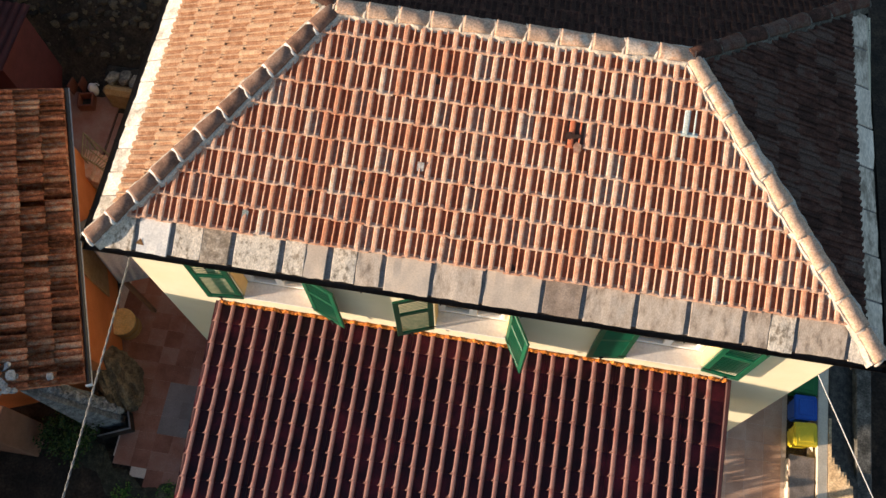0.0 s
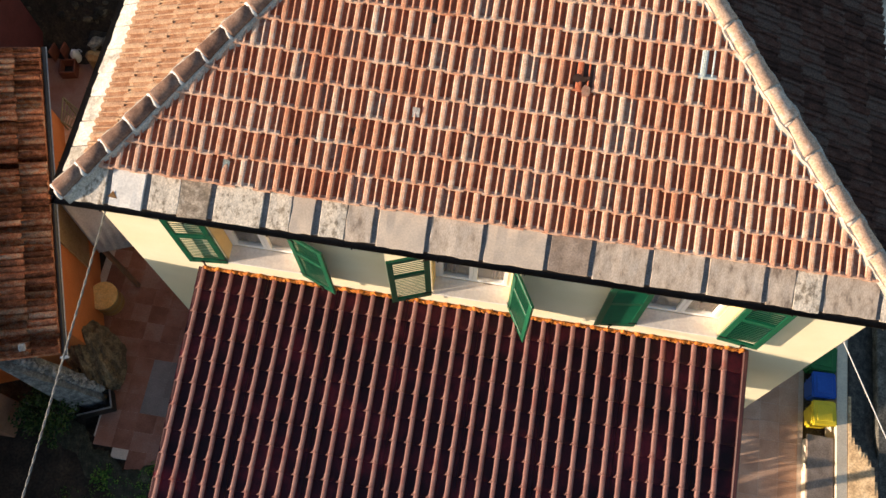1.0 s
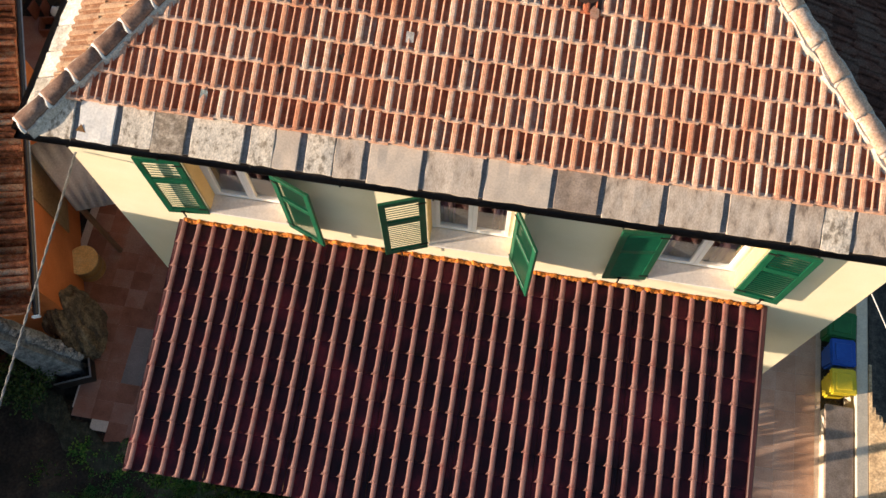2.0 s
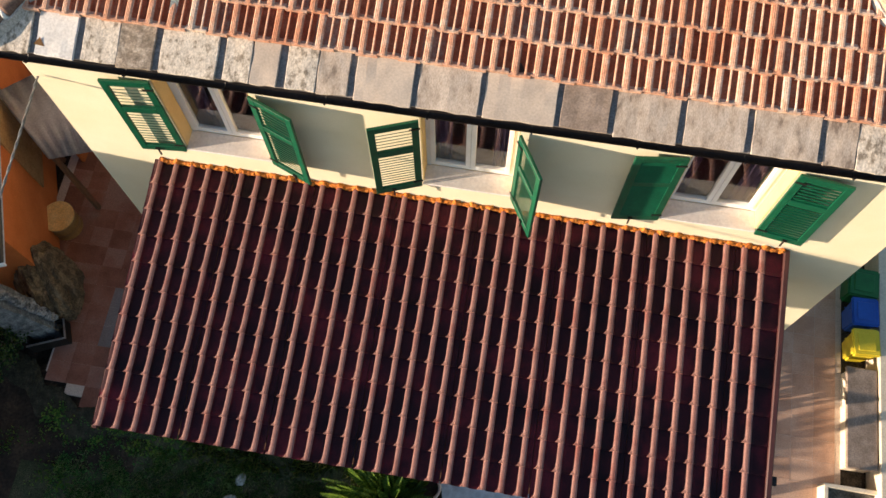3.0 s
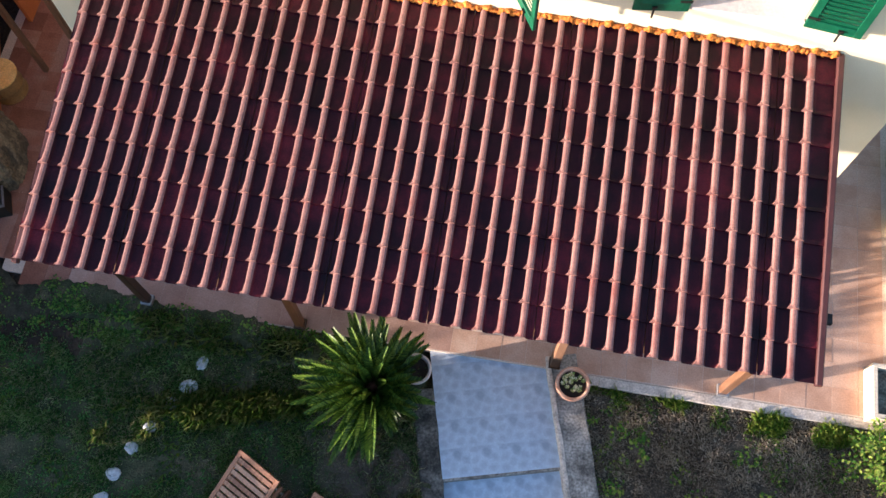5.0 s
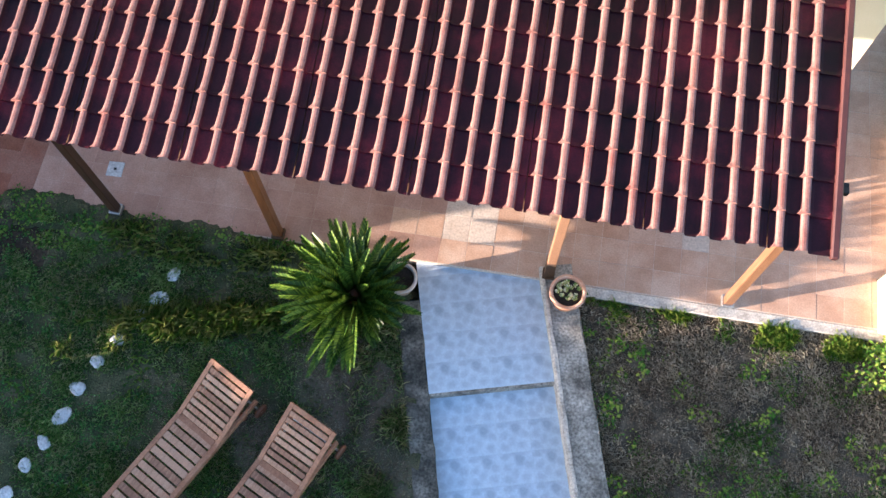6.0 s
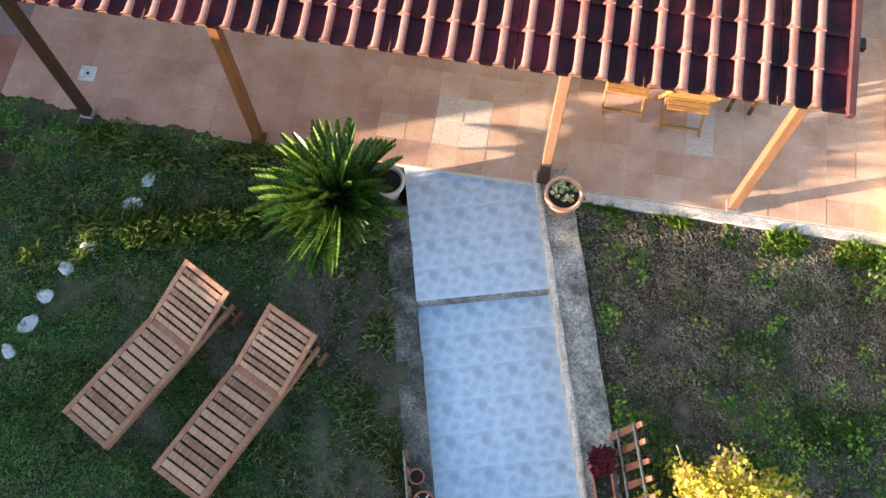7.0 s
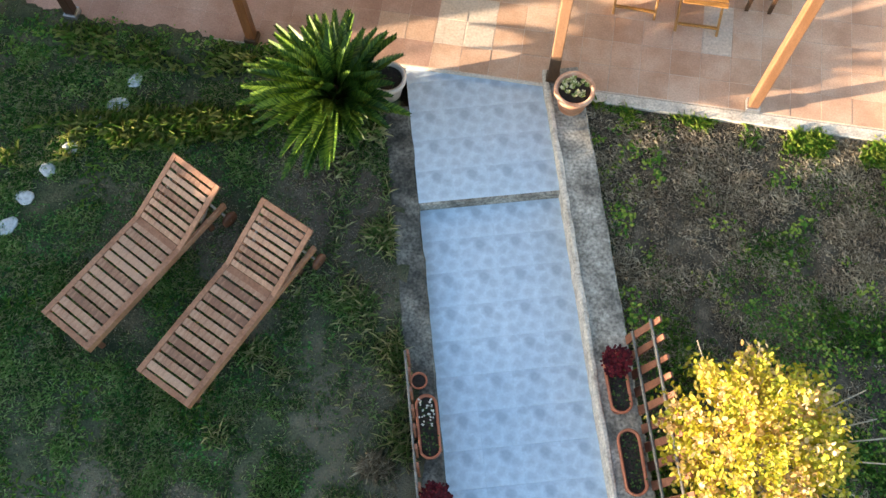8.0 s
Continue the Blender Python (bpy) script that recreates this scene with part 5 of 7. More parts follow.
def cycad(x, y):
    root = thing("cycad_palm", "spreading green cycad palm at the patio edge", "plant", place=Matrix.Translation((x, y, -0.06)))
    bm = bmesh.new()
    lathe(bm, [(0.16, 0), (0.19, 0.1), (0.17, 0.25), (0.12, 0.36), (0.06, 0.40)], 14)
    rough(bm, 0.03, 9)
    part("trunk", bm, M["bark"], root)
    bm = bmesh.new()
    lathe(bm, [(0.10, 0.38), (0.085, 0.47), (0.045, 0.53), (0.012, 0.55)], 12)
    part("crown_bud", rough(bm, 0.02, 14), M["teak_dark"], root, "brown woolly bud")
    rnd = random.Random(5)
    for i in range(128):
        a = i * 2.399963 + rnd.uniform(-0.14, 0.14)
        ring = i / 127
        el = radians(82 - 74 * ring + rnd.uniform(-7, 7))
        ln = (0.74 + 0.26 * ring) * rnd.uniform(0.86, 1.08)
        if math.cos(a) > 0.30 and math.sin(a) < 0.75:
            ln *= rnd.uniform(0.50, 0.72)
        hor = Vector((math.cos(a), math.sin(a), 0))
        side = Vector((-hor.y, hor.x, 0))
        p = Vector((0.06 * math.cos(a), 0.06 * math.sin(a), 0.36))
        pts, segs = [], 16
        for k in range(segs + 1):
            pts.append(p.copy())
            p = p + (hor * math.cos(el) + Vector((0, 0, math.sin(el)))) * (ln / segs)
            el -= radians(0.6 + 3.0 * k / segs)
        twist = rnd.uniform(-0.5, 0.5)
        items = []
        for k in range(2, segs + 1):
            f = k / segs
            wl = 0.112 * min(1.0, 3.2 * (f - 0.06)) * (1.0 - 0.62 * max(0.0, f - 0.72) / 0.28)
            d = (pts[k] - pts[k - 1]).normalized()
            upv = side.cross(d)
            if upv.z < 0:
                upv = -upv
            out = side * math.cos(twist) + upv * math.sin(twist)
            lift = upv * math.cos(twist) - side * math.sin(twist)
            for h in (0.0, 0.25, 0.5, 0.75):
                q = pts[k - 1].lerp(pts[k], h)
                for sg in (-1, 1):
                    reach = out * (sg * wl * 0.56) + d * wl * 0.62 + lift * (wl * 0.40)
                    tip = q + reach * rnd.uniform(0.9, 1.06)
                    e = d * 0.0085
                    items.append([q - e, q + e, q + reach * 0.7 + e * 0.9, tip, q + reach * 0.7 - e * 0.7])
        for k in range(segs):
            s = side * 0.008 * (1 - 0.6 * k / segs)
            items.append([pts[k] - s, pts[k] + s, pts[k + 1] + s * 0.9, pts[k + 1] - s * 0.9])
        part("frond", leaves_mesh("frond", items, M["cycad"]), None, root)
    return root


cycad(-0.76, -3.44)


def round_pot(x, y, r, h, material, z, label, fill):
    root = thing("flower_pot", label, "pot", place=Matrix.Translation((x, y, z)))
    bm = bmesh.new()
    lathe(bm, [(r * 0.68, 0), (r * 0.92, h - 0.06), (r * 1.03, h - 0.055), (r * 1.03, h - 0.01), (r * 1.0, h), (r * 0.86, h), (r * 0.84, h - 0.01), (r * 0.82, h - 0.07)], 32)
    part("pot", bm, M[material], root)
    bm = bmesh.new()
    lathe(bm, [(r * 0.80, h - 0.09), (r * 0.80, h - 0.05)], 20)
    part("soil", bm, M["potsoil"], root)
    rnd = random.Random(int(abs(x) * 100))
    items = []
    if fill == "succulent":
        for _ in range(26):
            a, q = rnd.uniform(0, 6.28), r * 0.62 * math.sqrt(rnd.random())
            c = Vector((q * math.cos(a), q * math.sin(a), h - 0.04 + rnd.uniform(0, 0.05)))
            for k in range(9):
                b = k * 0.7 + rnd.uniform(0, 0.3)
                d = Vector((math.cos(b), math.sin(b), 0.55)).normalized() * rnd.uniform(0.025, 0.045)
                s = Vector((-math.sin(b), math.cos(b), 0)) * 0.011
                items.append([c, c + d * 0.6 + s, c + d, c + d * 0.6 - s])
        part("plant", leaves_mesh("plant", items, M["succulent"]), None, root, "pale green succulent rosettes")
    else:
        for _ in range(7):
            a, q = rnd.uniform(0, 6.28), r * 0.7 * math.sqrt(rnd.random())
            c = Vector((q * math.cos(a), q * math.sin(a), h - 0.05))
            d = Vector((rnd.uniform(-1, 1), rnd.uniform(-1, 1), 0.6)).normalized() * 0.05
            s = Vector((-d.y, d.x, 0)) * 0.2
            items.append([c, c + d * 0.6 + s, c + d, c + d * 0.6 - s])
        part("plant", leaves_mesh("plant", items, M["shrub"]), None, root, "few small dark leaves")
    return root


round_pot(1.75, -2.98, 0.215, 0.34, "terra", 0.055, "terracotta pot with pale succulents on the kerb", "succulent")
round_pot(-0.27, -3.08, 0.20, 0.32, "creampot", -0.04, "pale pot of dark soil beside the cycad", "sparse")


def stepping_stones():
    rnd = random.Random(8)
    spots = ((-3.12, -3.39, 0.13), (-3.21, -3.73, 0.17), (-3.38, -3.98, 0.15), (-3.57, -4.33, 0.11), (-3.73, -4.62, 0.12), (-3.87, -4.98, 0.13), (-3.95, -5.33, 0.16), (-4.07, -5.66, 0.13), (-4.20, -5.95, 0.13), (-4.32, -6.3, 0.14), (-4.44, -6.65, 0.13))
    for i, (x, y, r) in enumerate(spots):
        bm = bmesh.new()
        lathe(bm, [(r * 0.9, -0.04), (r, -0.01), (r * 0.9, 0.006), (r * 0.5, 0.012)], 18, sx=rnd.uniform(0.7, 1.0))
        for v in bm.verts:
            v.co *= 1.0 + 0.28 * noise.noise(Vector((v.co.x * 9, v.co.y * 9, i * 3.7)))
        rough(bm, 0.014, 16, i)
        ob = part("stepping_stone", bm, M["pale_stone"], None, place=Matrix.Translation((x, y, ground_z(x, y) + 0.026)) @ Matrix.Scale(0.78, 4) @ Matrix.Rotation(rnd.uniform(0, 3), 4, "Z"))
        tagged(ob, "pale round stepping stone half sunk in grass", "stepping stone", "row of stepping stones")


stepping_stones()


def bush(name, x, y, r, h, mat_key, count, label, seed, leaf_len=0.07, twig=True, lift=0.25, group=""):
    root = thing(name, label, "bush", group, place=Matrix.Translation((x, y, ground_z(x, y) - 0.02)))
    rnd = random.Random(seed)
    bm = bmesh.new()
    ends = []
    for i in range(34):
        a = i * 2.4 + rnd.uniform(-0.3, 0.3)
        f = math.sqrt((i + 0.5) / 34)
        e = Vector((r * f * math.cos(a) * rnd.uniform(0.8, 1.1), r * f * math.sin(a) * rnd.uniform(0.8, 1.1), h * (1 - 0.42 * f * f) * rnd.uniform(0.85, 1.06)))
        m = e * 0.45 + Vector((0, 0, h * 0.12))
        tube(bm, [(0.04 * math.cos(a), 0.04 * math.sin(a), 0), m, e], [0.022, 0.012, 0.004], 5)
        ends.append((m, e))
    if twig:
        for a in (-0.15, 0.12, 0.35, 2.2):
            e = Vector((r * 1.22 * math.cos(a), r * 1.22 * math.sin(a), h * 0.66))
            tube(bm, [e * 0.5, e], [0.012, 0.006], 5)
    part("woody_stem", bm, M["bark"], root, "pale bare twigs")
    items = []
    for i in range(count):
        m, e = rnd.choice(ends)
        t = rnd.uniform(0.35, 1.02)
        c = m.lerp(e, t) + Vector([max(-1.7, min(1.7, rnd.gauss(0, 1))) for _ in range(3)]) * r * 0.10
        c.z = max(c.z, 0.05)
        a = rnd.uniform(0, 6.28)
        d = Vector((math.cos(a), math.sin(a), rnd.uniform(-0.5, 0.9))).normalized() * leaf_len * rnd.uniform(0.6, 1.2)
        s = d.cross(Vector((rnd.uniform(-1, 1), rnd.uniform(-1, 1), 1))).normalized() * leaf_len * rnd.uniform(0.2, 0.3)
        fold = Vector((0, 0, leaf_len * 0.08))
        items.append([c, c + d * 0.35 + s + fold, c + d * 0.75 + s * 0.8 + fold, c + d, c + d * 0.75 - s * 0.8 + fold, c + d * 0.35 - s + fold])
    part("foliage", leaves_mesh("foliage", items, M[mat_key]), None, root)
    return root


def golden_bush(x, y, r, h, seed):
    """Shrub of many leafy shoots with an uneven outline; bare twigs stick out on one side."""
    root = thing("golden_shrub", "rounded shrub with golden yellow leaves in sun", "bush", place=Matrix.Translation((x, y, ground_z(x, y) - 0.02)))
    rnd = random.Random(seed)
    wood = bmesh.new()
    leaves = {"gold": [], "gold_tan": [], "gold_green": []}
    for i in range(150):
        a = i * 2.399963 + rnd.uniform(-0.2, 0.2)
        f = math.sqrt((i + 0.5) / 150)
        reach = r * f * (1.0 + 0.20 * noise.noise(Vector((math.cos(a) * 1.6, math.sin(a) * 1.6, seed))) + rnd.uniform(-0.07, 0.09))
        top = h * (1.0 - 0.58 * f ** 2.2) * (1.0 + 0.16 * noise.noise(Vector((math.cos(a) * 2.5 * f, math.sin(a) * 2.5 * f, 4.0))) + rnd.uniform(-0.08, 0.08))
        tip = Vector((reach * math.cos(a), reach * math.sin(a), top))
        mid = tip * 0.5 + Vector((0, 0, 0.10 * h))
        tube(wood, [(0.05 * math.cos(a), 0.05 * math.sin(a), 0), mid, tip], [0.014, 0.008, 0.003], 4)
        lean = (tip - mid).normalized()
        tone = rnd.choices(("gold", "gold_tan", "gold_green"), (0.48, 0.20, 0.32))[0]
        for k in range(62):
            c = mid.lerp(tip, rnd.uniform(0.30, 1.04)) + Vector((rnd.gauss(0, 1), rnd.gauss(0, 1), rnd.gauss(0, 1))) * 0.042
            b, ln = rnd.uniform(0, 6.28), rnd.uniform(0.034, 0.068)
            d = (Vector((math.cos(b), math.sin(b), rnd.uniform(-0.3, 0.7))) + lean * 0.5).normalized() * ln
            s = d.cross(Vector((rnd.uniform(-1, 1), rnd.uniform(-1, 1), 1))).normalized() * ln * rnd.uniform(0.24, 0.34)
            fold = Vector((0, 0, ln * 0.10))
            leaves[tone if rnd.random() < 0.75 else "gold"].append([c, c + d * 0.35 + s + fold, c + d * 0.75 + s * 0.8 + fold, c + d, c + d * 0.75 - s * 0.8 + fold, c + d * 0.35 - s + fold])
    for a, far, z in ((-0.05, 1.22, 0.62), (0.16, 1.26, 0.60), (0.30, 1.12, 0.70), (-0.35, 1.16, 0.5), (0.55, 1.06, 0.8), (2.2, 1.1, 0.6)):
        e = Vector((r * far * math.cos(a), r * far * math.sin(a), h * z))
        tube(wood, [e * 0.5, e], [0.011, 0.006], 5)
    part("woody_stem", wood, M["twig"], root, "pale bare twigs")
    for key, word in (("gold", "golden leaves"), ("gold_tan", "pinkish tan leaves"), ("gold_green", "yellow-green leaves")):
        part("foliage", leaves_mesh("foliage", leaves[key], M[key]), None, root, word)


golden_bush(3.70, -6.47, 0.90, 1.32, 3)
bush("dark_shrub", -7.30, -2.02, 0.62, 1.05, "shrub", 2600, "dark evergreen shrub beside the neighbouring house", 4, 0.06, twig=False)
bush("green_shrub", 5.75, -3.25, 0.55, 0.55, "weed_bright", 1500, "low bright green shrub at the patio corner", 6, 0.06, twig=False)

# ---- fences and planters along the path ----


def picket_fence(d0, d1, across, z0, tall, label, first=True, lean=0.0):
    a, b = path_xy(across, d0, z0), path_xy(across, d1, z0)
    root = thing("picket_fence", label, "fence", "fences along the path", place=Matrix.Translation(a) @ Matrix.Rotation(math.atan2(b.y - a.y, b.x - a.x), 4, "Z") @ Matrix.Rotation(radians(-lean), 4, "X"))
    ln = (b - a).length
    n = int(ln / 0.175)
    bm = boxes(((0, 0, tall / 2), (0.088, 0.022, tall)))
    for v in bm.verts:
        if v.co.z > tall * 0.9:
            v.co.x *= 0.55
    pk = mesh_of("picket", bm, M["picket"])
    for i in range(n + 1):
        part("picket", pk, None, root, place=pose(i * ln / n, 0.022, 0, 0, 0.8 * math.sin(i * 4.1)))
    for z in (tall * 0.28, tall * 0.80):
        part("rail", boxes(((ln / 2, -0.006, z), (ln + 0.08, 0.018, 0.032)), bevel=0.003), M["rail"], root, "weathered pale rail")
    return root


picket_fence(3.22, 6.4, PW / 2 + 0.36, 0.03, 0.70, "red-brown wooden picket fence leaning outwards on kerb", lean=17)
picket_fence(3.22, 6.4, -PW / 2 - 0.27, -0.08, 0.50, "low red-brown picket fence with pale rails on kerb")


def trough(down, across, z, half, r, fill, label):
    root = thing("planter_box", label, "planter", "planters along the path", place=pm @ Matrix.Translation((across, -down, z)))
    h = 0.19
    bm = bmesh.new()
    stadium(bm, [(r * 0.78, 0), (r * 0.92, h - 0.04), (r * 1.05, h - 0.035), (r * 1.05, h), (r * 0.85, h), (r * 0.82, h - 0.04)], half)
    part("trough", bm, M["terra_red"], root)
    bm = bmesh.new()
    stadium(bm, [(r * 0.80, h - 0.08), (r * 0.80, h - 0.035)], half)
    part("soil", bm, M["potsoil"], root)
    rnd = random.Random(int(down * 10 + across * 7))
    items, flower = [], []
    for _ in range(240):
        yy = rnd.uniform(-half - r * 0.5, half + r * 0.5)
        c = Vector((rnd.uniform(-0.7, 0.7) * r, yy, h - 0.03 + rnd.uniform(0, 0.06)))
        a = rnd.uniform(0, 6.28)
        d = Vector((math.cos(a), math.sin(a), 0.5)).normalized() * rnd.uniform(0.02, 0.04)
        s = Vector((-math.sin(a), math.cos(a), 0)) * 0.010
        q = [c, c + d * 0.6 + s, c + d, c + d * 0.6 - s]
        if fill == "white" and yy > 0 and rnd.random() < 0.35:
            flower.append([v + Vector((0, 0, 0.03)) for v in q])
        elif rnd.random() < 0.35:
            items.append(q)
    tagged(part("plant", leaves_mesh("plant", items, M["shrub"]), None, root, "small dark leaves"), kind="stuff")
    if fill == "white":
        tagged(part("flower_cluster", leaves_mesh("flower_cluster", flower, M["whiteflower"]), None, root, "small white flowers"), kind="stuff")
    if fill == "red":
        red = []
        for _ in range(520):
            v = Vector((rnd.gauss(0, 1), rnd.gauss(0, 1), rnd.gauss(0, 1))).normalized() * 0.15 * rnd.random() ** 0.3
            c = Vector((v.x, half * 0.85 + v.y, h + 0.10 + v.z * 0.6))
            a = rnd.uniform(0, 6.28)
            d = Vector((math.cos(a), math.sin(a), rnd.uniform(-0.2, 0.6))).normalized() * 0.035
            s = Vector((-math.sin(a), math.cos(a), 0.2)) * 0.014
            red.append([c, c + d * 0.6 + s, c + d, c + d * 0.6 - s])
        tagged(part("flower_cluster", leaves_mesh("flower_cluster", red, M["redflower"]), None, root, "cluster of dark red flowers"), kind="stuff")
    return root


trough(3.88, -PW / 2 - 0.12, -0.085, 0.20, 0.105, "white", "red-brown oblong planter with small white flowers")
trough(4.72, -PW / 2 - 0.12, -0.09, 0.20, 0.105, "red", "red-brown oblong planter with dark red flowers")
trough(3.66, PW / 2 + 0.19, 0.04, 0.20, 0.105, "red", "red-brown oblong planter with dark red flowers")
trough(4.42, PW / 2 + 0.20, 0.035, 0.20, 0.105, "none", "red-brown oblong planter with sparse small leaves")
small = thing("flower_pot", "small red-brown round pot on the kerb", "pot", place=pm @ Matrix.Translation((-PW / 2 - 0.17, -3.42, -0.08)))
bm = bmesh.new()
lathe(bm, [(0.05, 0), (0.075, 0.11), (0.085, 0.115), (0.085, 0.14), (0.07, 0.14), (0.068, 0.11)], 20)
part("pot", bm, M["terra_red"], small)
bm = bmesh.new()
lathe(bm, [(0.066, 0.09), (0.066, 0.115)], 16)
part("soil", bm, M["potsoil"], small)

# ---- folding chairs and table under the canopy ----


def folding_chair(x, y, turn, label):
    root = thing("folding_chair", label, "chair", "chairs under the canopy", place=pose(x, y, 0.0, 0, 0, turn))
    w = 0.27
    for s in (-1, 1):
        bm = bmesh.new()
        bar(bm, (s * w, -0.24, 0.0), (s * w, 0.20, 0.86), 0.028, 0.045, 0.004)
        part("leg", bm, M["yellowchair"], root)
        bm = bmesh.new()
        bar(bm, (s * (w - 0.035), 0.24, 0.0), (s * (w - 0.035), -0.22, 0.46), 0.026, 0.042, 0.004)
        part("leg", bm, M["yellowchair"], root)
    for i in range(6):
        part("seat_slat", boxes(((0, -0.20 + i * 0.072, 0.455), (2 * w - 0.05, 0.056, 0.018)), bevel=0.003), M["yellowchair"], root)
    for z, yy in ((0.62, 0.085), (0.72, 0.135), (0.82, 0.185)):
        part("back_slat", boxes(((0, yy, z), (2 * w - 0.03, 0.02, 0.075)), bevel=0.004), M["yellowchair"], root)
    part("stretcher", boxes(((0, -0.20, 0.085), (2 * w - 0.03, 0.03, 0.03)), bevel=0.003), M["yellowchair"], root)
    part("stretcher", boxes(((0, 0.19, 0.085), (2 * w - 0.1, 0.03, 0.03)), bevel=0.003), M["yellowchair"], root)
    return root


folding_chair(2.34, -1.44, 178, "honey-coloured wooden folding chair by the table")
folding_chair(3.05, -1.56, 180, "honey-coloured wooden folding chair by the table")
table = thing("garden_table", "rectangular honey-coloured wooden garden table under canopy", "table", place=pose(2.9, -0.75, 0))
for i in range(8):
    part("top_slat", boxes(((0, -0.35 + i * 0.1, 0.735), (1.5, 0.09, 0.022)), bevel=0.003), M["yellowchair"], table)
for sx in (-1, 1):
    for sy in (-1, 1):
        part("leg", boxes(((sx * 0.68, sy * 0.34, 0.36), (0.06, 0.06, 0.72)), bevel=0.004), M["yellowchair"], table)
for sy in (-1, 1):
    part("apron", boxes(((0, sy * 0.33, 0.685), (1.3, 0.025, 0.07))), M["yellowchair"], table)
stool = thing("wooden_stool", "dark brown low wooden stool on patio", "stool", place=pose(3.74, -1.28, 0))
part("seat", boxes(((0, 0, 0.40), (0.32, 0.26, 0.03)), bevel=0.006), M["post"], stool)
for sx in (-1, 1):
    for sy in (-1, 1):
        part("leg", boxes(((sx * 0.13, sy * 0.10, 0.193), (0.04, 0.04, 0.384))), M["post_dark"], stool)

# ---- east side: bins, benches, low wall ----


def bin_(x, y, w, d, h, key, label, turn):
    root = thing("recycling_bin", label, "bin", "recycling bins by the wall", place=pose(x, y, 0.0, 0, 0, turn))
    bm = boxes(((0, 0, h / 2), (w, d, h)))
    for v in bm.verts:
        if v.co.z < 0.1:
            v.co.x *= 0.78
            v.co.y *= 0.78
    bmesh.ops.bevel(bm, geom=bm.edges[:], offset=0.03, segments=2, affect="EDGES")
    part("body", bm, M[key], root)
    bm = boxes(((0, 0, h + 0.02), (w + 0.04, d + 0.04, 0.06)))
    bmesh.ops.bevel(bm, geom=bm.edges[:], offset=0.025, segments=2, affect="EDGES")
    bm2 = boxes(((0, 0, h + 0.055), (w * 0.7, d * 0.7, 0.02)), bevel=0.008)
    me = mesh_of("tmp", bm2, None)
    bm.from_mesh(me)
    part("lid", bm, M[key], root)
    bm = bmesh.new()
    tube(bm, [(-w / 2 - 0.01, d * 0.15, h - 0.05), (-w / 2 - 0.03, d * 0.3, h * 0.6), (w / 2 + 0.03, d * 0.3, h * 0.6), (w / 2 + 0.01, d * 0.15, h - 0.05)][0:2], 0.008, 6)
    part("handle", bm, M[key], root)
    return root


bin_(6.06, 0.12, 0.38, 0.40, 0.55, "yellow", "yellow plastic recycling bin with lid", 4)
bin_(6.05, 0.62, 0.38, 0.42, 0.55, "blue", "blue plastic recycling bin with lid", 2)
bin_(6.05, 1.12, 0.44, 0.44, 0.50, "greenbin", "green plastic recycling bin with lid", -3)
bench = thing("stone_bench", "low stone bench with weathered slab beside wall", "bench", place=pose(6.07, -1.02, 0))
part("base", boxes(((0.0, 0, 0.16), (0.36, 1.5, 0.33)), bevel=0.01), M["lowwall"], bench, "pale rendered base")
bm = boxes(((0, 0, 0.36), (0.46, 1.56, 0.07)), bevel=0.012)
part("slab", rough(bm, 0.006, 5), M["slab_dark"], bench, "weathered grey slab")
plant_box = thing("raised_planter", "white-edged raised planter with soil by patio", "planter", place=pose(5.98, -2.42, 0))
part("rim", boxes(((0, -0.33, 0.15), (0.86, 0.06, 0.30)), ((0, 0.33, 0.15), (0.86, 0.06, 0.30)), ((-0.40, 0, 0.15), (0.06, 0.60, 0.30)), ((0.40, 0, 0.15), (0.06, 0.60, 0.30)), bevel=0.006), M["lowwall"], plant_box)
part("soil", boxes(((0, 0, 0.12), (0.73, 0.59, 0.20))), M["concrete_dark"], plant_box)
can = thing("watering_can", "small teal plastic watering can in the planter", "watering can", place=pose(5.93, -2.45, 0.222, 0, 0, 30))
bm = bmesh.new()
lathe(bm, [(0.085, 0), (0.09, 0.13), (0.05, 0.16), (0.04, 0.16), (0.035, 0.15)], 18)
part("body", bm, M["teal"], can)
bm = bmesh.new()
tube(bm, [(0.07, 0, 0.04), (0.17, 0, 0.14), (0.22, 0, 0.18)], [0.02, 0.014, 0.018], 8)
part("spout", bm, M["teal"], can)
bm = bmesh.new()
tube(bm, [(-0.08, 0, 0.03), (-0.15, 0, 0.09), (-0.10, 0, 0.17), (-0.03, 0, 0.165)], 0.011, 8)
part("handle", bm, M["teal"], can)
low = part("low_wall", rough(boxes(((6.42, -1.2, 0.125), (0.20, 6.8, 0.63)), bevel=0.012), 0.003, 4), M["lowwall"])
tagged(low, "low pale rendered boundary wall along the lane", "wall", kind="structure")


def lane_crest(y):
    return min(6.95, max(6.54, 6.56 - 0.39 * y + 0.05 * math.sin(y * 7)))


def lane_z(x, y):
    """The lane rises from the wall to an uneven crest and falls away behind it."""
    c = lane_crest(y)
    return 0.455 + 0.34 * min(x - 6.52, c - 6.52) - 0.32 * max(0.0, x - c)


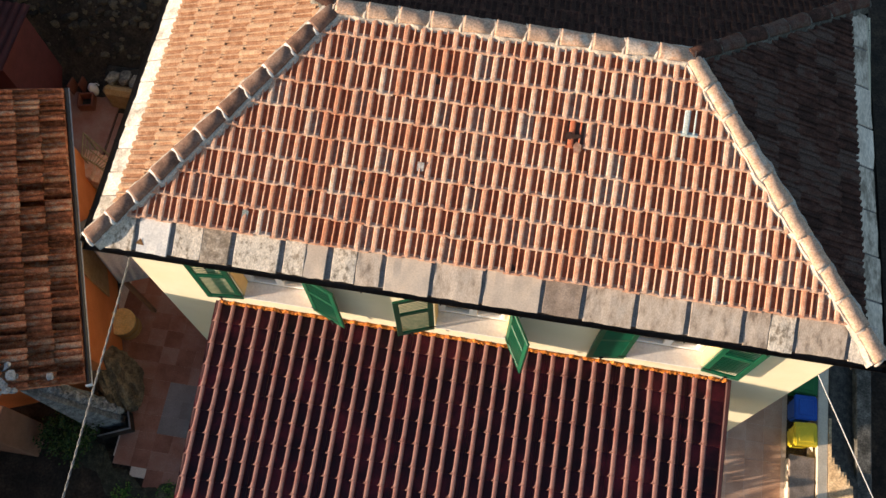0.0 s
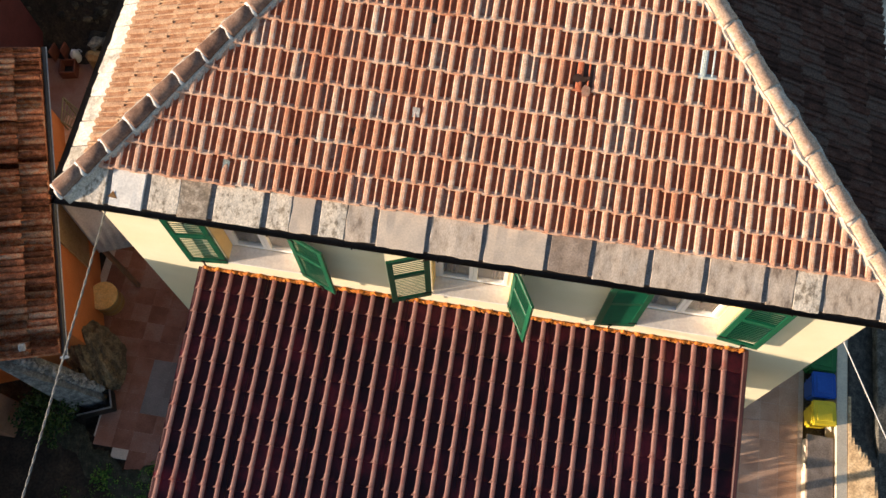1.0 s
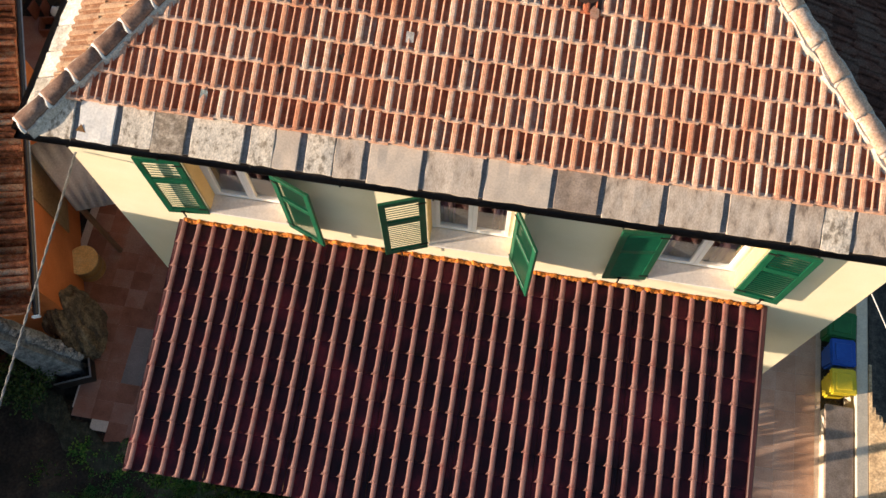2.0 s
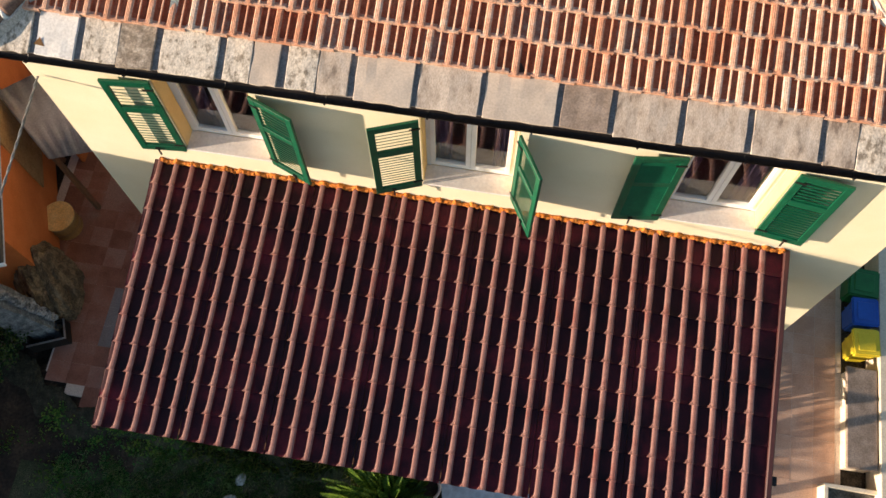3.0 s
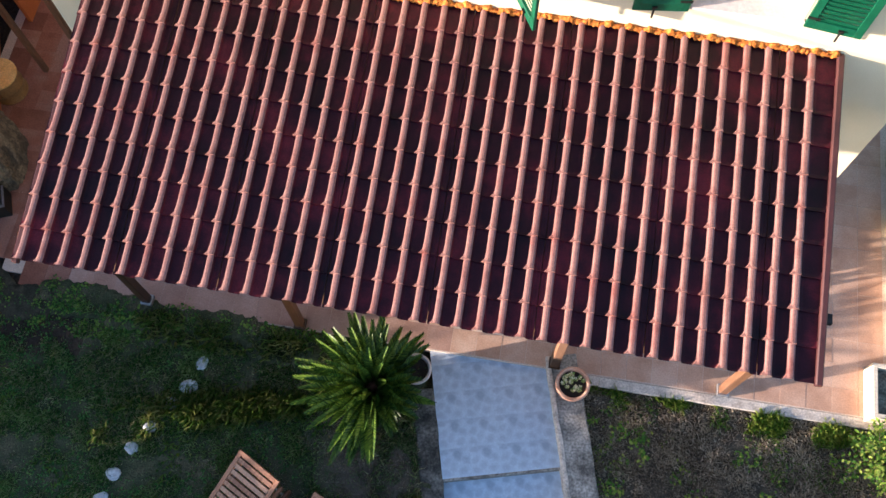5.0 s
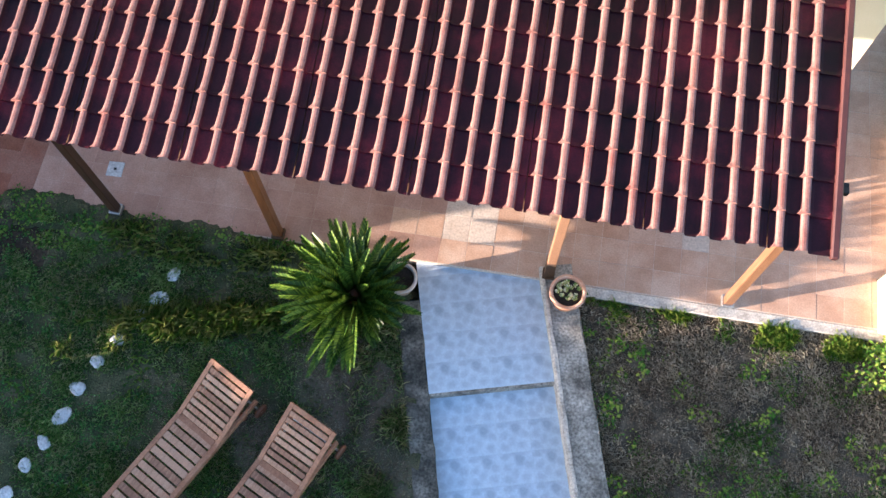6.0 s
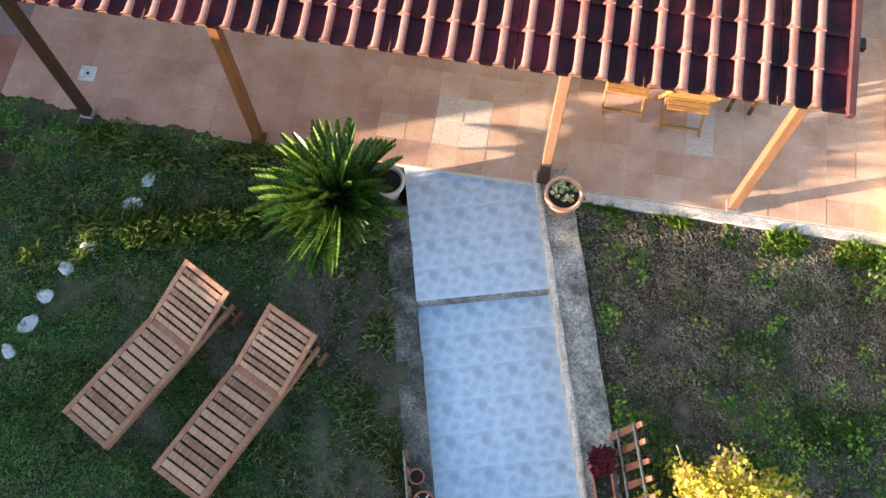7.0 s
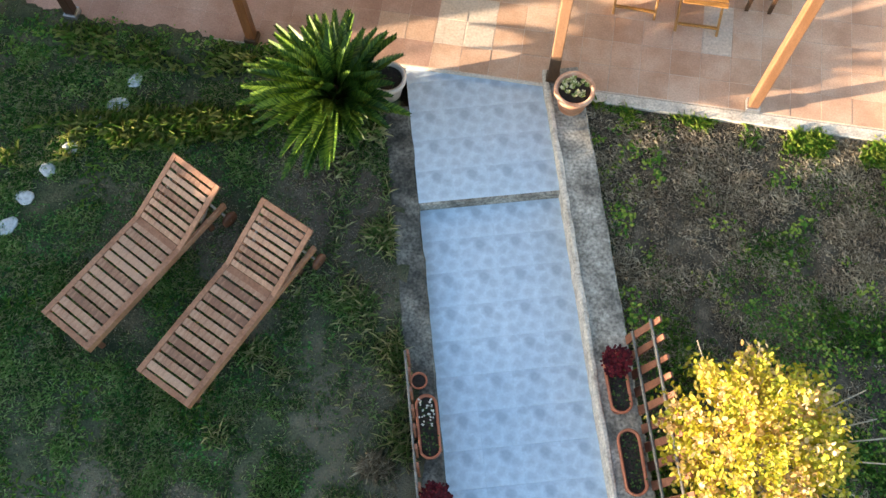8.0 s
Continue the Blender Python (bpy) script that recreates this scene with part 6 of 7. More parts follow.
bm = bmesh.new()
xs = [6.522 + 0.048 * i for i in range(11)]
ys = [-5.0 + 0.12 * i for i in range(125)]
grid = [[bm.verts.new((x, y, lane_z(x, y) + 0.012 * noise.noise(Vector((x * 3, y * 3, 1))) + 0.008 * noise.noise(Vector((x * 9, y * 9, 4))))) for x in xs] for y in ys]
for p, q in zip(grid, grid[1:]):
    for k in range(len(xs) - 1):
        f = bm.faces.new((p[k], p[k + 1], q[k + 1], q[k]))
        c = f.calc_center_median()
        # Dark tone paints the shade behind the crest and the house's shadow
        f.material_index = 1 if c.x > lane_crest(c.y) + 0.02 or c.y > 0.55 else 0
edge_loop = bmesh.ops.extrude_edge_only(bm, edges=[e for e in bm.edges if e.is_boundary])
for v in edge_loop["geom"]:
    if isinstance(v, bmesh.types.BMVert):
        v.co.z = -0.25
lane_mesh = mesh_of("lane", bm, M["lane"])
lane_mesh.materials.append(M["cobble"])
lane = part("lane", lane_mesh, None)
tagged(lane, "raised dusty stone lane beside the garden wall", "lane", kind="structure")
lane_kerb = part("lane_kerb", rough(boxes(((7.145, 2.4, 0.16), (0.28, 15.0, 0.66)), bevel=0.02), 0.012, 4), M["concrete_dark"])
tagged(lane_kerb, "dark blue-grey stone kerb along the lane", "kerb", kind="structure")
rear_lane = part("rear_lane", boxes(((5.55, 7.1, -0.06), (1.78, 10.6, 0.12))), M["asphalt"])
tagged(rear_lane, "narrow passage behind the house, coloured black as unlit", "lane", kind="structure")
far = part("lane_wall", rough(boxes(((10.7, -3, 0.6), (0.5, 17, 1.5)), bevel=0.03), 0.03, 3), M["stone"])
tagged(far, "dark rough stone wall along the lane", "wall", kind="structure")

# ---- west side: neighbour's house, drum, shed, rubble ----
E0, EU, EN = Vector((-6.16, -1.48, 3.20)), Vector((-0.37, 0.93, 0)).normalized(), Vector((0.93, 0.37, 0)).normalized()
nb = thing("neighbour_house", "orange plastered house with old clay barrel-tile roof", "house")
NL, ND, NR = 5.5, 4.4, 4.6
nm = Matrix(((*EU, 0), (*(-EN), 0), (0, 0, 1, 0), (0, 0, 0, 1))).transposed()
nm.translation = (E0.x, E0.y, 0)
part("wall", boxes(((NL / 2 + 0.2, 0.44, 1.5), (NL - 1.2, 0.2, 3.2))), M["orange"], nb, "orange plastered side wall", nm)
bm = bmesh.new()
prof = [(0.50, -0.1), (0.50, 3.16), (ND, NR - 0.12), (2 * ND - 0.3, 3.15), (2 * ND - 0.3, -0.1)]
fr, bk = [bm.verts.new((0.80, y, z)) for y, z in prof], [bm.verts.new((NL - 0.15, y, z)) for y, z in prof]
bm.faces.new(fr)
bm.faces.new(bk[::-1])
for i in range(5):
    bm.faces.new((fr[i], fr[(i + 1) % 5], bk[(i + 1) % 5], bk[i]))
part("wall", bm, M["orange"], nb, "orange plastered gable walls", nm)
def slope_slab(y0, z0, y1, z1):
    bm = bmesh.new()
    v = [bm.verts.new(p) for p in ((0, y0, z0), (NL, y0, z0), (NL, y1, z1), (0, y1, z1), (0, y0, z0 - 0.08), (NL, y0, z0 - 0.08), (NL, y1, z1 - 0.08), (0, y1, z1 - 0.08))]
    for f in ((0, 1, 2, 3), (7, 6, 5, 4), (4, 5, 1, 0), (5, 6, 2, 1), (6, 7, 3, 2), (7, 4, 0, 3)):
        bm.faces.new([v[k] for k in f])
    return part("roof_slope", bm, M["tile_old"], nb, "old clay barrel-tile roof slope", nm)


nslope = slope_slab(0.0, 3.20, ND, NR)
slope_slab(2 * ND, 3.20, ND + 0.002, NR)
bm = bmesh.new()
rows = []
for y, r, lift in ((0.0, 0.066, 0.014), (0.02, 0.068, 0.016), (0.46, 0.058, 0.004)):
    rows.append([bm.verts.new((r * math.cos(math.pi * k / 6), y, r * 0.42 * math.sin(math.pi * k / 6) + lift)) for k in range(7)])
for a, b in zip(rows, rows[1:]):
    for k in range(6):
        bm.faces.new((a[k], b[k], b[k + 1], a[k + 1])).smooth = True
bmesh.ops.solidify(bm, geom=bm.faces[:], thickness=0.012)
COPPO = mesh_of("barrel_tile", bm, M["tile_old"])
na = math.atan2(NR - 3.20, ND)
rn = random.Random(12)
upper = bmesh.new()
for i in range(int(NL / 0.112)):
    for j in range(9):
        y = j * 0.40 * math.cos(na) + rn.uniform(-0.02, 0.02)
        m = Matrix.Translation((0.05 + i * 0.112, y, 3.215 + y * math.tan(na))) @ Matrix.Rotation(na, 4, "X") @ Matrix.Rotation(rn.uniform(-0.035, 0.035), 4, "Z") @ Matrix.Diagonal((0.80 * rn.uniform(0.85, 1.1), 1, rn.uniform(0.75, 1.1), 1))
        if j < 6:
            part("barrel_tile", COPPO, None, nslope, place=m)
        else:
            k = bmesh.new()
            k.from_mesh(COPPO)
            k.transform(m)
            me = mesh_of("tmp", k, None)
            upper.from_mesh(me)
            bpy.data.meshes.remove(me)
tagged(part("upper_tiles", upper, M["tile_old"], nslope, "weathered barrel tiles further up the slope"), kind="stuff")
for x, y, sz in ((0.28, 1.55, 0.34), (0.22, 0.98, 0.16), (0.12, 0.45, 0.12)):
    bm = rock((sz, sz * 0.9, 0.07), x * 9, 2)
    part("mortar_patch", bm, M["rubble"], nslope, "pale mortar patch on old tiles", Matrix.Translation((x, y, 3.29 + y * math.tan(na))) @ Matrix.Rotation(na, 4, "X"))
bm = bmesh.new()
tube(bm, [(-0.05, -0.05, 3.15), (NL, -0.05, 3.15)], 0.042, 10)
part("gutter", bm, M["gutter"], nb, "dark gutter with pale edge", nm)
bm = bmesh.new()
tube(bm, [(-0.06, -0.098, 3.165), (NL, -0.098, 3.165)], 0.011, 8)
part("gutter_lip", bm, M["steel"], nb, "pale metal lip of the gutter", nm)
part("gutter_end", boxes(((-0.07, -0.05, 3.155), (0.03, 0.11, 0.07)), bevel=0.006), M["white"], nb, "pale gutter end", nm)
part("wall_panel", boxes(((2.9, 0.325, 1.7), (1.0, 0.03, 2.2))), M["ochre"], nb, "ochre rendered strip on the wall", nm)

rubble = thing("rubble_wall", "crumbling blue-grey stone wall under the neighbouring house", "wall")
rr = random.Random(31)
RA, RB = Vector((-7.16, -1.66, 3.58)), Vector((-6.60, -1.46, 0.40))
wall_dir = Vector((RB.x - RA.x, RB.y - RA.y, 0)).normalized()
wall_side = Vector((wall_dir.y, -wall_dir.x, 0))
bm = bmesh.new()
rows = []
for i in range(19):
    p = RA.lerp(RB, i / 18)
    w = 0.17 + 0.03 * noise.noise(p * 4)
    rows.append([bm.verts.new(q) for q in ((p - wall_side * w).to_3d() * 1 - Vector((0, 0, p.z + 0.1)), p - wall_side * w - Vector((0, 0, 0.06)), p + wall_side * w - Vector((0, 0, 0.10)), p + wall_side * (w + 0.04) - Vector((0, 0, p.z + 0.1)))])
for a, b in zip(rows, rows[1:]):
    for k in range(3):
        bm.faces.new((a[k], a[k + 1], b[k + 1], b[k]))
for row in (rows[0], rows[-1]):
    bm.faces.new(row)
rough(bm, 0.02, 6)
part("core", bm, M["rubble"], rubble, "dark stone and earth core")
for i in range(240):
    f = rr.random()
    p = RA.lerp(RB, f) if i < 190 else RA.lerp(Vector((-7.95, -1.98, 3.62)), f) + wall_side * rr.uniform(-0.19, 0.20) + Vector((0, 0, rr.uniform(-0.09, 0.0)))
    sz = (rr.uniform(0.10, 0.24), rr.uniform(0.07, 0.14), rr.uniform(0.05, 0.10))
    part("stone", rock(sz, i * 1.3, 2), M["rubble"], rubble, place=pose(*p, rr.uniform(-25, 25), rr.uniform(-25, 25), rr.uniform(-40, 70)))
buttress = thing("rock_buttress", "brown jagged rock at the foot of the orange wall", "rock")
bm = bmesh.new()
bmesh.ops.create_icosphere(bm, subdivisions=5, radius=1.0)
for v in bm.verts:
    p = v.co.copy()
    n1 = noise.noise(p * 2.1) * 0.16 + noise.noise(Vector((p.x * 7, p.y * 2.4, p.z * 3.0))) * 0.15 + noise.noise(p * 13) * 0.05
    v.co = Vector((p.x * 0.44, p.y * 0.64, p.z * 1.05 * (1.0 + 0.35 * p.y))) * (1 + n1)
part("rock_face", bm, M["rock"], buttress, place=pose(-6.86, -0.92, 0.08, 0, 0, 28))
terrace = part("terrace_wall", rough(boxes(((-8.40, -2.20, 0.92), (0.8, 0.6, 1.9)), bevel=0.015), 0.006, 3), M["terrace"])
tagged(terrace, "low dull brown rendered terrace block beside the rubble", "wall", kind="structure")

drum = thing("oil_drum", "ochre metal drum with round wooden lid", "drum", place=pose(-7.03, 0.22, 0.0))
bm = bmesh.new()
lathe(bm, [(0.255, 0), (0.26, 0.02), (0.25, 0.04), (0.25, 0.19), (0.262, 0.21), (0.25, 0.23), (0.25, 0.39), (0.26, 0.41), (0.26, 0.425)], 28)
part("body", bm, M["drum"], drum)
bm = bmesh.new()
lathe(bm, [(0.25, 0.427), (0.272, 0.429), (0.272, 0.453), (0.262, 0.461)], 28)
part("lid", bm, M["drumlid"], drum, "round pale wooden lid")

shed = thing("garden_shed", "small shed with grey sheet roof beside houses", "shed")
bm = bmesh.new()
rows = []
sa, sb, sc, sd = Vector((-7.65, 1.40, 2.25)), Vector((-6.60, 0.52, 2.05)), Vector((-5.92, 0.78, 2.05)), Vector((-6.55, 2.3, 2.30))
for i in range(25):
    f = i / 24
    rows.append([bm.verts.new(sa.lerp(sd, f).lerp(sb.lerp(sc, f), g) + Vector((0, 0, 0.004 * math.sin(i * math.pi / 2)))) for g in (0, 0.5, 1)])
for a, b in zip(rows, rows[1:]):
    for k in range(2):
        bm.faces.new((a[k], a[k + 1], b[k + 1], b[k])).smooth = True
bmesh.ops.solidify(bm, geom=bm.faces[:], thickness=0.01)
part("roof_sheet", bm, M["shed"], shed, "grey corrugated roof sheet")
for p in ((-7.5, 1.42), (-6.62, 0.64), (-6.02, 0.86), (-6.6, 2.15)):
    part("post", boxes(((p[0], p[1], 1.0), (0.07, 0.07, 2.02))), M["post"], shed)
part("wall", boxes(((-7.15, 1.95, 1.0), (0.06, 1.0, 2.0))), M["orange"], shed, "orange boarded back wall", None)

stairs = thing("outdoor_stairs", "narrow outdoor stairs with bronze metal railing", "stairs")
G0, G1, G2, G3 = Vector((-8.40, 3.55, 1.62)), Vector((-7.57, 3.06, 1.58)), Vector((-7.79, 2.84, 1.64)), Vector((-8.25, 3.04, 1.66))
for i in range(8):
    p = G3.lerp(G1, i / 7)
    part("step", boxes(((p.x, p.y, 0.09 * (8 - i) - 0.05), (0.26, 0.6, 0.18 * (8 - i) - 0.1)), bevel=0.008), M["terra"], stairs)
for a, b, r in ((G0, G1, 0.018), (G3, G2, 0.018), (G0, G3, 0.014), (G1, G2, 0.014), (G0.lerp(G3, 0.5), G1.lerp(G2, 0.5), 0.010)):
    bm = bmesh.new()
    tube(bm, [a, b], r, 8)
    part("handrail", bm, M["rail_iron"], stairs)
for i in range(1, 10):
    bm = bmesh.new()
    tube(bm, [G0.lerp(G1, i / 10), G3.lerp(G2, i / 10)], 0.009, 6)
    part("baluster", bm, M["rail_iron"], stairs)
for p in (G0, G1, G2, G3):
    bm = bmesh.new()
    tube(bm, [(p.x, p.y, -0.05), p], 0.016, 6)
    part("rail_post", bm, M["rail_iron"], stairs)
yard_wall = part("yard_wall", rough(boxes(((-7.75, 5.16, 0.25), (2.3, 0.26, 0.72)), bevel=0.09), 0.012, 4), M["ochre"])
tagged(yard_wall, "low rounded ochre retaining wall behind the house", "wall", kind="structure")
rr = random.Random(5)
for i in range(7):
    sz = rr.uniform(0.22, 0.36)
    bm = rock((sz, sz * 0.75, 0.16), 3 + i * 2.2, 2)
    ob = part("coping_stone", bm, M["stone"], None, place=pose(-8.72 + i * 0.26, 5.40 + 0.05 * math.sin(i * 2.1), 0.62, 0, 0, rr.uniform(0, 90)))
    tagged(ob, "grey field stone bedded behind the ochre wall", "stone", "stones behind the yard wall")
bank = part("earth_bank", rough(boxes(((-7.75, 5.52, 0.22), (2.4, 0.46, 0.66)), bevel=0.04), 0.03, 4), M["earth"])
tagged(bank, "dark earth bank behind the yard wall", "ground", kind="structure")
jug = thing("plastic_jug", "white plastic jug with handle on the ground", "jug", place=pose(-9.30, 5.32, 0.0, 0, 0, 30))
bm = bmesh.new()
lathe(bm, [(0.09, 0), (0.10, 0.03), (0.10, 0.22), (0.06, 0.29), (0.03, 0.31), (0.03, 0.34)], 18)
part("body", bm, M["white"], jug)
bm = bmesh.new()
tube(bm, [(0.09, 0, 0.20), (0.15, 0, 0.22), (0.13, 0, 0.30), (0.04, 0, 0.31)], 0.013, 8)
part("handle", bm, M["white"], jug)
crate = thing("red_crate", "open dark red crate on the ground", "crate", place=pose(-9.36, 5.00, 0.0, 0, 0, 12))
part("sides", boxes(((0, -0.15, 0.12), (0.32, 0.03, 0.24)), ((0, 0.15, 0.12), (0.32, 0.03, 0.24)), ((-0.15, 0, 0.12), (0.03, 0.27, 0.24)), ((0.15, 0, 0.12), (0.03, 0.27, 0.24)), bevel=0.004), M["redboard"], crate)
part("bottom", boxes(((0, 0, 0.012), (0.26, 0.26, 0.02))), M["iron"], crate)
for x, y, a in ((-9.74, 5.30, 78), (-9.52, 5.36, 84)):
    bm = boxes(((0, 0, 0.19), (0.24, 0.03, 0.38)), bevel=0.005)
    ob = part("red_board", bm, M["redboard"], None, place=pose(x, y, 0.0, 0, 0, a))
    tagged(ob, "short red-brown board standing on end", "board", "red boards in the yard")
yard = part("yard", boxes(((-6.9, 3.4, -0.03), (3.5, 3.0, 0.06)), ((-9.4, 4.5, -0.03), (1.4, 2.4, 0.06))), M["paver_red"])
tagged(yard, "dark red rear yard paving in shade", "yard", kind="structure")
out = thing("outbuilding", "small outbuilding with dark red corrugated roof", "building", place=pose(-10.6, 5.0, 0))
part("wall", boxes(((0, 0, 1.15), (1.1, 1.3, 2.3))), M["redsheet"], out)
bm = bmesh.new()
rows = []
for i in range(41):
    x = -0.7 + 1.4 * i / 40
    rows.append([bm.verts.new((x, y, 2.42 + 0.02 * math.sin(i * math.pi / 2.5) - 0.05 * y)) for y in (-0.8, 0.0, 0.8)])
for p, q in zip(rows, rows[1:]):
    for k in range(2):
        bm.faces.new((p[k], q[k], q[k + 1], p[k + 1]))
bmesh.ops.solidify(bm, geom=bm.faces[:], thickness=0.012)
part("roof_sheet", bm, M["redsheet"], out, "dark red corrugated roof sheet")
frame_box = thing("cold_frame", "dark open box with pale rim beside the shrub", "box", place=pose(-6.67, -1.70, -0.02, 0, 0, 23))
part("box", boxes(((0, -0.16, 0.15), (0.60, 0.03, 0.30)), ((0, 0.16, 0.15), (0.60, 0.03, 0.30)), ((-0.285, 0, 0.15), (0.03, 0.29, 0.30)), ((0.285, 0, 0.15), (0.03, 0.29, 0.30)), ((0, 0, 0.02), (0.54, 0.29, 0.03))), M["iron"], frame_box)
part("rim", boxes(((0, -0.16, 0.312), (0.63, 0.026, 0.02)), ((0.30, 0.012, 0.312), (0.026, 0.31, 0.02))), M["steel"], frame_box, "pale rim")
rr = random.Random(77)
shapes = []
for i in range(12):
    k = rock((1.0, rr.uniform(0.6, 1.0), rr.uniform(0.5, 0.8)), i * 1.7, 1)
    k.verts.index_update()
    shapes.append(([v.co.copy() for v in k.verts], [[v.index for v in f.verts] for f in k.faces]))
    k.free()
verts, faces = [], []
for i in range(2600):
    x, y = rr.uniform(-12.5, -4.6), rr.uniform(5.9, 10.5)
    sz = 0.04 + 0.24 * rr.random() ** 2.5
    m = pose(x, y, ground_z(x, y) + 0.02, 0, 0, rr.uniform(0, 360)) @ Matrix.Scale(sz, 4)
    vs, fs = shapes[i % 12]
    o = len(verts)
    verts.extend(tuple(m @ v) for v in vs)
    faces.extend([o + q for q in f] for f in fs)
me = bpy.data.meshes.new("loose_stones")
me.from_pydata(verts, [], faces)
me.materials.append(M["rock_dark"])
tagged(new("loose_stones", me), "loose stones strewn on the dark slope", "stones", kind="stuff")

# ---- overhead cables ----


def cable(name, pts, r, key, label, twist=0.0):
    pts = [Vector(p) for p in pts]
    line = []
    n = 40
    for i in range(n + 1):
        f = i / n
        p = pts[0].lerp(pts[1], f)
        p.z -= 0.25 * 4 * f * (1 - f) * (pts[2].x if len(pts) > 2 else 0.3)
        line.append(p)
    cd = bpy.data.curves.new(name, "CURVE")
    cd.dimensions, cd.bevel_depth, cd.bevel_resolution = "3D", r, 2
    for s in ((0,) if twist == 0 else (0, 1)):
        sp = cd.splines.new("POLY")
        q = line
        if twist:
            q = []
            for i in range(241):
                f = i / 240 * n
                k = min(n - 1, int(f))
                p = line[k].lerp(line[k + 1], f - k)
                a = i * twist + s * math.pi
                q.append(p + Vector((math.cos(a), 0, math.sin(a))) * r * 0.9)
        sp.points.add(len(q) - 1)
        for pt, p in zip(sp.points, q):
            pt.co = (*p, 1)
    cd.materials.append(M[key])
    tagged(new(name, cd), label, "cable")


cable("overhead_cable", ((-5.02, -0.03, 5.6), (-5.25, -9.5, 4.6)), 0.0085, "cable", "grey twisted overhead cable fixed to the house corner", 0.9)
cable("guy_wire", ((4.69, -0.02, 4.86), (8.6, -5.4, 2.4)), 0.008, "wire", "thin pale wire fixed to the house wall")

# ---- unseen hedges and wall, added to shade the lawn and patio ----


def hedge(y0, y1, h, x, seed, label, wave=0.12):
    rnd = random.Random(seed)
    root = thing("shade_hedge", label, "hedge", "boundary hedges", place=pose(x, (y0 + y1) / 2, -0.1))
    ln = y1 - y0
    part("core", rough(boxes(((0, 0, h * 0.46), (0.5, ln - 0.05, h * 0.92))), 0.05, 2), M["hedge"], root)
    items = []
    for _ in range(int(2400 * ln * h / 6)):
        c = Vector((rnd.gauss(0, 0.3), rnd.uniform(-ln / 2, ln / 2), 0))
        c.z = rnd.uniform(0.05, h * (1.0 + wave * noise.noise(Vector((c.y * 1.1 + seed, 0, 0)))))
        a = rnd.uniform(0, 6.28)
        d = Vector((math.cos(a), math.sin(a), rnd.uniform(-0.4, 0.8))).normalized() * 0.12
        s = Vector((-math.sin(a), math.cos(a), rnd.uniform(-0.4, 0.4))) * 0.04
        items.append([c, c + d * 0.5 + s, c + d, c + d * 0.5 - s])
    part("foliage", leaves_mesh("foliage", items, M["hedge"]), None, root)


# Heights and the low gap are set by where sun should fall
hedge(-6.36, -4.58, 1.5, -10.0, 1, "unseen clipped hedge added to shade the garden")
hedge(-6.83, -6.36, 0.98, -10.0, 4, "unseen low hedge added to let a sun strip through", 0.04)
hedge(-7.85, -6.83, 1.98, -10.0, 3, "unseen clipped hedge added to shade the garden", 0.02)
hedge(-8.50, -7.85, 2.30, -10.0, 5, "unseen clipped hedge added to shade the garden", 0.02)
hedge(-15.1, -8.45, 2.82, -10.0, 2, "unseen tall hedge added to shade the garden")
# Wall out of view, added to shade the west patio and posts
side_wall = part("shade_wall", rough(boxes(((-8.9, -3.85, 1.1), (0.25, 2.7, 4.2)), bevel=0.02), 0.01, 3), M["orange"])
tagged(side_wall, "plain orange plastered wall, unseen, added for shade", "wall", kind="structure")

# ---- patio paving, piece by piece ----
patio = part("patio", boxes(((0.275, -1.36, -0.0758), (11.25, 2.74, 0.15)), ((-5.78, -1.28, -0.0758), (0.86, 2.56, 0.15)), ((-6.41, -1.12, -0.0758), (0.40, 2.24, 0.15)), ((-6.25, 1.0, -0.0758), (2.3, 1.98, 0.15)), ((-6.955, -0.5, -0.0758), (0.69, 1.0, 0.15)), ((5.3, 0.9, -0.0758), (1.2, 1.78, 0.15))), M["grout"])
tagged(patio, "terracotta tiled patio paving with pale joints", "patio", kind="structure")
PV = 0.335
PAVE = mesh_of("paving_tile", boxes(((0, 0, -0.006), (PV - 0.006, PV - 0.006, 0.016)), bevel=0.001), M["paver"])
PALE = mesh_of("paving_tile", boxes(((0, 0, -0.006), (PV - 0.008, PV - 0.008, 0.016)), bevel=0.002), M["paver_pale"])
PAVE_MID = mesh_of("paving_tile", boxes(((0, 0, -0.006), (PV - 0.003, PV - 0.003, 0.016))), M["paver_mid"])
PAVE_EAST = mesh_of("paving_tile", boxes(((0, 0, -0.006), (PV - 0.005, PV - 0.005, 0.016)), bevel=0.001), M["paver_east"])
PAVE_GREY = mesh_of("paving_tile", boxes(((0, 0, -0.006), (PV - 0.0012, PV - 0.0012, 0.016))), M["paver_grey"])
PAVE_RED = mesh_of("paving_tile", boxes(((0, 0, -0.006), (PV - 0.0012, PV - 0.0012, 0.016))), M["paver_red"])
rv = random.Random(2)
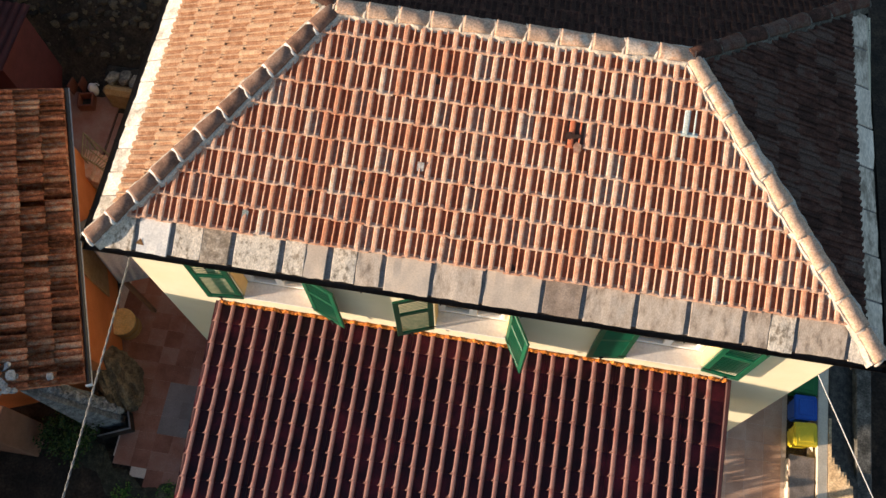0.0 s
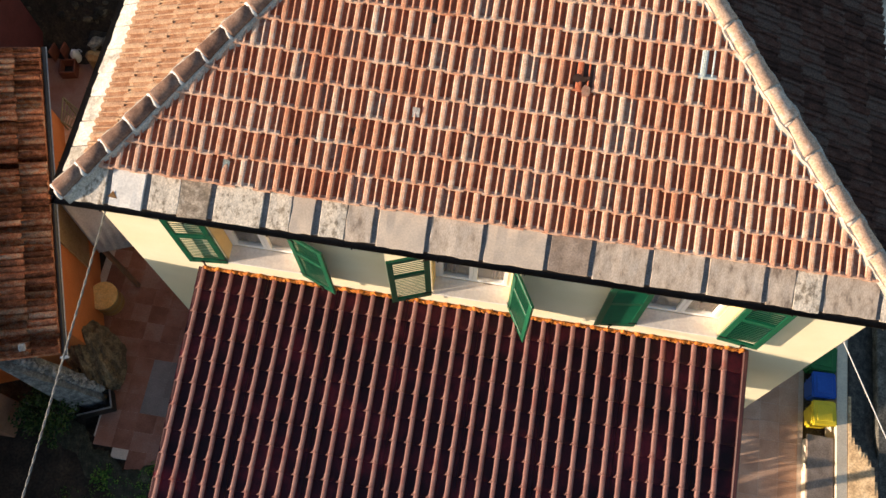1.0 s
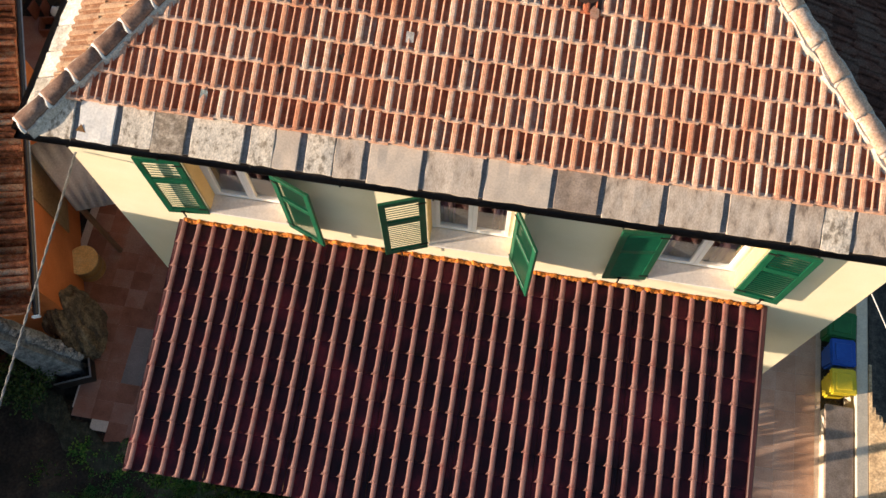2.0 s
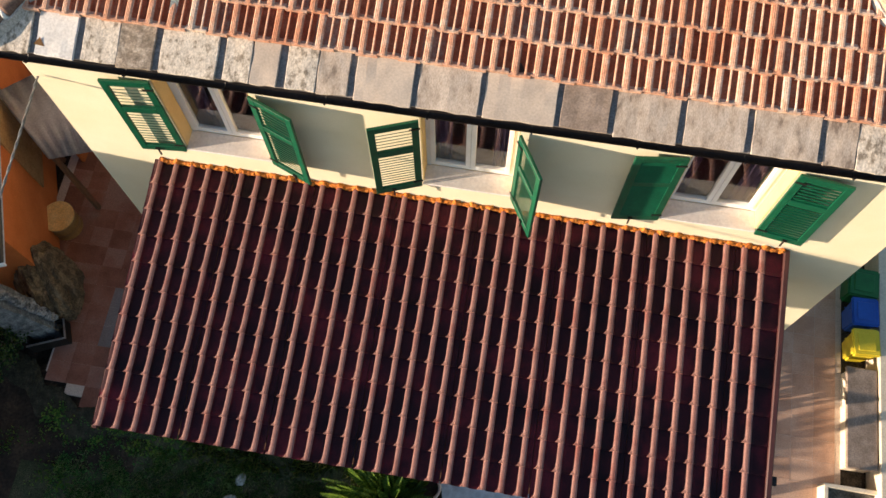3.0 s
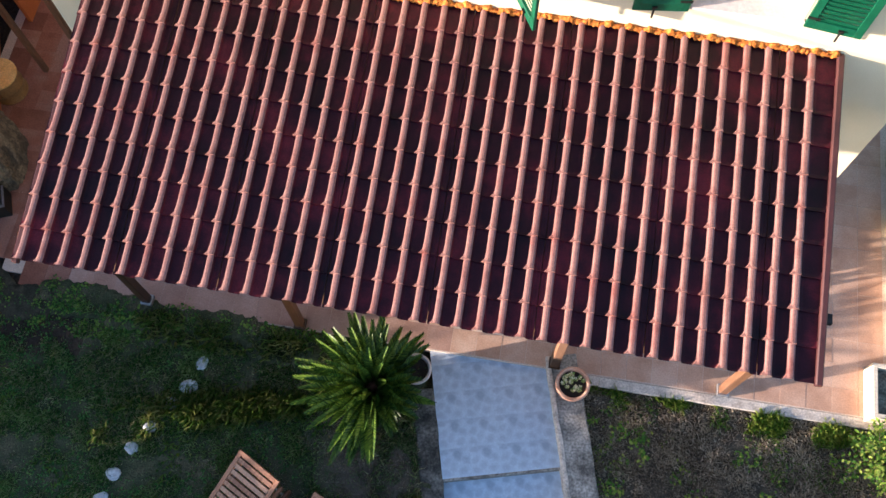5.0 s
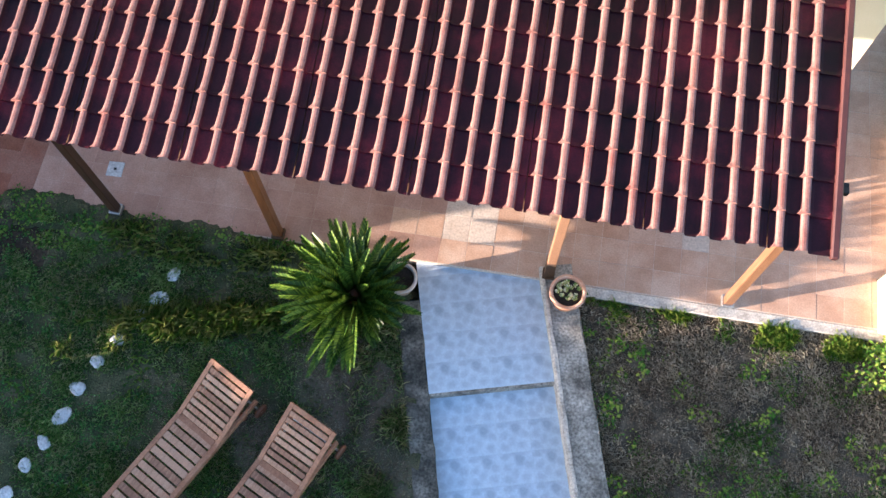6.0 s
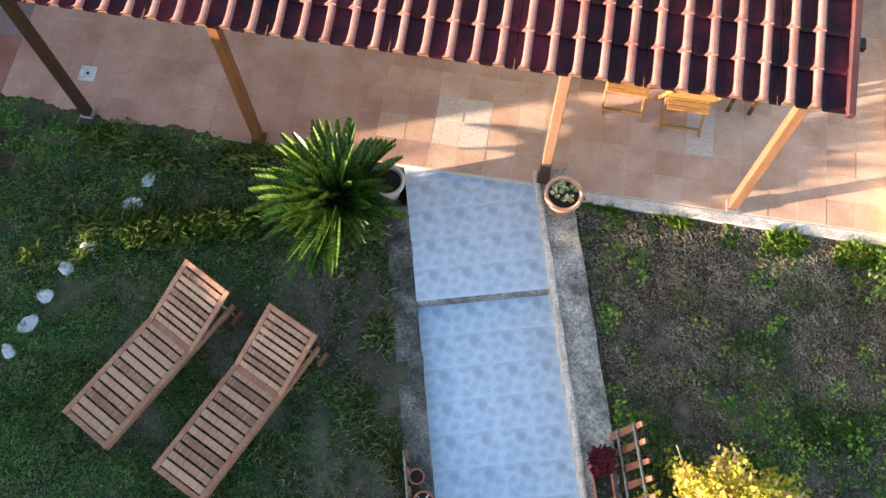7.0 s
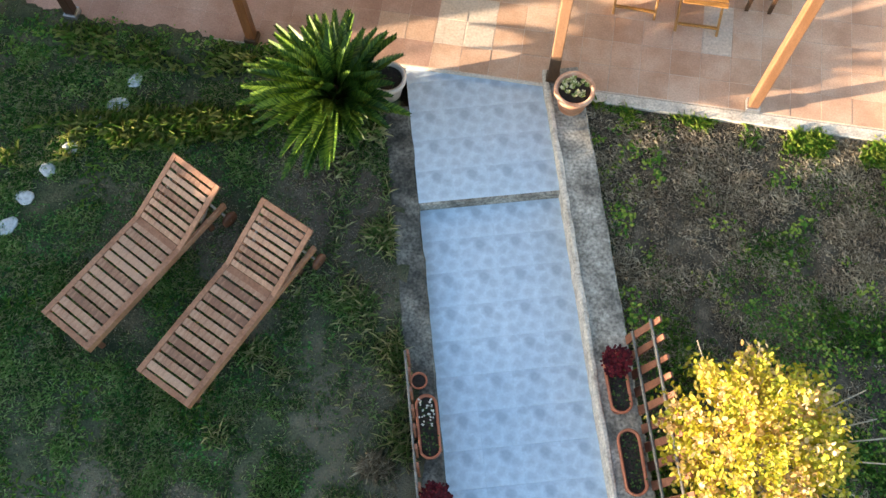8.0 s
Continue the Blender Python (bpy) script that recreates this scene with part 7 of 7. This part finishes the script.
for i in range(-21, 18):
    for j in range(-8, 7):
        x, y = -0.05 + i * PV, -2.55 + (j + 8) * PV
        if x < -5.4 and y < -2.62 + 0.5 * max(0.0, -5.9 - x) or j < 0 and not ((-7.3 if y > -1.1 else -6.6) < x < 5.9) or y > -0.17 and not ((-7.4 < x < -5.25) or (4.85 < x < 5.9)) or y > 1.85:
            continue
        z = rv.uniform(-0.0015, 0.0015)
        if x > -5.2 and y < 0:
            pale = (0.0 < x < 0.85 and -2.45 < y < -1.75) or (-0.35 < x < 0.4 and -1.2 < y < -0.6) or (3.0 < x < 3.6 and -1.9 < y < -1.3)
            # West tiles take the shade-darkened reddish material
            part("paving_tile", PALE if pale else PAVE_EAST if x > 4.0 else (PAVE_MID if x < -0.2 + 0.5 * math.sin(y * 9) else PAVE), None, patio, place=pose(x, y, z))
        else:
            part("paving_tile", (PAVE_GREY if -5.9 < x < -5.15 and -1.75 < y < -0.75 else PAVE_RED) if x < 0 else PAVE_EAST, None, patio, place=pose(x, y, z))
drain = thing("drain_cover", "small white square drain cover set in patio", "drain cover", place=pose(-4.26, -2.10, 0.002, 0, 0, 2))
part("plate", boxes(((0, 0, 0.006), (0.21, 0.21, 0.012)), bevel=0.003), M["pale_stone"], drain)
part("grate", boxes(((0, 0, 0.0135), (0.035, 0.035, 0.003))), M["iron"], drain, "small dark grate")
edge_strip = part("patio_edge", rough(boxes(((3.78, -2.80, -0.058), (4.24, 0.14, 0.117)), bevel=0.008), 0.008, 7), M["edge_concrete"])
tagged(edge_strip, "rough grey concrete edge of the patio", "kerb", kind="structure")


def soil_spill(line, material, label, seed):
    """Earth creeping over the edge of the paving along a line."""
    rnd = random.Random(seed)
    bm = bmesh.new()
    rows = []
    for (x0, y0), (x1, y1) in zip(line, line[1:]):
        k = max(4, int(math.hypot(x1 - x0, y1 - y0) / 0.05))
        for i in range(k):
            x, y = x0 + (x1 - x0) * i / k, y0 + (y1 - y0) * i / k
            w = 0.09 * noise.noise(Vector((x * 2.3, y * 2.3, seed))) + 0.05 * noise.noise(Vector((x * 9, y * 9, 5)))
            rows.append([bm.verts.new((x + 0.25 * w, y + w + off, z)) for off, z in ((0.06, 0.000), (0.0, 0.012 + 0.01 * rnd.random()), (-0.10, 0.02), (-0.22, 0.018), (-0.45, -0.03))])
    for p, q in zip(rows, rows[1:]):
        for k in range(4):
            bm.faces.new((p[k], q[k], q[k + 1], p[k + 1]))
    rough(bm, 0.016, 14)
    tagged(part("soil_edge", bm, material), label, "ground", kind="structure")


soil_spill([(-7.6, -1.85), (-6.95, -2.08), (-6.55, -2.50), (-5.9, -2.70), (-5.3, -2.72)], M["soil_edge"], "dark mossy earth creeping over the paving edge", 6)
soil_spill([(-5.6, -2.66), (-4.9, -2.58), (-4.2, -2.70), (-3.0, -2.74), (-2.0, -2.78), (-0.9, -2.86)], M["soil"], "mossy lawn soil creeping over the patio edge", 9)
